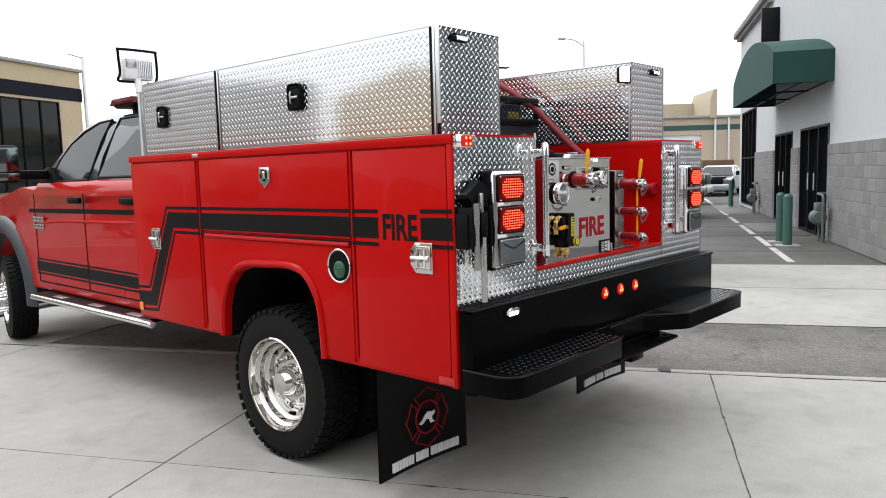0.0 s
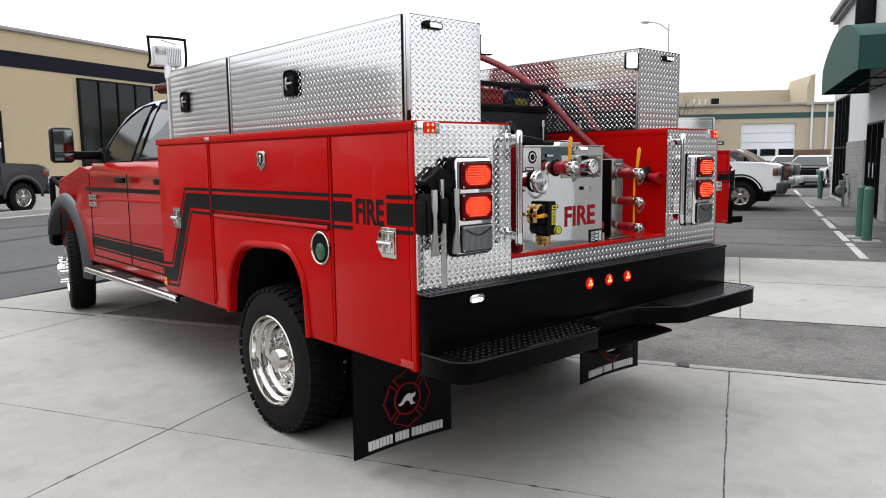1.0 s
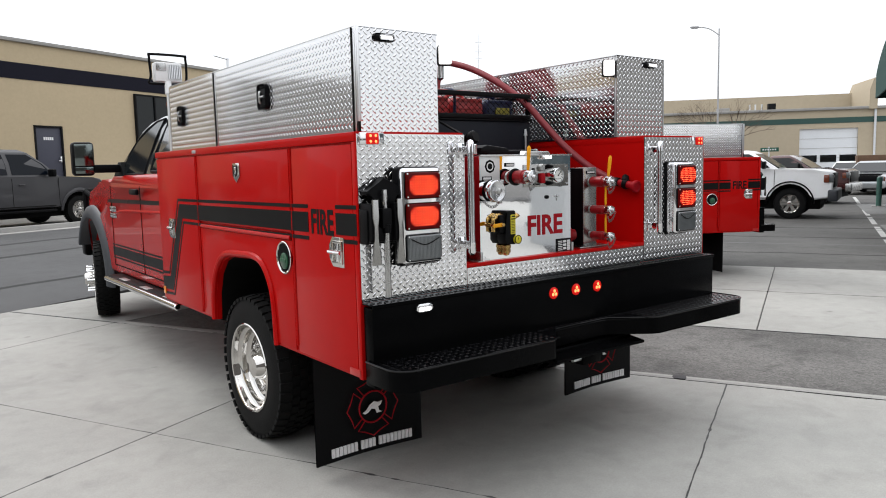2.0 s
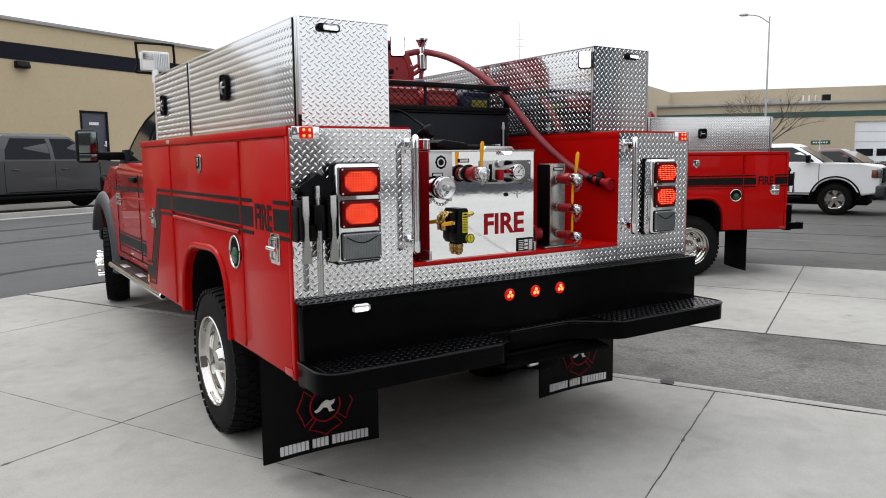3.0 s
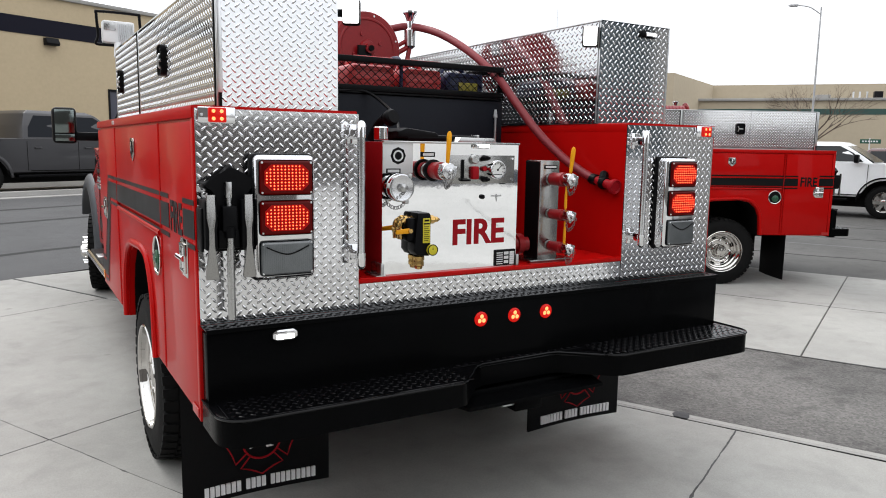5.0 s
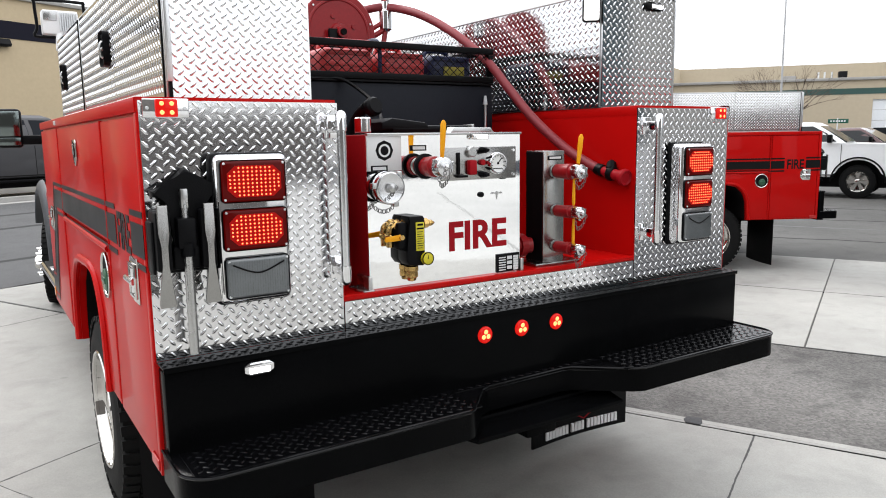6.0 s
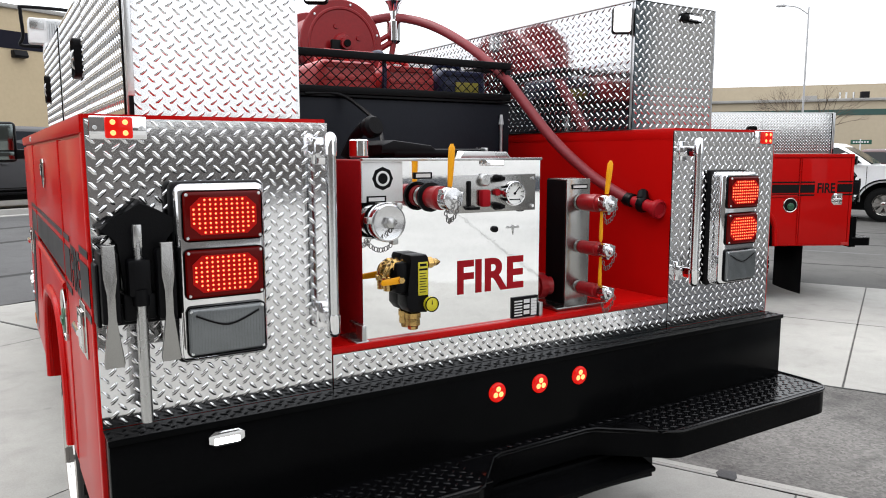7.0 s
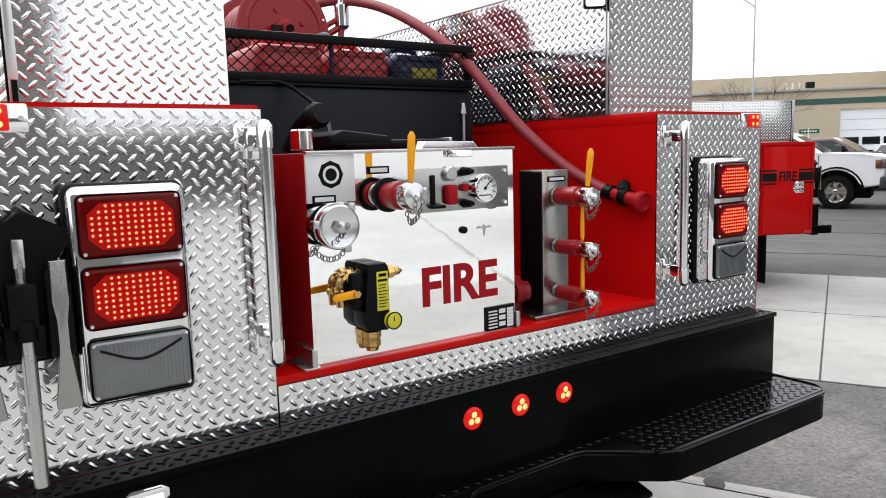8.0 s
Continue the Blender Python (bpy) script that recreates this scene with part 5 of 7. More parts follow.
def cab():
    # lower body in two skins so that the shoulder rounds inwards
    low = [(2.86, 0.56), (2.86, 1.42), (4.92, 1.42)] + [(5.0, 1.47), (5.3, 1.46), (6.65, 1.33), (6.95, 1.22), (7.03, 1.02), (7.03, 0.62)] + [(6.62, 0.58)] + arc(5.92, 0.44, 0.625, 13, 167) + [(5.2, 0.56)]
    b = B()
    prism(b, low, "x", -0.985, 0.985, 0.035, 3)
    for vt in b.verts:
        vt.co.x *= 1 - 0.3 * max(0.0, (vt.co.y - 6.1) / 0.93) ** 1.3
    lower = part("cab_body", b, RED_CAB, TL, "red crew cab", 40)
    lower.modifiers.new("even_shading", "WEIGHTED_NORMAL").keep_sharp = True
    b = B()
    half = [(0.9855, 1.386), (0.984, 1.415), (0.977, 1.447), (0.964, 1.476), (0.948, 1.497), (0.93, 1.506)]
    prism(b, half + [(-x, z) for x, z in half[::-1]], "y", 2.864, 4.98)
    part("door_shoulder", b, RED_CAB, TL, "", 50)
    b = B()
    v = []
    for z, w, y0, y1 in ((1.47, 0.945, 2.87, 5.03), (1.62, 0.90, 2.90, 4.80), (1.76, 0.85, 2.95, 4.62), (1.88, 0.805, 3.0, 4.46), (1.955, 0.765, 3.05, 4.28), (2.0, 0.715, 3.1, 4.06), (2.022, 0.62, 3.18, 3.85)):
        v.append([b.verts.new((x, y, z)) for x, y in ((-w, y0), (w, y0), (w, y1), (w * 0.6, y1 + 0.13), (-w * 0.6, y1 + 0.13), (-w, y1))])
    for r0, r1 in zip(v, v[1:]):
        for i in range(6):
            b.faces.new((r0[i], r0[(i + 1) % 6], r1[(i + 1) % 6], r1[i]))
    b.faces.new(v[0][::-1])
    b.faces.new(v[-1])
    part("cab_roof", b, ROOF_GLOSS, TL, "dark glossy roof and pillars", 50)

    def pane(name, pts, out, mat):
        b = B()
        o = Vector(out)
        f0 = [b.verts.new(Vector(p) + o * 0.008) for p in pts]
        f1 = [b.verts.new(Vector(p) - o * 0.02) for p in pts]
        b.faces.new(f0)
        b.faces.new(f1[::-1])
        for i in range(len(pts)):
            b.faces.new((f0[i], f0[(i + 1) % len(pts)], f1[(i + 1) % len(pts)], f1[i]))
        part(name, b, mat, TL)

    def wx(z):
        for (z0, w0), (z1, w1) in zip(((1.47, 0.945), (1.62, 0.90), (1.76, 0.85), (1.88, 0.805), (1.955, 0.765)), ((1.62, 0.90), (1.76, 0.85), (1.88, 0.805), (1.955, 0.765), (2.0, 0.715))):
            if z <= z1:
                return w0 + (w1 - w0) * (z - z0) / (z1 - z0)

    for s in (-1, 1):
        front = ((4.0, 1.515), (4.66, 1.51), (4.67, 1.60), (4.61, 1.70), (4.49, 1.80), (4.31, 1.89), (4.09, 1.95), (3.89, 1.96), (3.93, 1.80))
        back = ((2.98, 1.53), (3.81, 1.53), (3.80, 1.68), (3.73, 1.96), (3.12, 1.962), (3.02, 1.75))
        for k, ys in enumerate((back, front)):
            pane("door_window", [(s * wx(z), y, z) for y, z in ys], (s * 0.93, 0, 0.35), GLASS_SIDE)
            cy, cz = sum(p[0] for p in ys) / len(ys), sum(p[1] for p in ys) / len(ys)
            b = B()
            rim = [Vector((s * (wx(z) + 0.004), y + (y - cy) * 0.02, z + (z - cz) * 0.03)) for y, z in ys]
            sweep(b, rim, 0.011, 6, True)
            part("window_seal", b, BLACK_MATT, TL)
        b = B()
        prism(b, [(4.62, 1.49), (4.98, 1.49), (4.80, 1.62), (4.70, 1.62)], "x", s * 0.88, s * 0.955, 0.008)
        part("mirror_base", b, BLACK_MATT, TL)
        # door joints, handles, stripes and badges
        b = B()
        for y in (2.98, 4.0, 5.02):
            box(b, s * 0.983, s * 0.988, y - 0.005, y + 0.005, 0.64, 1.40)
        box(b, s * 0.983, s * 0.988, 2.98, 5.02, 0.635, 0.645)
        part("door_joint", b, SHADE_BLACK, TL)
        for y in (3.22, 4.13):
            b = B()
            box(b, s * 0.985, s * 1.018, y - 0.11, y + 0.11, 1.325, 1.375, 0.012)
            part("door_handle", b, BLACK_MATT, TL, "black door handle")
        b = B()
        sweep(b, smooth_line([(s * 0.975, 2.9, 1.20), (s * 0.983, 3.6, 1.19), (s * 0.983, 4.6, 1.17), (s * 0.975, 5.05, 1.12)], 6), 0.012, 8)
        part("body_crease", b, RED, TL)
        b = B()
        strip(b, [(2.9, 1.272), (5.15, 1.255)], 0.035, 0, s * 0.9865, -s)
        part("stripe", b, DECAL, TL)
        for w, off in ((0.085, 0), (0.014, 0.062), (0.014, -0.062)):
            b = B()
            strip(b, [(2.9, 0.765), (5.06, 0.775)], w, off, s * 0.9865, -s)
            part("stripe", b, DECAL, TL)
        b = B()
        for k in range(4):
            box(b, s * 0.985, s * 0.994, 4.83 + k * 0.062, 4.88 + k * 0.062, 1.155, 1.205, 0.002)
            box(b, s * 0.985, s * 0.994, 4.83 + k * 0.062, 4.88 + k * 0.062, 1.095, 1.14, 0.002)
        part("badge_bar", b, CHROME, TL, "plain chrome badge bars")
        # flare round the front wheel
        b = B()
        rings = [[(s * x, *q) for q in arc(5.92, 0.44, r, 28, 184, 24)] for r, x in ((0.755, 0.968), (0.745, 0.992), (0.715, 1.012), (0.67, 1.024), (0.63, 1.026), (0.618, 1.018), (0.618, 0.85))]
        rings = [[b.verts.new(q) for q in ring] for ring in rings]
        for r0, r1 in zip(rings, rings[1:]):
            for i in range(len(r0) - 1):
                b.faces.new((r0[i], r0[i + 1], r1[i + 1], r1[i]))
        bmesh.ops.remove_doubles(b, verts=b.verts, dist=0.0005)
        part("wheel_flare", b, FLARE, TL, "grey-black wheel flare", 50)
        # running board
        b = B()
        cyl(b, (s * 1.10, 2.77, 0.535), (s * 1.10, 4.9, 0.528), 0.026, n=16, bev=0.008)
        rb = part("running_board", b, CHROME, TL, "chrome running board with black treads")
        b = B()
        box(b, s * 0.93, s * 1.094, 2.83, 4.86, 0.535, 0.563, 0.006)
        part("board_tread", b, BLACK_MATT, rb)
        for y in (2.98, 3.62, 4.3):
            part("step_pad", box(B(), s * 1.03, s * 1.088, y, y + 0.2, 0.559, 0.566, 0.003), ALU, rb)
        b = B()
        for y in (3.1, 4.4):
            box(b, s * 0.45, s * 1.08, y - 0.03, y + 0.03, 0.50, 0.54)
        part("board_bracket", b, SHADE_BLACK, rb)
        # towing mirror
        b = B()
        box(b, s * 1.352, s * 1.165, 4.72, 4.84, 1.50, 1.805, 0.035, 3)
        mi = part("towing_mirror", b, BLACK_MATT, TL, "black towing mirror")
        b = B()
        box(b, s * 1.20, s * 0.90, 4.735, 4.82, 1.525, 1.6, 0.012)
        part("mirror_arm", b, BLACK_MATT, mi)
        b = B()
        box(b, s * 1.335, s * 1.185, 4.714, 4.722, 1.59, 1.785, 0.003)
        pane_up = part("mirror_glass", b, MIRROR_TINT, mi)
        b = B()
        box(b, s * 1.335, s * 1.185, 4.714, 4.722, 1.52, 1.58, 0.003)
        pane_low = part("mirror_glass", b, MIRROR_TINT, mi)
        for glass in (pane_up, pane_low):
            glass.matrix_basis = pose(s * 1.26, 4.712, 0, 0, 0, s * 6) @ pose(-s * 1.26, -4.718, 0)
    pane("windscreen", [(-0.84, 5.14, 1.53), (0.84, 5.14, 1.53), (0.79, 4.87, 1.715), (0.72, 4.5, 1.9), (-0.72, 4.5, 1.9), (-0.79, 4.87, 1.715)], (0, 0.7, 0.7), GLASS_DARK)
    pane("rear_window", [(-0.7, 2.89, 1.58), (0.7, 2.89, 1.58), (0.64, 2.97, 1.88), (-0.64, 2.97, 1.88)], (0, -1, 0.1), GLASS_DARK)
    b = B()
    box(b, -0.86, 0.86, 7.0, 7.2, 0.55, 0.86, 0.03)
    part("front_bumper", b, BLACK, TL)
    b = B()
    for x in (-0.78, -0.35, 0.35, 0.78):
        cyl(b, (x, 7.2, 0.62), (x, 7.17, 1.32), 0.032, n=10)
    cyl(b, (-0.78, 7.17, 1.32), (0.78, 7.17, 1.32), 0.032, n=10)
    cyl(b, (-0.78, 7.19, 1.0), (0.78, 7.19, 1.0), 0.03, n=10)
    for s in (-1, 1):
        cyl(b, (s * 0.78, 7.17, 1.32), (s * 0.70, 6.98, 1.2), 0.03, n=10)
    part("brush_guard", b, BLACK_MATT, TL, "black tube brush guard")
    b = B()
    prism(b, [(3.68, 2.06), (3.94, 2.06), (4.0, 2.085), (3.62, 2.085)], "x", -0.70, 0.70, 0.006)
    lb = part("light_bar", b, BLACK_MATT, TL, "low black roof light bar with red lenses")
    for x0, x1 in ((-0.72, -0.24), (-0.22, 0.22), (0.24, 0.72)):
        b = B()
        prism(b, [(3.60, 2.086), (4.02, 2.086), (3.97, 2.135), (3.65, 2.135)], "x", x0, x1, 0.01)
        part("lens", b, LENS_RED, lb, "dark red lens")
    for x in (-0.55, 0.55):
        part("bar_foot", box(B(), x - 0.05, x + 0.05, 3.74, 3.88, 2.0, 2.062, 0.004), BLACK_MATT, lb)
    # dark block in place of the shade between cab and body
    b = B()
    box(b, -0.97, 0.97, 2.74, 2.86, 0.7, 1.2)
    part("gap_filler", b, SHADE_BLACK, TL)


cab()

# ---- the site: u along the street, v across it ----
def ground_material(name, col, blotch, speck, speck_scale, spots, bump):
    """Weathered paving: broad tone changes, blotches, aggregate and small round stains."""
    m = material(name, col, 0.82, 0, 0, 0.10, 0.9, bump, 150)
    n, l = m.node_tree.nodes, m.node_tree.links
    p = n["Principled BSDF"]
    last = p.inputs["Base Color"].links[0].from_socket
    co = n.new("ShaderNodeTexCoord")

    def layer(node, out, scale, f0, f1, t0, t1, last):
        node.inputs["Scale"].default_value = scale
        r, x = n.new("ShaderNodeMapRange"), n.new("ShaderNodeMix")
        r.inputs["From Min"].default_value, r.inputs["From Max"].default_value = f0, f1
        r.inputs["To Min"].default_value, r.inputs["To Max"].default_value = t0, t1
        x.data_type, x.blend_type = "RGBA", "MULTIPLY"
        x.inputs["Factor"].default_value = 1.0
        l.new(co.outputs["Object"], node.inputs["Vector"])
        l.new(node.outputs[out], r.inputs["Value"])
        l.new(last, x.inputs["A"])
        l.new(r.outputs["Result"], x.inputs["B"])
        return x.outputs["Result"]

    big, mid = n.new("ShaderNodeTexNoise"), n.new("ShaderNodeTexNoise")
    big.inputs["Detail"].default_value, mid.inputs["Detail"].default_value = 7, 9
    mid.inputs["Distortion"].default_value = 0.6
    last = layer(big, "Fac", 0.55, 0.35, 0.65, 1 - blotch, 1 + blotch * 0.6, last)
    last = layer(mid, "Fac", 3.3, 0.52, 0.68, 1.0, 1 - blotch, last)
    last = layer(n.new("ShaderNodeTexVoronoi"), "Color", speck_scale, 0.0, 1.0, 1 - speck, 1 + speck, last)
    last = layer(n.new("ShaderNodeTexVoronoi"), "Distance", 1.7, 0.025, 0.06, 1 - spots, 1.0, last)
    l.new(last, p.inputs["Base Color"])
    return m


ASPHALT = ground_material("asphalt", (0.058, 0.058, 0.06), 0.16, 0.22, 160, 0.2, 0.5)
YARD_ASPHALT = ground_material("pale_yard_asphalt", (0.088, 0.085, 0.080), 0.24, 0.2, 120, 0.3, 0.5)
ROUGH_ASPHALT = ground_material("worn_asphalt", (0.126, 0.121, 0.114), 0.34, 0.42, 70, 0.4, 1.3)
CONCRETE = pieces_vary(ground_material("concrete", (0.334, 0.329, 0.307), 0.12, 0.09, 200, 0.3, 0.3), 0.04)
DARKWALL = material("dark_brown_wall", (0.11, 0.102, 0.097), 0.85, 0, 0, 0.15, 0.8)
# unseen slabs made paler so the pump panel reflects brighter ground
CONCRETE_BRIGHT = pieces_vary(ground_material("brightened_unseen_concrete", (0.418, 0.416, 0.399), 0.07, 0.05, 220, 0.2, 0.22), 0.03)
KERB = material("kerb_concrete", (0.304, 0.296, 0.281), 0.85, 0, 0, 0.2, 5, 0.3, 90)
STUCCO_TAN = material("tan_stucco", (0.47, 0.378, 0.245), 0.85, 0, 0, 0.06, 1.2, 0.2, 60)
STUCCO_GREY = material("pale_grey_stucco", (0.456, 0.471, 0.483), 0.8, 0, 0, 0.06, 1.0, 0.15, 60)
BEIGE = material("beige_wall", (0.441, 0.372, 0.27), 0.85, 0, 0, 0.06, 0.6)
NAVY = material("dark_navy_band", (0.0091, 0.0091, 0.0167), 0.6, 0, 0, 0.1, 3, spec=0.1)
GREENBAND = material("green_band", (0.0228, 0.068, 0.057), 0.6, 0, 0, 0.1, 3)
BLOCK = pieces_vary(material("grey_block", (0.205, 0.201, 0.199), 0.9, 0, 0, 0.22, 6, 0.9, 45), 0.12)
FRAME = material("dark_window_frame", (0.008, 0.008, 0.009), 0.45, 0, 0, 0.2, 10, spec=0.1)
AWNING = material("green_canvas", (0.004, 0.046, 0.038), 0.8, 0, 0, 0.12, 5, 0.2, 180)
WHITE_DOOR = material("white_roller_door", (0.68, 0.70, 0.72), 0.6, 0, 0, 0.06, 3)
DOOR_BLUE = material("slate_blue_door", (0.042, 0.044, 0.065), 0.55, 0, 0, 0.12, 4)
LINE = material("worn_white_paint", (0.471, 0.471, 0.456), 0.8, 0, 0, 0.25, 9)
BOLLARD = material("green_bollard_paint", (0.038, 0.106, 0.084), 0.5, 0, 0, 0.2, 12, 0.1, 60)


def slab_box(x0, x1, y0, y1, z0, z1, bev=0.0):
    return box(B(), x0, x1, y0, y1, z0, z1, bev, 1)


b = B()
box(b, -420, 420, -420, 420, -0.3, -0.062)
ground = site(tagged(part("ground", b, YARD_ASPHALT), "grey asphalt ground of street and yard", "ground", kind="structure"))
pavement = site(thing("pavement", "pale concrete slabs with dark joints", "pavement", kind="structure"))

# kerb line beside the worn strip
b = B()
box(b, 1.572, 1.598, -3.6, 5.2, -0.1, 0.004, 0.004)
tagged(site(part("kerb", b, KERB)), "narrow concrete edge beside the worn strip", "kerb", kind="structure")
b = B()
prism(b, [(1.565, -0.385), (1.60, -0.39), (1.665, -0.375), (1.66, -0.30), (1.61, -0.29), (1.57, -0.31)], "z", -0.01, 0.009, 0.003)
tagged(site(part("tar_patch", b, ASPHALT)), "small dark tar patch on the kerb edge", "patch", kind="structure")
# broken gap between that edge and the slabs
random.seed(11)
b = B()
near, far = [], []
for k in range(25):
    v = -3.59 + k * 0.135
    wide = random.uniform(0.010, 0.030) * (1 - 0.55 * k / 24)
    near.append((1.571, v))
    far.append((1.569 - wide * 0.8, v))
prism(b, near + far[::-1], "z", -0.02, 0.0012)
tagged(site(part("edge_gap", b, SHADE_BLACK)), "dark broken gap between the slabs and the concrete edge", "gap", kind="structure")

# far side of the street: kerb, walk and rising lot
b = B()
box(b, -60, 60, 16.6, 16.75, -0.2, 0.29, 0.02)
tagged(site(part("kerb", b, KERB)), "pale concrete kerb across the street", "kerb", kind="structure")
b = B()
box(b, -60, 60, 16.2, 16.6, -0.2, 0.165)
tagged(site(part("gutter", b, KERB)), "pale concrete gutter", "gutter", kind="structure")
b = B()
prism(b, [(16.75, -0.2), (16.75, 0.24), (17.6, 0.135), (20.4, 0.14), (22.1, 1.09), (40, 1.12), (40, -0.2)], "x", -60, 60)
tagged(site(part("far_lot", b, KERB)), "pale concrete lot rising to the tan building", "ground", kind="structure")
b = B()
prism(b, [(6.95, -0.2), (6.95, -0.008), (16.2, 0.15), (16.2, -0.2)], "x", -60, 60)
tagged(site(part("road", b, ASPHALT)), "grey asphalt street with crack seams", "road", kind="structure")
TAR = material("tar_seam", (0.038, 0.038, 0.0365), 0.6, 0, 0, 0.2, 10)
random.seed(5)
for v0 in (8.6, 11.2, 13.9):
    b = B()
    pts = [Vector((-8 + k * 0.9, v0 + random.uniform(-0.12, 0.12) + 0.05 * k * (v0 == 11.2), -0.008 + 0.01708 * (v0 - 6.95 + 0.05 * k * (v0 == 11.2)))) for k in range(30)]
    sweep(b, pts, 0.022, 4)
    tagged(site(part("tar_seam", b, TAR)), "wandering dark tar seam in the asphalt", "seam", kind="structure")

# painted lines of the yard, which lies a little lower
PAD = ground_material("grey_pad_concrete", (0.167, 0.167, 0.163), 0.12, 0.1, 150, 0.2, 0.3)


def dashes(runs, v0, slope, width, label):
    for u0, u1 in runs:
        b = B()
        va, vb = v0 + slope * (u0 - 8), v0 + slope * (u1 - 8)
        prism(b, [(u0, va - width / 2), (u1, vb - width / 2), (u1, vb + width / 2), (u0, va + width / 2)], "z", -0.012, -0.007)
        tagged(yard(part("painted_line", b, LINE)), label, "line", "painted lines", "structure")


dashes(((8.1, 10.1), (10.4, 12.2), (12.75, 14.1), (14.2, 15.2), (15.9, 18.2), (18.9, 21.5), (22.2, 24.6), (25.0, 30.0)), -2.36, -0.022, 0.11, "worn white painted line along the building")
b = B()
box(b, 11.05, 11.15, -2.5, 2.2, -0.012, -0.0085)
FAINT = material("faded_white_paint", (0.12, 0.12, 0.118), 0.85, 0, 0, 0.3, 9)
tagged(yard(part("painted_line", b, FAINT)), "faint white stall line", "line", "painted lines", "structure")
for u0, u1 in ((13.4, 15.75), (19.6, 24.7)):
    b = B()
    box(b, u0, u1, -3.55, -2.62, -0.1, -0.006, 0.004)
    yard(tagged(part("door_pad", b, PAD), "pale concrete pad before the entrance", "pad", kind="structure"))


for u0, v0, v1 in ((9.55, -3.5, 3.0), (12.35, -3.5, 4.5), (14.6, -2.6, 5.0), (17.6, -3.5, 5.0)):
    b = B()
    pts = [Vector((u0 + random.uniform(-0.04, 0.04), v0 + (v1 - v0) * k / 16, -0.0165)) for k in range(17)]
    sweep(b, pts, 0.016, 4)
    yard(tagged(part("tar_seam", b, TAR), "dark tar seam across the asphalt", "seam", kind="structure"))


def window_grid(name, u0, u1, z0, z1, v, panes, parent_label, rows=1, depth=0.12, out=1, at=site):
    """A framed window across u on a wall at v that faces along out."""
    w = at(thing(name, parent_label, "window", kind="structure"))
    b = B()
    t = 0.05
    for z in (z0, z1 - t):
        box(b, u0, u1, v - depth * out, v + 0.012 * out, z, z + t)
    for k in range(panes + 1):
        x = u0 + (u1 - u0 - t) * k / panes
        box(b, x, x + t, v - depth * out, v + 0.014 * out, z0, z1)
    for k in range(1, rows):
        z = z0 + (z1 - z0) * k / rows
        box(b, u0, u1, v - depth * out, v + 0.01 * out, z - 0.025, z + 0.025)
    part("window_frame", b, FRAME, w)
    for k in range(panes):
        x0, x1 = u0 + (u1 - u0 - t) * k / panes + t, u0 + (u1 - u0 - t) * (k + 1) / panes
        b = B()
        box(b, x0, x1, v - depth * 0.6 * out, v - depth * 0.45 * out, z0 + t, z1 - t)
        part("pane", b, GLASS_DARK, w)
    return w


# tan building across the street
tan = site(thing("tan_building", "tan stucco building with a dark navy band", "building"))
VB = 22.0
for u0, u1, z0, z1 in ((3.6, 12.70, 0.0, 5.9), (12.70, 13.72, 3.23, 5.9), (13.72, 16.86, 0, 5.9), (16.86, 20.57, 0, 1.15), (16.86, 20.57, 4.6, 5.9), (20.57, 21.9, 0, 5.9)):
    part("wall", box(B(), u0, u1, VB, VB + 0.3, z0, z1), STUCCO_TAN, tan)
for q in ((21.6, 21.9, VB + 0.3, VB + 17.7), (3.6, 21.9, VB + 17.7, VB + 18), (3.6, 3.9, VB + 0.3, VB + 17.7)):
    part("wall", box(B(), *q, 0, 5.9), STUCCO_TAN, tan)
b = B()
box(b, 3.6, 21.9, VB + 0.1, VB + 18, 5.5, 5.6)
part("roof", b, ASPHALT, tan)
b = B()
box(b, 3.55, 21.96, VB - 0.02, VB + 0.2, 4.72, 5.24)
part("band", b, NAVY, tan)
b = B()
box(b, 3.5, 22.0, VB - 0.10, VB + 0.4, 5.9, 6.02, 0.02)
part("coping", b, KERB, tan)
b = B()
box(b, 12.74, 13.68, VB + 0.02, VB + 0.07, 1.10, 3.19, 0.004)
dr = part("door", b, DOOR_BLUE, tan, "slate blue steel door with a white number bar")
b = B()
for x0, x1, z0, z1 in ((12.68, 12.74, 1.09, 3.25), (13.68, 13.74, 1.09, 3.25), (12.68, 13.74, 3.19, 3.25)):
    box(b, x0, x1, VB - 0.03, VB + 0.08, z0, z1)
part("door_frame", b, FRAME, tan)
b = B()
for k in range(5):
    box(b, 13.03 + k * 0.075, 13.09 + k * 0.075, VB + 0.014, VB + 0.021, 2.77, 2.87)
part("number_bar", b, WHITE, dr)
b = B()
box(b, 13.58, 13.64, VB - 0.03, VB + 0.02, 2.02, 2.22, 0.01)
cyl(b, (13.61, VB - 0.04, 2.07), (13.5, VB - 0.04, 2.07), 0.02, n=8)
part("handle", b, ALU, dr)
window_grid("window_1", 16.86, 20.57, 1.15, 4.6, VB, 4, "tall dark window of four panes in the tan building")
b = B()
for u0 in (10.55,):
    prism(b, [(VB - 0.2, 4.46), (VB, 4.46), (VB, 4.68), (VB - 0.16, 4.68), (VB - 0.24, 4.52)], "x", u0, u0 + 0.42, 0.02)
part("wall_lamp", b, FRAME, tan, "dark wall-pack lamp")
b = B()
cyl(b, (22.05, VB - 0.1, 0.9), (22.05, VB - 0.1, 6.55), 0.07, n=12)
cyl(b, (22.05, VB - 0.1, 6.5), (21.2, VB - 0.1, 6.56), 0.03, n=8)
part("service_mast", b, ALU, tan, "pale metal service mast")

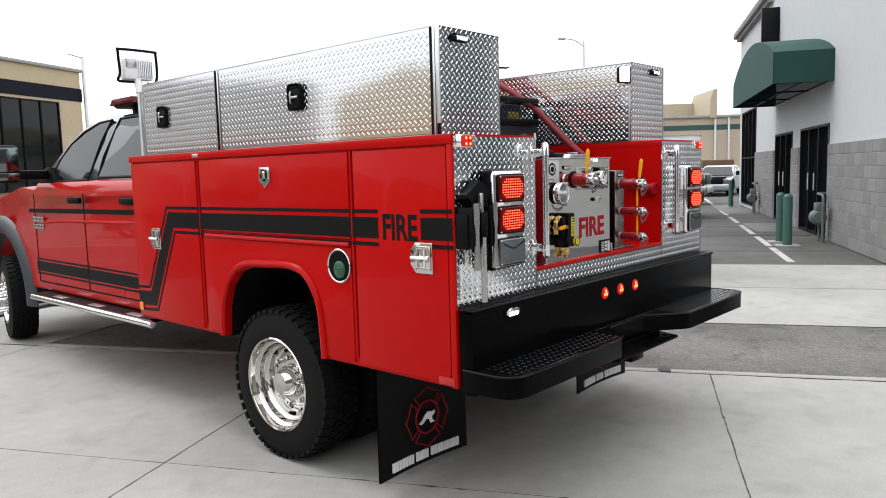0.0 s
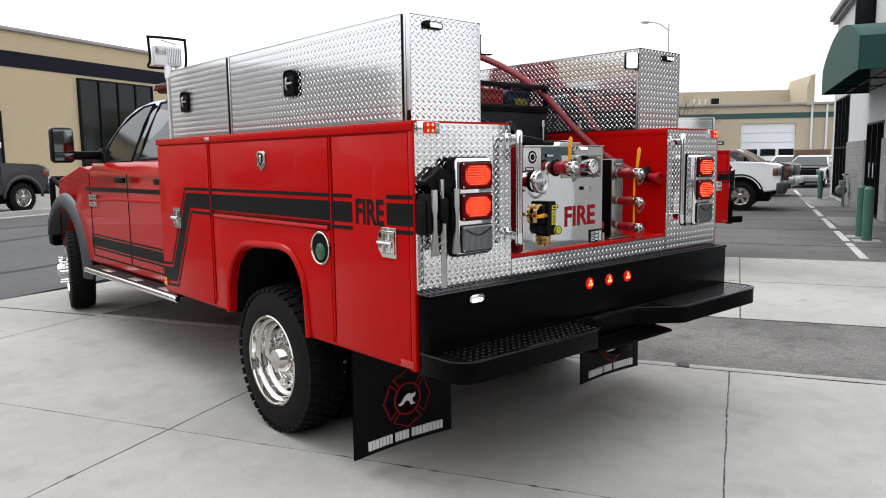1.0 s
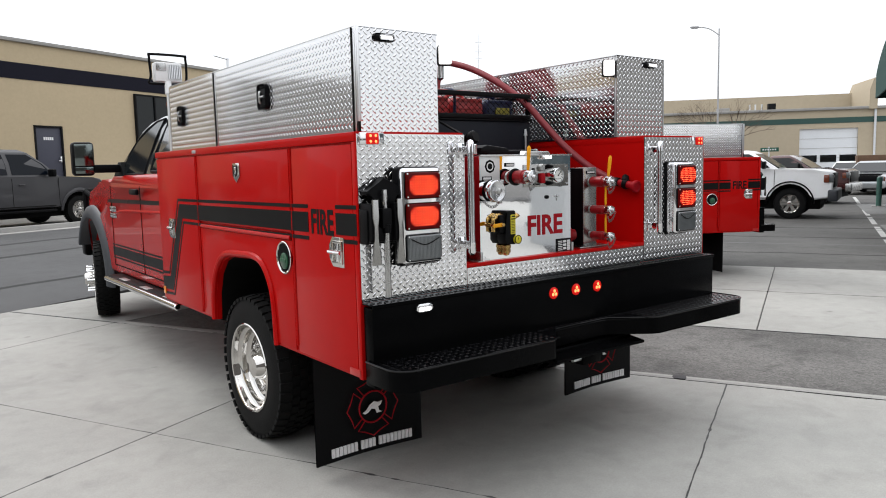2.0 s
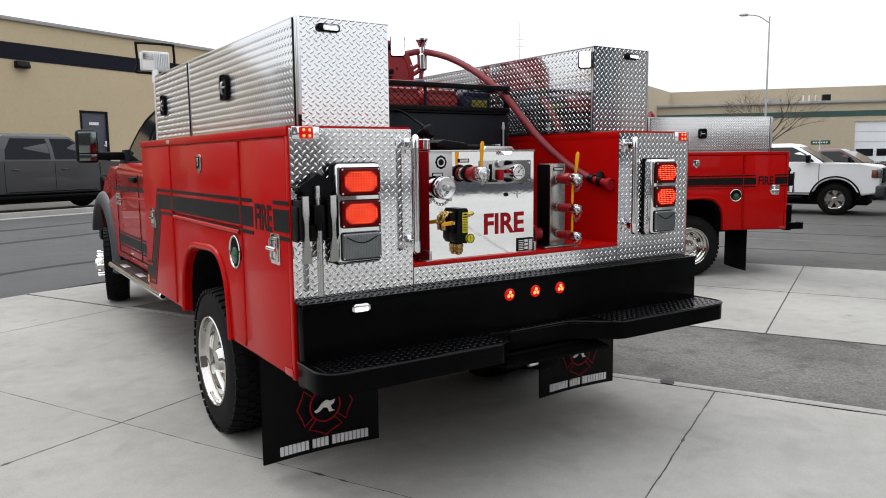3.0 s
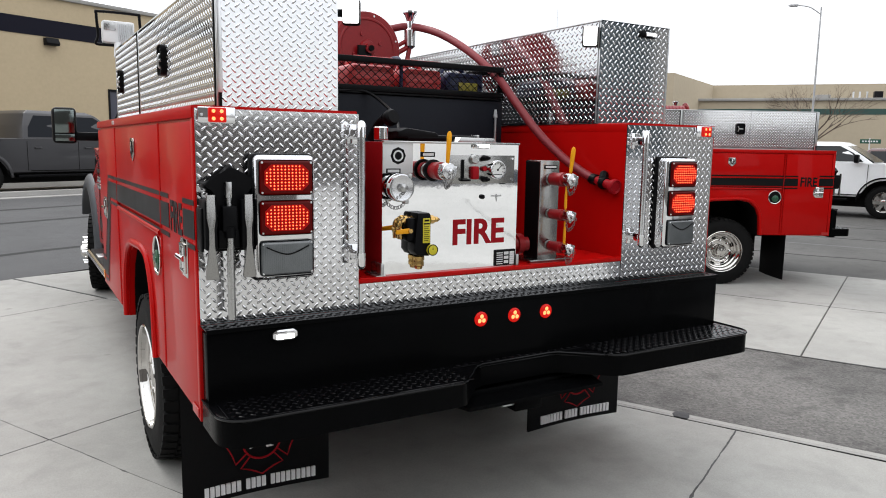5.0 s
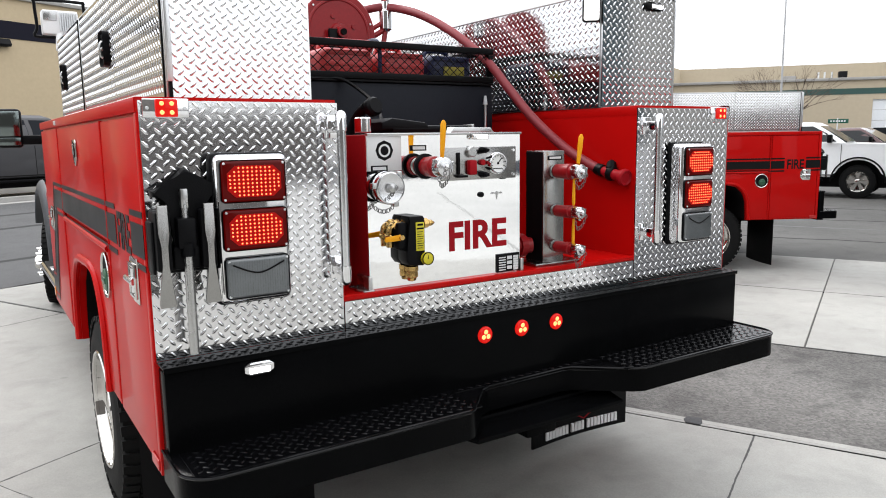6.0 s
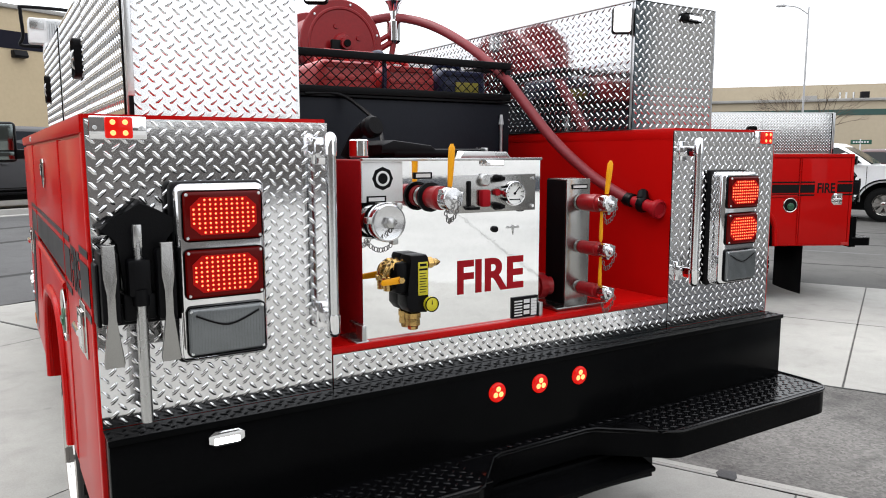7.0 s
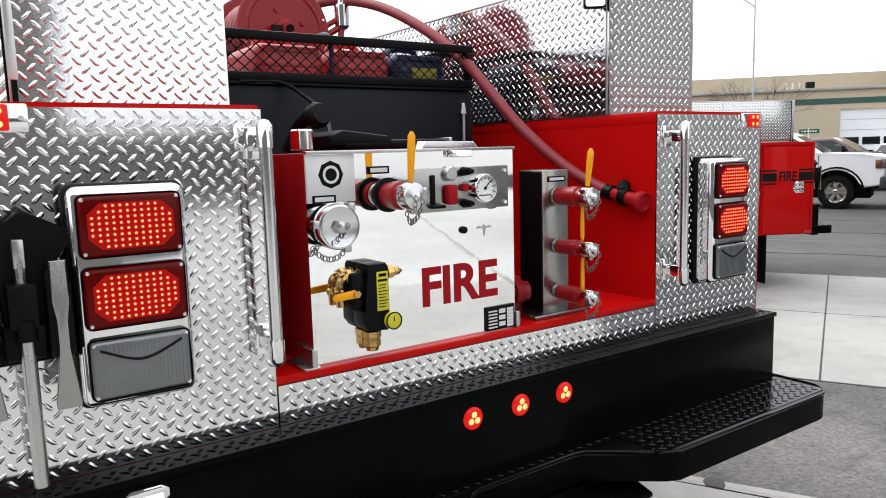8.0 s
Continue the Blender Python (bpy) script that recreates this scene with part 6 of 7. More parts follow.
# grey building beside the yard
VR = -3.6
grey_b = yard(thing("grey_building", "pale grey stucco building on a grey block base", "building"))
for u0, u1, z0, z1 in ((7.82, 11.5, 0, 5.75), (11.5, 14.1, 2.2, 5.75), (14.1, 15.0, 0, 5.75), (15.0, 17.3, 2.2, 5.75), (17.3, 20.7, 0, 5.75), (20.7, 24.0, 3.2, 5.75), (20.7, 24.0, 0, 0.1), (24.0, 24.6, 0, 5.75)):
    part("wall", box(B(), u0, u1, VR - 0.3, VR, z0, z1), STUCCO_GREY, grey_b)
part("wall", box(B(), 7.82, 8.12, VR - 14, VR - 0.3, 0, 5.75), STUCCO_GREY, grey_b)
part("wall", box(B(), 24.3, 24.6, VR - 14, VR - 0.3, 0, 5.75), STUCCO_GREY, grey_b)
part("wall", box(B(), 7.82, 24.6, VR - 14.3, VR - 14, 0, 5.75), STUCCO_GREY, grey_b)
b = B()
box(b, 7.9, 24.5, VR - 14, VR - 0.1, 5.4, 5.5)
part("roof", b, ASPHALT, grey_b)
b = B()
box(b, 18.0, 24.75, VR - 0.35, VR + 0.14, 5.75, 5.86, 0.02)
box(b, 18.0, 24.85, VR - 0.4, VR + 0.24, 5.86, 6.05, 0.03)
part("cornice", b, BLOCK, grey_b, "dark stepped cornice")
window_grid("window_2", 20.7, 24.0, 0.1, 3.2, VR, 4, "tall black-framed window in the grey building", 2, at=yard)
for nm, u0, u1 in (("door_1", 11.5, 14.1), ("door_2", 15.0, 17.3)):
    d = window_grid(nm, u0, u1, 0.0, 2.2, VR, 3, "dark-framed glass entrance door, closed", 1, 0.16, at=yard)
    d["category"] = "door"
    b = B()
    um = (u0 + u1) / 2
    for du in (-0.3, 0.25):
        cyl(b, (um + du, VR + 0.05, 0.9), (um + du, VR + 0.05, 1.25), 0.015, n=8)
    part("door_handle", b, ALU, d)
# awning: an arched canvas barrel that stands out from the wall
AU0, AU1, AV = 11.25, 17.4, VR + 1.05
arch_line = [(AU0, 2.95), (AU0, 3.53)] + [(AU0 + (AU1 - AU0) * k / 14, 3.53 + 0.55 * math.sin(math.pi * k / 14) ** 0.8) for k in range(1, 14)] + [(AU1, 3.53), (AU1, 2.95)]
b = B()
prism(b, arch_line, "y", AV - 0.02, AV)
aw = yard(tagged(part("awning", b, AWNING, None, "", 30), "dark green arched canvas awning over the entrance", "awning"))
b = B()
inner_line = [(AU0 + 0.02 + (x - AU0) * (AU1 - AU0 - 0.04) / (AU1 - AU0), z - (0.02 if z > 3 else 0)) for x, z in arch_line]
prism(b, arch_line + inner_line[::-1], "y", VR, AV - 0.022)
part("hood", b, AWNING, aw, "", 25)
for u in (AU0 + 0.03, AU0 + 2.05, AU0 + 4.1, AU1 - 0.03):
    b = B()
    cyl(b, (u, VR + 0.02, 2.96), (u, AV - 0.03, 2.96), 0.018, n=6)
    part("frame_bar", b, FRAME, aw)
for v in (VR + 0.03, VR + 0.5, AV - 0.04):
    b = B()
    cyl(b, (AU0 + 0.03, v, 2.98), (AU1 - 0.03, v, 2.98), 0.018, n=6)
    part("frame_bar", b, FRAME, aw)
b = B()
box(b, 17.0, 17.14, VR + 0.004, VR + 0.43, 4.4, 5.42, 0.01)
sgn = yard(tagged(part("blade_sign", b, FRAME), "plain black blade sign standing out from the wall", "sign"))
b = B()
box(b, 16.99, 17.15, VR - 0.01, VR + 0.06, 4.7, 5.1)
part("bracket", b, BLACK_MATT, sgn)


def bollard(u, v, h=0.93, r=0.078):
    b = B()
    lathe(b, (u, v, -0.012), (0, 0, 1), [(0, r), (h - 0.04, r), (h, r * 0.6), (h + 0.01, 0.01)], 18)
    o = yard(tagged(part("bollard", b, BOLLARD), "green painted steel bollard beside the entrance", "bollard", "bollards"))
    b = B()
    box(b, u - 0.2, u + 0.2, v - 0.2, v + 0.2, -0.012, 0.012, 0.004)
    part("base", b, KERB, o)


for u, v in ((10.40, -2.71), (11.06, -2.70), (23.25, -3.17)):
    bollard(u, v)
METER = material("grey_meter_paint", (0.122, 0.144, 0.137), 0.5, 0.2, 0, 0.2, 20)
for u in (11.15, 19.6):
    b = B()
    lathe(b, (u - 0.15, -3.35, 0.45), (1, 0, 0), [(0, 0.1), (0.03, 0.14), (0.22, 0.14), (0.25, 0.1)], 16)
    box(b, u - 0.14, u + 0.1, -3.45, -3.3, 0.55, 0.72, 0.02)
    gm = yard(tagged(part("gas_meter", b, METER), "grey gas meter on its pipes by the wall", "meter", "gas meters"))
    b = B()
    sweep(b, smooth_line([(u - 0.2, -3.4, -0.012), (u - 0.2, -3.4, 0.7), (u - 0.15, -3.4, 0.86), (u + 0.2, -3.4, 0.88), (u + 0.3, -3.55, 0.88)], 5), 0.025, 8)
    cyl(b, (u + 0.1, -3.4, 0.0), (u + 0.1, -3.4, 0.45), 0.02, n=8)
    part("pipe", b, METER, gm)

PALE_WALL = material("white_reflected_wall", (0.74, 0.74, 0.73), 0.8, 0, 0, 0.06, 1.2)
SLATE = material("slate_grey_band", (0.05, 0.056, 0.068), 0.7, 0, 0, 0.1, 2)
GREY_FAR = material("grey_reflected_block", (0.30, 0.295, 0.285), 0.85, 0, 0, 0.12, 0.7)
BACKWALL = material("warm_grey_stucco", (0.27, 0.268, 0.258), 0.85, 0, 0, 0.12, 0.8)
TEAL_WALL = material("dark_teal_wall", (0.03, 0.05, 0.06), 0.6, 0, 0, 0.15, 1.5)
b = B()
box(b, -30, -8.3, 22.4, 34, 0.0, 5.2)
tagged(site(part("side_building", b, STUCCO_TAN)), "plain tan stucco building along the street", "building", kind="structure")
# plain building that closes the yard behind the camera's right
b = B()
box(b, 3.86, 7.7, -10.6, -8.6, -0.1, 5.6)
tagged(site(part("back_building", b, BACKWALL)), "plain warm grey building closing the yard", "building", kind="structure")
b = B()
box(b, 3.1, 3.85, -10.6, -8.6, 1.4, 5.6)
tagged(site(part("back_building", b, TEAL_WALL)), "plain dark teal end of the building closing the yard", "building", kind="structure")
b = B()
box(b, 3.1, 3.85, -10.6, -8.6, -0.1, 1.396)
tagged(site(part("back_building", b, STUCCO_GREY)), "plain pale grey base under the teal end wall", "building", kind="structure")
# unseen grey block across the street, added so the tool-box doors reflect grey
b = B()
box(b, -8.0, 3.0, 36, 44, 0.0, 6.2)
tagged(site(part("far_building", b, GREY_FAR)), "unseen grey block added for the tool-box doors' reflection", "building", kind="structure")
# unseen block added behind the camera's left to cut low sky light
b = B()
box(b, -28, 1.0, -26, -13.5, -0.1, 9.0)
tagged(part("rear_building", b, DARKWALL), "unseen dark block added to cut low sky light", "building", kind="structure")
# low walls that close the yard behind the camera, and the street's end
b = B()
box(b, -34, -33, -40, 30, -0.1, 2.6)
box(b, -33, -2.0, -30, -29, -0.1, 2.8)
tagged(site(part("yard_wall", b, DARKWALL)), "plain brown walls that close the yard", "wall", kind="structure")
# unseen white wall and dark band, added to shape the pump panel's reflection
b = B()
box(b, -1.99, 7.5, -30, -29, -0.1, 2.8)
pw = b
b = B()
box(b, -1.99, 7.5, -28.99, -28.93, -0.1, 0.56)
tagged(site(part("wall_base", b, SLATE)), "unseen dark band added for the pump panel's dark reflection", "wall", kind="structure")
b = pw
tagged(site(part("yard_wall", b, PALE_WALL)), "unseen white wall added to brighten the pump panel's reflection", "wall", kind="structure")
# unseen dark strip added for the dark band that the panel reflects
b = B()
box(b, 2.0, 22.0, -28.5, -22.0, -0.02, 0.0045)
tagged(part("asphalt_lane", b, ASPHALT), "unseen dark strip on the rear lot, added for the panel's reflection", "road", kind="structure")

b = B()
prism(b, [(1.66, -3.7), (2.0, -5.0), (3.6, -12.0), (4.4, -15.4), (7.6, -15.4), (7.6, -3.7)], "z", -0.02, 0.0035)
tagged(site(part("asphalt_apron", b, ASPHALT)), "dark asphalt apron beside the grey building", "road", kind="structure")

# ---- beyond the yard ----
# second fire truck of the same build, side on
truck_two = copy_thing(truck, pose(7.20, 3.75, -0.05, 0, 0, 61) @ Matrix.Scale(0.972, 4))
tagged(truck_two, "second red brush fire truck parked side on across the yard")

# beige building at the end of the yard
FAR = pose(36.9, 20.1, 0, 0, 0, -50)
far_b = thing("beige_building", "long beige building with a green band and white roller doors", "building", m=FAR)
for s0, s1, z0, z1 in ((-34, -17, 0, 4.3), (-17, -13, 3.2, 4.3), (-13, 2.12, 0, 4.3), (2.12, 5.1, 3.22, 4.3), (5.1, 7.6, 0, 4.3)):
    part("wall", box(B(), s0, s1, 0, 0.4, z0, z1), BEIGE, far_b)
part("wall", box(B(), -7.4, 5.6, 3.0, 3.4, 4.0, 5.32), BEIGE, far_b)
part("wall", prism(B(), [(-7.4, 3.0), (-9.3, -4.9), (-9.7, -4.8), (-7.8, 3.4)], "z", 3.6, 5.32), BEIGE, far_b)
part("wall", box(B(), 7.2, 7.6, 0.4, 14, 0, 4.3), BEIGE, far_b)
b = B()
box(b, -34, 7.6, 0.2, 14, 4.0, 4.1)
part("roof", b, KERB, far_b)
b = B()
prism(b, [(5.55, 4.2), (5.95, 4.2), (5.95, 5.9), (5.75, 5.85), (5.55, 5.25)], "y", -0.2, 3.6)
part("fire_wall", b, BEIGE, far_b)
b = B()
box(b, -34.1, 7.7, -0.15, 0.45, 4.22, 4.36, 0.02)
part("coping", b, KERB, far_b)
b = B()
box(b, -34.02, 7.62, -0.02, 0.1, 3.50, 3.80)
part("band", b, GREENBAND, far_b)
for s0 in (2.12, -17):
    w = 2.98 if s0 > 0 else 4.0
    b = B()
    box(b, s0, s0 + w, 0.1, 0.16, 0, 3.22)
    rd = part("roller_door", b, WHITE_DOOR, far_b, "white sectional roller door with a row of windows")
    b = B()
    for k in range(1, 6):
        box(b, s0, s0 + w, 0.088, 0.1, k * 0.535 - 0.008, k * 0.535 + 0.008)
    part("door_rail", b, KERB, rd)
    for k in range(3):
        b = B()
        box(b, s0 + 0.12 + k * w / 3, s0 + (k + 1) * w / 3 - 0.05, 0.08, 0.1, 1.37, 1.76)
        part("pane", b, GLASS_DARK, rd)
b = B()
for s0 in (5.9, 6.7):
    cyl(b, (s0, -0.08, 0), (s0, -0.08, 4.2), 0.06, n=10)
part("downpipe", b, WHITE_DOOR, far_b)
b = B()
box(b, -2.1, -1.4, 1.2, 1.8, 4.1, 4.62, 0.02)
part("roof_vent", b, KERB, far_b)
b = B()
box(b, 0.6, 1.0, 0.7, 1.1, 4.1, 4.75, 0.02)
part("roof_vent", b, FRAME, far_b)
b = B()
for s0 in (-0.35, -0.05, 0.3):
    cyl(b, (s0, 1.0, 4.1), (s0, 1.0, 4.75), 0.05, n=8)
part("vent_pipe", b, ALU, far_b)


def car_wheel(parent, x, y, s, mat):
    ty = put_mesh("tyre", TYRE_CAR, parent, pose(x - s * 0.25, y, 0.40, 0, 0, 0 if s > 0 else 180))
    b = B()
    lathe(b, (0, 0, 0), (1, 0, 0), [(0.235, 0.245), (0.248, 0.24), (0.235, 0.225), (0.19, 0.21), (0.185, 0.06)], 28, False)
    part("rim", b, mat, ty)
    b = B()
    for k in range(6):
        a = math.tau * k / 6
        d, t = Vector((0, math.cos(a), math.sin(a))), Vector((0, -math.sin(a), math.cos(a)))
        vs = [b.verts.new(Vector((xx, 0, 0)) + d * r + t * w * q) for xx in (0.20, 0.235) for r, w in ((0.05, 0.03), (0.222, 0.045)) for q in (-1, 1)]
        for f in ((0, 1, 3, 2), (4, 6, 7, 5), (0, 4, 5, 1), (2, 3, 7, 6), (0, 2, 6, 4), (1, 5, 7, 3)):
            b.faces.new([vs[j] for j in f])
    lathe(b, (0.19, 0, 0), (1, 0, 0), [(0, 0.07), (0.05, 0.066), (0.055, 0.04), (0.056, 0.01)], 18)
    part("spokes", b, mat, ty)
    b = B()
    lathe(b, (0.15, 0, 0), (1, 0, 0), [(0, 0.22), (0.02, 0.22)], 20)
    part("brake_disc", b, SHADE_BLACK, ty)


LENS_OFF = material("unlit_red_lens", (0.07, 0.002, 0.002), 0.15, 0, 0.3, 0.1, 30)
LENS_AMBER = material("unlit_amber_lens", (0.16, 0.035, 0.012), 0.2, 0, 0.5, 0.1, 30)


def vehicle(name, label, category, paint, m, kind="pickup", trim=None, lower=None, bumper=None, cab_back=None, crew=False):
    """A parked car with its nose along +y."""
    v = thing(name, label, category, "parked vehicles", m)
    if kind == "pickup":
        W, ya, yf, rear, nose, belt, top = 0.99, -1.85, 1.92, -2.95, 2.92, 1.30, 1.93
        up = [(rear, 1.30), (-1.0, 1.33), (1.0, 1.325), (1.6, 1.31), (2.45, 1.28), (2.78, 1.25), (2.89, 1.19), (nose, 1.05)]
        house = ((belt, 0.95, -1.0, 1.42), (1.6, 0.88, -0.94, 1.02), (1.86, 0.79, -0.84, 0.60), (top, 0.70, -0.72, 0.40))
        panes = [[(-0.9, 1.36), (-0.05, 1.36), (-0.08, 1.6), (-0.12, 1.82), (-0.78, 1.82), (-0.86, 1.6)], [(0.05, 1.36), (1.18, 1.36), (0.95, 1.6), (0.52, 1.82), (-0.02, 1.82), (0.02, 1.6)]]
        if crew:
            # long crew cab with a full rear door and a tall roof
            ya, rear, top, nose = -2.3, -3.4, 2.04, 2.80
            up = [(rear, 1.34), (-1.0, 1.34), (1.0, 1.33), (1.6, 1.32), (2.4, 1.28), (2.66, 1.24), (2.77, 1.17), (nose, 1.02)]
            house = ((belt, 0.95, -1.40, 1.42), (1.66, 0.89, -1.36, 0.98), (1.96, 0.80, -1.27, 0.58), (top, 0.70, -1.14, 0.38))
            panes = [[(-1.27, 1.38), (-0.08, 1.38), (-0.10, 1.66), (-0.14, 1.91), (-1.05, 1.91), (-1.24, 1.62)], [(0.04, 1.38), (1.18, 1.38), (0.92, 1.66), (0.52, 1.91), (-0.02, 1.91), (0.02, 1.66)]]
        if cab_back is not None:
            # full-size cab with its windscreen set further forward
            top = 1.82
            house = ((belt, 0.95, cab_back, 1.67), (1.55, 0.88, cab_back + 0.06, 1.30), (1.75, 0.80, cab_back + 0.14, 0.98), (top, 0.70, cab_back + 0.26, 0.84))
            panes = [[(max(cab_back + 0.1, 0.2), 1.35), (1.42, 1.35), (1.2, 1.55), (0.88, 1.72), (max(cab_back + 0.22, 0.26), 1.72), (max(cab_back + 0.15, 0.22), 1.55)]]
            if cab_back < -0.5:
                panes.insert(0, [(cab_back + 0.1, 1.35), (0.1, 1.35), (0.12, 1.55), (0.14, 1.72), (cab_back + 0.22, 1.72), (cab_back + 0.15, 1.55)])
    else:
        W, ya, yf, rear, nose, belt, top = 0.9, -1.35, 1.4, -2.3, 2.3, 0.95, 1.46
        up = [(rear, 0.95), (-1.9, 1.0), (-1.0, 0.98), (0.9, 0.95), (1.9, 0.82), (2.2, 0.72), (nose, 0.6)]
        house = ((belt, 0.84, -1.75, 1.0), (1.2, 0.77, -1.4, 0.55), (1.4, 0.68, -1.05, 0.15), (top, 0.6, -0.9, 0.0))
        panes = [[(-1.2, 1.0), (-0.35, 1.0), (-0.38, 1.2), (-0.42, 1.38), (-0.95, 1.38)], [(-0.25, 1.0), (0.7, 1.0), (0.4, 1.2), (0.06, 1.38), (-0.34, 1.38)]]
    sill = 0.48 if kind == "pickup" else 0.3
    RA = 0.55 if crew else 0.475 if cab_back is None else 0.57
    low_edge = [] if kind == "pickup" else [sill]
    poly = [(rear, sill + 0.1)] + up + [(nose - 0.02, sill + 0.08)] + [(yf + 0.5, q) for q in low_edge] + arc(yf, 0.40, RA, 10, 170, 12) + [(yf - 0.5, q) for q in low_edge] + [(ya + 0.5, q) for q in low_edge] + arc(ya, 0.40, RA, 10, 170, 12) + [(ya - 0.5, q) for q in low_edge]
    b = B()
    prism(b, poly, "x", -W, W, 0.05 if kind == "pickup" else 0.03, 3)
    for vt in b.verts:
        if vt.co.y > nose - 0.55:
            vt.co.x *= 1 - 0.085 * ((vt.co.y - nose + 0.55) / 0.55) ** 2
    part("body", b, paint, v, "", 40).modifiers.new("even_shading", "WEIGHTED_NORMAL").keep_sharp = True
    b = B()
    rings = []
    for z, w, y0, y1 in house:
        rings.append([b.verts.new((x, y, z - (0.02 if z == belt else 0))) for x, y in ((-w, y0), (w, y0), (w, y1), (-w, y1))])
    for r0, r1 in zip(rings, rings[1:]):
        for i in range(4):
            b.faces.new((r0[i], r0[(i + 1) % 4], r1[(i + 1) % 4], r1[i]))
    b.faces.new(rings[-1])
    bmesh.ops.bevel(b, geom=list(b.edges), offset=0.02, segments=2, affect="EDGES", profile=0.5)
    part("cabin", b, paint, v, "", 50)

    def wx(z):
        for (z0, w0, _, _), (z1, w1, _, _) in zip(house, house[1:]):
            if z <= z1:
                return w0 + (w1 - w0) * (z - z0) / (z1 - z0)
        return house[-1][1]

    for s in (-1, 1):
        for pts in panes:
            b = B()
            f0 = [b.verts.new((s * (wx(z) + 0.008), y, z)) for y, z in pts]
            f1 = [b.verts.new((s * (wx(z) - 0.02), y, z)) for y, z in pts]
            b.faces.new(f0)
            b.faces.new(f1[::-1])
            for i in range(len(pts)):
                b.faces.new((f0[i], f0[(i + 1) % len(pts)], f1[(i + 1) % len(pts)], f1[i]))
            part("side_window", b, GLASS_DEEP if crew else GLASS_SIDE, v)
        for y in (ya, yf):
            car_wheel(v, s * (W - 0.02), y, s, RIM if trim is None else trim)
            b = B()
            o, i2 = arc(y, 0.40, RA + (0.055 if lower is not BLACK_MATT else 0.022), 0, 180, 16), arc(y, 0.40, RA - 0.005, 0, 180, 16)
            prism(b, o + i2[::-1], "x", s * (W - 0.03), s * (W + 0.025), 0.01)
            part("wheel_arch", b, lower or paint, v)
        b = B()
        box(b, s * W, s * (W + 0.24), house[0][3] - 0.42, house[0][3] - 0.32, belt + 0.02, belt + 0.22, 0.03)
        part("mirror", b, BLACK_MATT, v)
        for y in (panes[0][0][0] + 0.12, panes[-1][0][0] + 0.12):
            part("door_handle", box(B(), s * W, s * (W + 0.03), y, y + 0.17, belt - 0.2, belt - 0.16, 0.01), paint if trim is None else BLACK_MATT, v)
        b = B()
        for y in (panes[0][0][0] - 0.06, panes[-1][0][0] - 0.05, panes[-1][1][0] + 0.12):
            box(b, s * (W - 0.002), s * (W + 0.003), y - 0.006, y + 0.006, sill + 0.08, belt - 0.02)
        box(b, s * (W - 0.002), s * (W + 0.004), panes[0][0][0], panes[-1][1][0], sill + 0.06, sill + 0.085)
        part("door_joint", b, SHADE_BLACK, v)
        b = B()
        box(b, s * (W - 0.27), s * (W - 0.045), nose - 0.14, nose + 0.01, belt - 0.36, belt - 0.14, 0.03)
        part("headlight", b, LENS_CLEAR, v)
        b = B()
        box(b, s * (W - 0.09), s * (W - 0.012), nose - 0.22, nose - 0.09, belt - 0.36, belt - 0.16, 0.02)
        part("turn_signal", b, LENS_AMBER, v)
        b = B()
        box(b, s * (W - 0.14), s * (W + 0.004), rear - 0.01, rear + 0.1, belt - 0.4, belt - 0.06, 0.02)
        part("tail_lamp", b, LENS_OFF, v)
    b = B()
    z0 = house[0][0]
    f = [(-0.84, house[0][3] - 0.04, z0 + 0.03), (0.84, house[0][3] - 0.04, z0 + 0.03), (house[1][1] - 0.06, house[1][3], house[1][0]), (house[2][1] - 0.06, house[2][3] + 0.03, house[2][0] - 0.03), (-house[2][1] + 0.06, house[2][3] + 0.03, house[2][0] - 0.03), (-house[1][1] + 0.06, house[1][3], house[1][0])]
    f0 = [b.verts.new((x, y + 0.012, z + 0.012)) for x, y, z in f]
    f1 = [b.verts.new((x, y - 0.03, z - 0.03)) for x, y, z in f]
    b.faces.new(f0)
    b.faces.new(f1[::-1])
    for i in range(6):
        b.faces.new((f0[i], f0[(i + 1) % 6], f1[(i + 1) % 6], f1[i]))
    part("windscreen", b, GLASS_SIDE, v)
    b = B()
    box(b, -W - 0.005, W + 0.005, nose - 0.12, nose + 0.12, sill - 0.02, sill + 0.28, 0.05, 3)
    part("front_bumper", b, bumper or (BRUSHED if kind == "pickup" else paint), v)
    b = B()
    box(b, -W + 0.27, W - 0.27, nose - 0.1, nose + 0.02, belt - 0.5, belt - 0.12, 0.02)
    part("grille", b, BLACK_MATT, v)
    b = B()
    box(b, -W + 0.02, W - 0.02, rear - 0.12, rear + 0.05, sill, sill + 0.22, 0.03)
    part("rear_bumper", b, BRUSHED if kind == "pickup" else paint, v)
    b = B()
    box(b, -W + 0.3, W - 0.3, rear + 0.3, nose - 0.3, 0.25, 0.6)
    for y in (ya, yf):
        cyl(b, (-W + 0.2, y, 0.4), (W - 0.2, y, 0.4), 0.06, n=8)
    part("chassis", b, SHADE_BLACK, v)
    for y in (ya, yf):
        part("wheel_liner", box(B(), -W + 0.27, W - 0.27, y - 0.5, y + 0.5, 0.35, 0.9), SHADE_BLACK, v)
        part("arch_lining", prism(B(), arc(y, 0.40, RA + 0.003, 8, 172, 12) + arc(y, 0.40, RA - 0.05, 8, 172, 12)[::-1], "x", -W + 0.02, W - 0.02), SHADE_BLACK, v)
    if kind == "pickup":
        b = B()
        for s in (-1, 1):
            box(b, s * (W - 0.1), s * (W + 0.06), ya + 0.7, yf - 0.75, 0.40, 0.46, 0.015)
        part("running_board", b, BLACK_MATT, v)
        b = B()
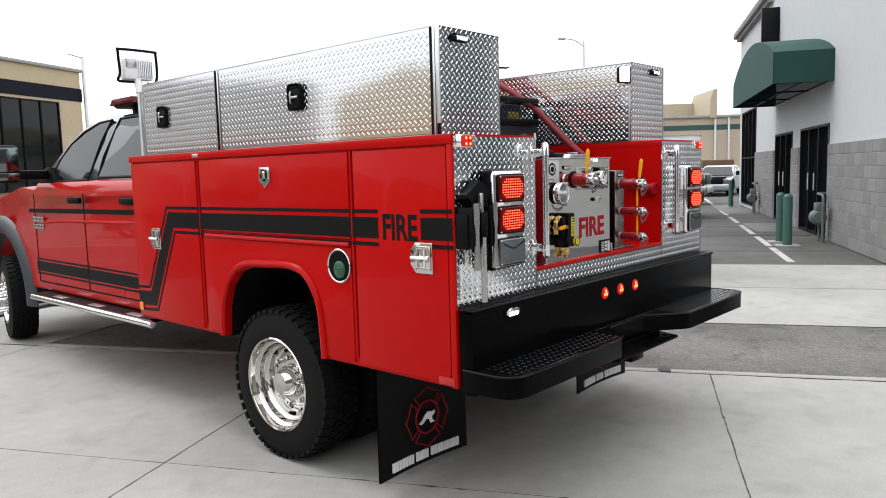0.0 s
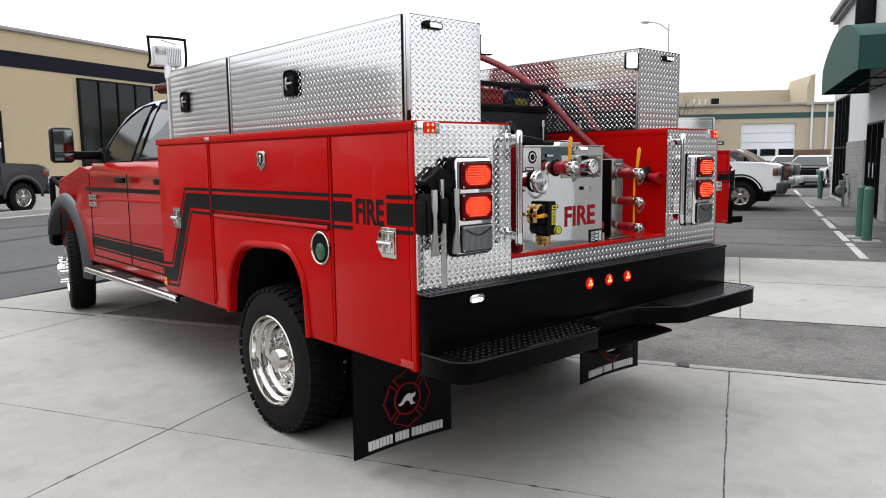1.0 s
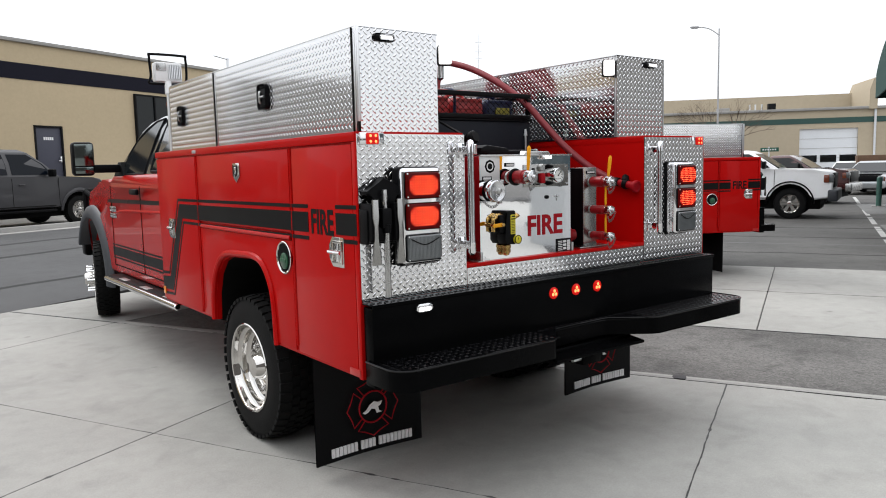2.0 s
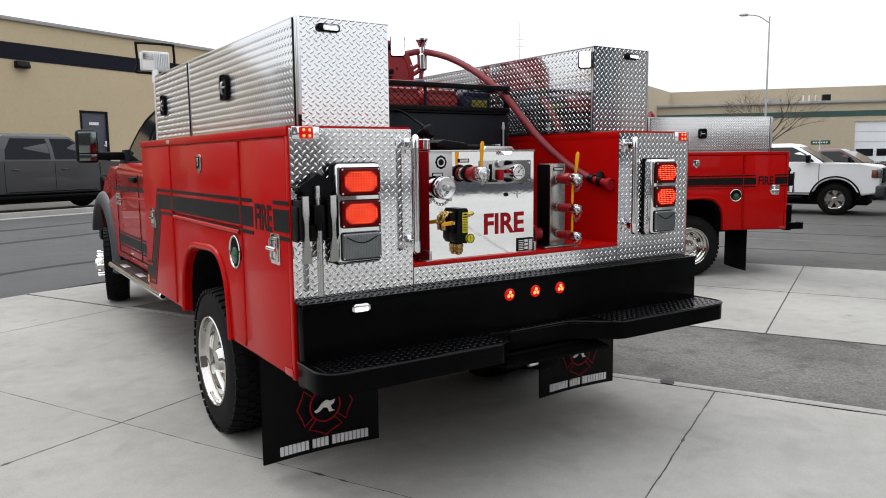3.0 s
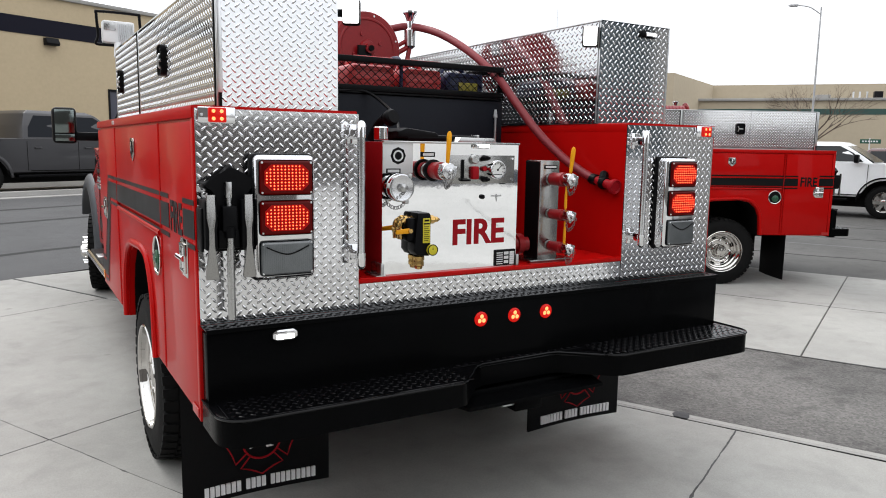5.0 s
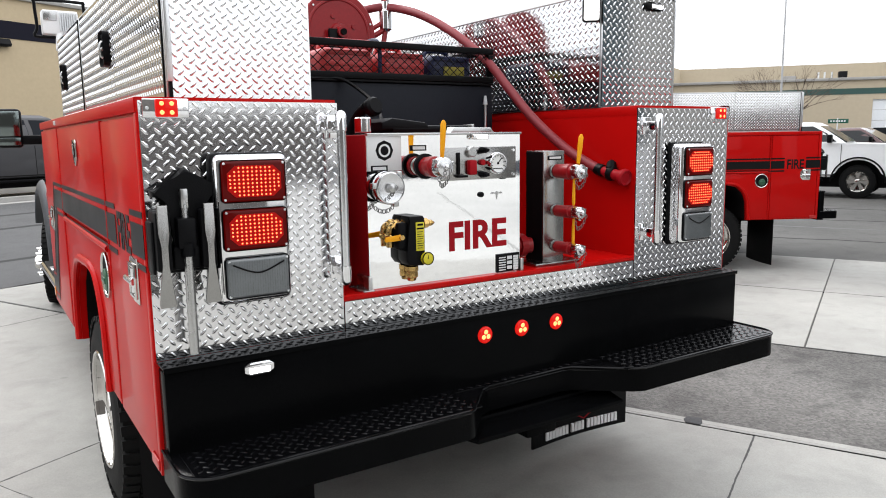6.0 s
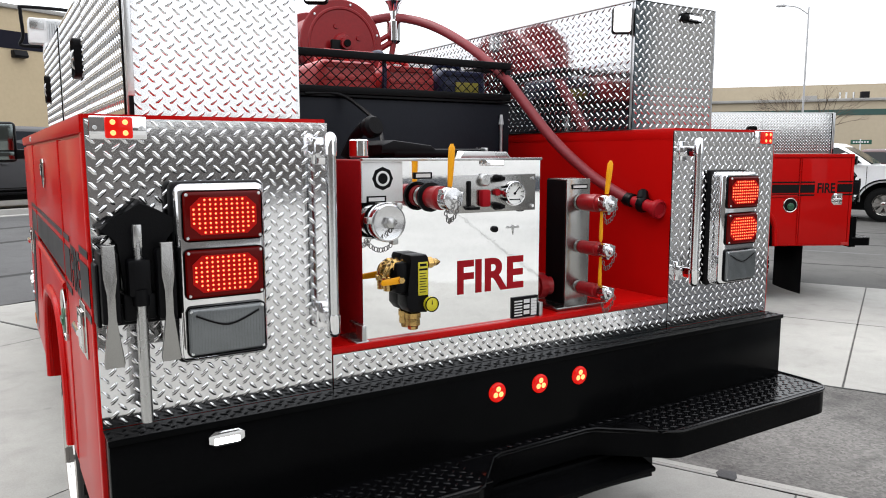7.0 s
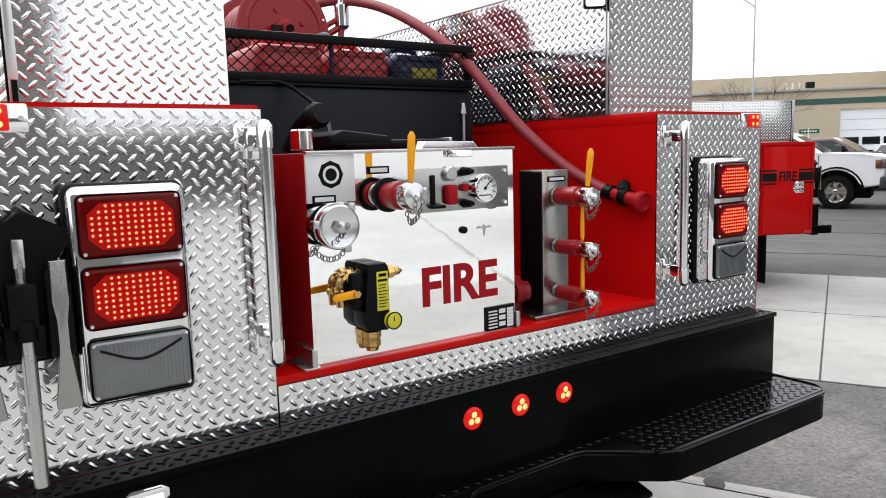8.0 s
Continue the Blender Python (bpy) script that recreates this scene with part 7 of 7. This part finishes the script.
        box(b, -W + 0.08, W - 0.08, rear + 0.05, -1.05, 1.301, 1.31)
        part("bed_cover", b, BLACK_MATT, v)
    return v


GLASS_DEEP = material("deep_tinted_glass", (0.004, 0.006, 0.010), 0.03, 0, 0, 0.1, 5, spec=0.16)
GREY_PAINT = material("grey_car_paint", (0.046, 0.045, 0.048), 0.32, 0.4, 0.25, 0.05, 3)
WHITE_PAINT = material("white_car_paint", (0.88, 0.885, 0.89), 0.3, 0, 0.3, 0.03, 3)
MAROON = material("maroon_car_paint", (0.057, 0.0091, 0.0091), 0.25, 0.2, 0.8, 0.05, 3)
SILVER = material("silver_car_paint", (0.42, 0.44, 0.45), 0.3, 0.7, 0.7, 0.05, 3)
vehicle("pickup_truck", "grey crew-cab pickup parked before the tan building", "pickup", GREY_PAINT, SITE @ pose(9.1, 19.0, 0.138, 0, 0, -90) @ Matrix.Scale(1.05, 4), lower=GREY_PAINT, bumper=FLARE, crew=True)
vehicle("pickup_truck", "white pickup with steel wheels parked in the yard", "pickup", WHITE_PAINT, pose(16.7, 9.7, -0.062, 0, 0, -158) @ Matrix.Scale(1.02, 4), trim=RIM, lower=BLACK_MATT, bumper=FLARE, cab_back=-1.0)
vehicle("pickup_truck", "maroon pickup parked beside the white pickup", "pickup", MAROON, pose(24.0, 12.2, -0.062, 0, 0, -166) @ Matrix.Scale(0.96, 4), cab_back=0.0)
vehicle("car", "silver car parked by the far end of the grey building", "car", SILVER, pose(33.3, 12.4, -0.062, 0, 0, 100), "sedan")
vehicle("car", "white car parked in front of the loaded trailer", "car", WHITE_PAINT, pose(37.6, 15.4, -0.062, 0, 0, 110), "sedan")
vehicle("pickup_truck", "dark pickup parked in the row before the tan building", "pickup", MAROON, SITE @ pose(0.8, 19.4, 0.138, 0, 0, -90))

# flatbed load far off
WOOD = material("brown_boards", (0.122, 0.068, 0.038), 0.8, 0, 0, 0.25, 8)
b = B()
box(b, 39.0, 41.2, -5.0, -3.5, 0.35, 1.25, 0.05)
tr = site(tagged(part("trailer", b, WHITE_PAINT), "white utility trailer loaded with brown boards", "trailer"))
for v0 in (-5.1, -3.4):
    part("tyre", cyl(B(), (39.6, v0, 0.25), (39.6, v0 + 0.2, 0.25), 0.31, n=20), RUBBER, tr)
b = B()
box(b, 38.95, 41.25, -5.05, -3.45, 1.25, 1.68, 0.02)
part("boards", b, WOOD, tr)


# street lamp, mast, sign and a bare tree
LAMP_POST = material("galvanised_post", (0.42, 0.42, 0.425), 0.6, 0.2, 0, 0.15, 8)


def street_lamp():
    b = B()
    cyl(b, (24.88, 15.03, -0.062), (24.88, 15.03, 6.9), 0.048, 0.026, n=14)
    o = tagged(part("street_lamp", b, LAMP_POST), "grey steel street lamp with a curved arm", "street lamp")
    b = B()
    sweep(b, smooth_line([(24.88, 15.03, 6.64), (24.64, 15.34, 6.92), (24.38, 15.68, 7.01)], 6), 0.022, 8)
    part("arm", b, LAMP_POST, o)
    b = B()
    lathe(b, (24.41, 15.64, 7.01), (-0.6, 0.8, 0.02), [(0, 0.03), (0.08, 0.062), (0.28, 0.056), (0.36, 0.02)], 12)
    part("lamp_head", b, LAMP_POST, o)


street_lamp()
b = B()
cyl(b, (18.7, 22.9, -0.062), (18.7, 22.9, 7.4), 0.05, 0.02, n=8)
for z in (6.3, 6.6, 7.0):
    cyl(b, (18.58, 22.98, z), (18.82, 22.82, z), 0.012, n=5)
tagged(part("antenna_mast", b, ALU), "thin antenna mast behind the trucks", "mast")
SIGN_GREEN = material("green_sign_face", (0.0076, 0.084, 0.053), 0.5, 0, 0, 0.05, 5)
b = B()
cyl(b, (27.6, 14.3, -0.062), (27.6, 14.3, 2.1), 0.03, n=8)
sg = tagged(part("street_sign", b, ALU), "green street sign on a thin post", "sign")
b = B()
box(b, -0.36, 0.36, -0.01, 0.01, -0.085, 0.085, 0.004)
sf = part("sign_face", b, SIGN_GREEN, sg)
sf.matrix_basis = pose(27.6, 14.27, 1.98, 0, 0, -58)
b = B()
for k in range(6):
    box(b, -0.28 + k * 0.095, -0.22 + k * 0.095, -0.014, -0.009, -0.03, 0.03)
sb = part("print_bar", b, WHITE, sg)
sb.matrix_basis = pose(27.6, 14.27, 1.98, 0, 0, -58)

BARK = material("grey_brown_bark", (0.099, 0.072, 0.053), 0.9, 0, 0, 0.25, 20)


def bare_tree(x, y, h, seed):
    rnd = random.Random(seed)
    tr = thing("tree", "bare leafless tree before the beige building", "tree", m=pose(x, y, -0.062))
    b = B()
    sweep(b, smooth_line([(0, 0, 0), (0.05, 0.02, h * 0.2), (0.02, 0.06, h * 0.42)], 5), lambda t: 0.10 - 0.035 * t, 10)
    part("trunk", b, BARK, tr)
    b = B()

    def grow(p, d, ln, r, depth):
        q = p + d * ln
        mid = p.lerp(q, 0.5) + Vector((rnd.uniform(-1, 1), rnd.uniform(-1, 1), rnd.uniform(-0.3, 0.6))) * ln * 0.08
        sweep(b, [p, mid, q], lambda t: r * (1 - 0.45 * t), 5)
        if depth:
            for k in range(rnd.choice((2, 3, 3))):
                nd = (d + Vector((rnd.uniform(-1, 1), rnd.uniform(-1, 1), rnd.uniform(-0.35, 0.6))) * 0.75).normalized()
                grow(p.lerp(q, rnd.uniform(0.55, 1.0)), nd, ln * rnd.uniform(0.6, 0.85), r * 0.55, depth - 1)

    for k in range(7):
        a = math.tau * k / 7 + rnd.uniform(-0.3, 0.3)
        grow(Vector((0.02, 0.05, h * rnd.uniform(0.28, 0.42))), Vector((math.cos(a), math.sin(a), rnd.uniform(0.5, 1.1))).normalized(), h * 0.2, 0.035, 4)
    part("crown", b, BARK, tr)


bare_tree(28.9, 17.4, 6.0, 3)

# ---- slabs of the pavement ----
US = [-12.6, -9.6, -6.6, -3.62, -0.64, 1.57]
VS = [-18.4, -15.45, -12.5, -9.55, -6.6, -3.65, -0.65, 2.27, 5.22, 6.92]
for u0, u1 in zip(US, US[1:]):
    for v0, v1 in zip(VS, VS[1:]):
        part("slab", slab_box(u0 + (0.001 if u0 == -0.64 else 0.003), u1 - (0.001 if u1 == -0.64 else 0.003), v0 + (0.001 if v0 == -0.65 else 0.003), v1 - (0.001 if v1 == -0.65 else 0.003), -0.15, 0, 0.003 if -0.65 not in (v0, v1) else 0.001), CONCRETE_BRIGHT if v1 < -6 else CONCRETE, pavement)
for u0, u1 in ((3.62, 5.85), (5.85, 8.1)):
    for v0, v1 in zip(VS[5:], VS[6:]):
        part("slab", slab_box(u0 + 0.006, u1 - 0.006, v0 + 0.006 - 0.08, v1 - 0.006 - 0.08, -0.2, -0.05, 0.004), CONCRETE, pavement)
for u0, u1 in ((1.6, 4.6), (4.6, 7.6)):
    for v0, v1 in zip(VS[:5], VS[1:6]):
        part("slab", slab_box(u0 + 0.006, u1 - 0.006, v0 + 0.006, v1 - 0.006, -0.15, -0.004, 0.004), CONCRETE_BRIGHT, pavement)
part("lot_apron", slab_box(-33, 7.6, -29, -18.412, -0.15, -0.006), CONCRETE_BRIGHT, pavement)
part("lot_apron", slab_box(-33, -12.61, -18.4, 6.95, -0.15, -0.006), CONCRETE_BRIGHT, pavement)
part("slab", prism(B(), [(1.606, -0.2), (3.614, -0.2), (3.614, -0.05), (1.606, -0.002)], "y", 5.21, 6.944), CONCRETE, pavement)
part("worn_strip", prism(B(), [(1.6, -0.2), (3.62, -0.2), (3.62, -0.054), (1.6, -0.004)], "y", -3.6, 5.2), ROUGH_ASPHALT, pavement)

# irregular dark fill and small breaks along the joints near the truck
rnd = random.Random(11)


def joint_crack(p, q, width, z=0.0006):
    p, q = Vector((*p, z)), Vector((*q, z))
    d = (q - p).normalized()
    side = Vector((-d.y, d.x, 0))
    n = int((q - p).length / 0.035)
    b, rows, drift = B(), [], 0.0
    for k in range(n + 1):
        drift = drift * 0.85 + rnd.uniform(-0.0022, 0.0022)
        c = p.lerp(q, k / n) + side * drift
        w = width * rnd.uniform(0.45, 1.0) + (rnd.uniform(0.004, 0.012) if rnd.random() < 0.06 else 0)
        rows.append((b.verts.new(c - side * w), b.verts.new(c + side * w * rnd.uniform(0.6, 1.1))))
    for r0, r1 in zip(rows, rows[1:]):
        b.faces.new((r0[0], r1[0], r1[1], r0[1]))
    bmesh.ops.recalc_face_normals(b, faces=b.faces)
    r = bmesh.ops.extrude_face_region(b, geom=list(b.faces))
    bmesh.ops.translate(b, verts=[e for e in r["geom"] if isinstance(e, bmesh.types.BMVert)], vec=(0, 0, -0.02))
    part("joint", b, TAR, pavement)


joint_crack((-0.64, -3.6), (-0.64, 6.9), 0.0018)
for u0, v0, u1, v1 in ((-3.62, -3.6, -3.62, 6.9), (-6.6, -3.6, -6.6, 6.9), (-6.6, 2.27, 1.57, 2.27), (-6.6, 5.22, 1.57, 5.22)):
    joint_crack((u0, v0), (u1, v1), 0.0045)
joint_crack((-0.6, -0.652), (1.57, -0.652), 0.0055, 0.0007)
joint_crack((3.62, -3.6), (3.62, 6.9), 0.014, -0.0495)
joint_crack((1.579, -3.6), (1.579, 6.9), 0.011, 0.0009)
part("kerb_lip", slab_box(1.59, 1.648, -3.6, 5.2, -0.1, 0.006, 0.005), CONCRETE, pavement)
joint_crack((5.85, -3.6), (5.85, 6.8), 0.006, -0.0492)

# ---- block courses of the grey building's base ----
def block_mesh(w):
    me = bpy.data.meshes.new("block")
    b = box(B(), 0.004, w - 0.004, -0.02, 0.05, 0.004, 0.196, 0.006, 1)
    bmesh.ops.recalc_face_normals(b, faces=b.faces)
    b.to_mesh(me)
    b.free()
    me.materials.append(BLOCK)
    return me


MORTAR = material("pale_mortar", (0.38, 0.372, 0.357), 0.9, 0, 0, 0.15, 10)
BLOCKS = {w: block_mesh(w) for w in (0.4, 0.2, 0.3, 0.1)}
grey_wall = [o for o in grey_b.children if o.name.startswith("wall")][0]
for u0, u1 in ((7.82, 11.42), (14.15, 14.95), (17.35, 20.65)):
    for row in range(9):
        u = u0
        first = 0.2 if row % 2 else 0.4
        while u < u1 - 0.05:
            w = first if u == u0 else 0.4
            w = min(w, round(u1 - u, 2))
            w = 0.4 if w > 0.35 else 0.3 if w > 0.25 else 0.2 if w > 0.15 else 0.1
            ob = new("block", BLOCKS[w])
            ob.parent, ob.matrix_basis = grey_wall, pose(u, VR, row * 0.2)
            u += w
for u0, u1 in ((7.82, 11.42), (14.15, 14.95), (17.35, 20.65)):
    part("mortar", box(B(), u0, u1, VR, VR + 0.04, 0.0, 1.8), MORTAR, grey_b)
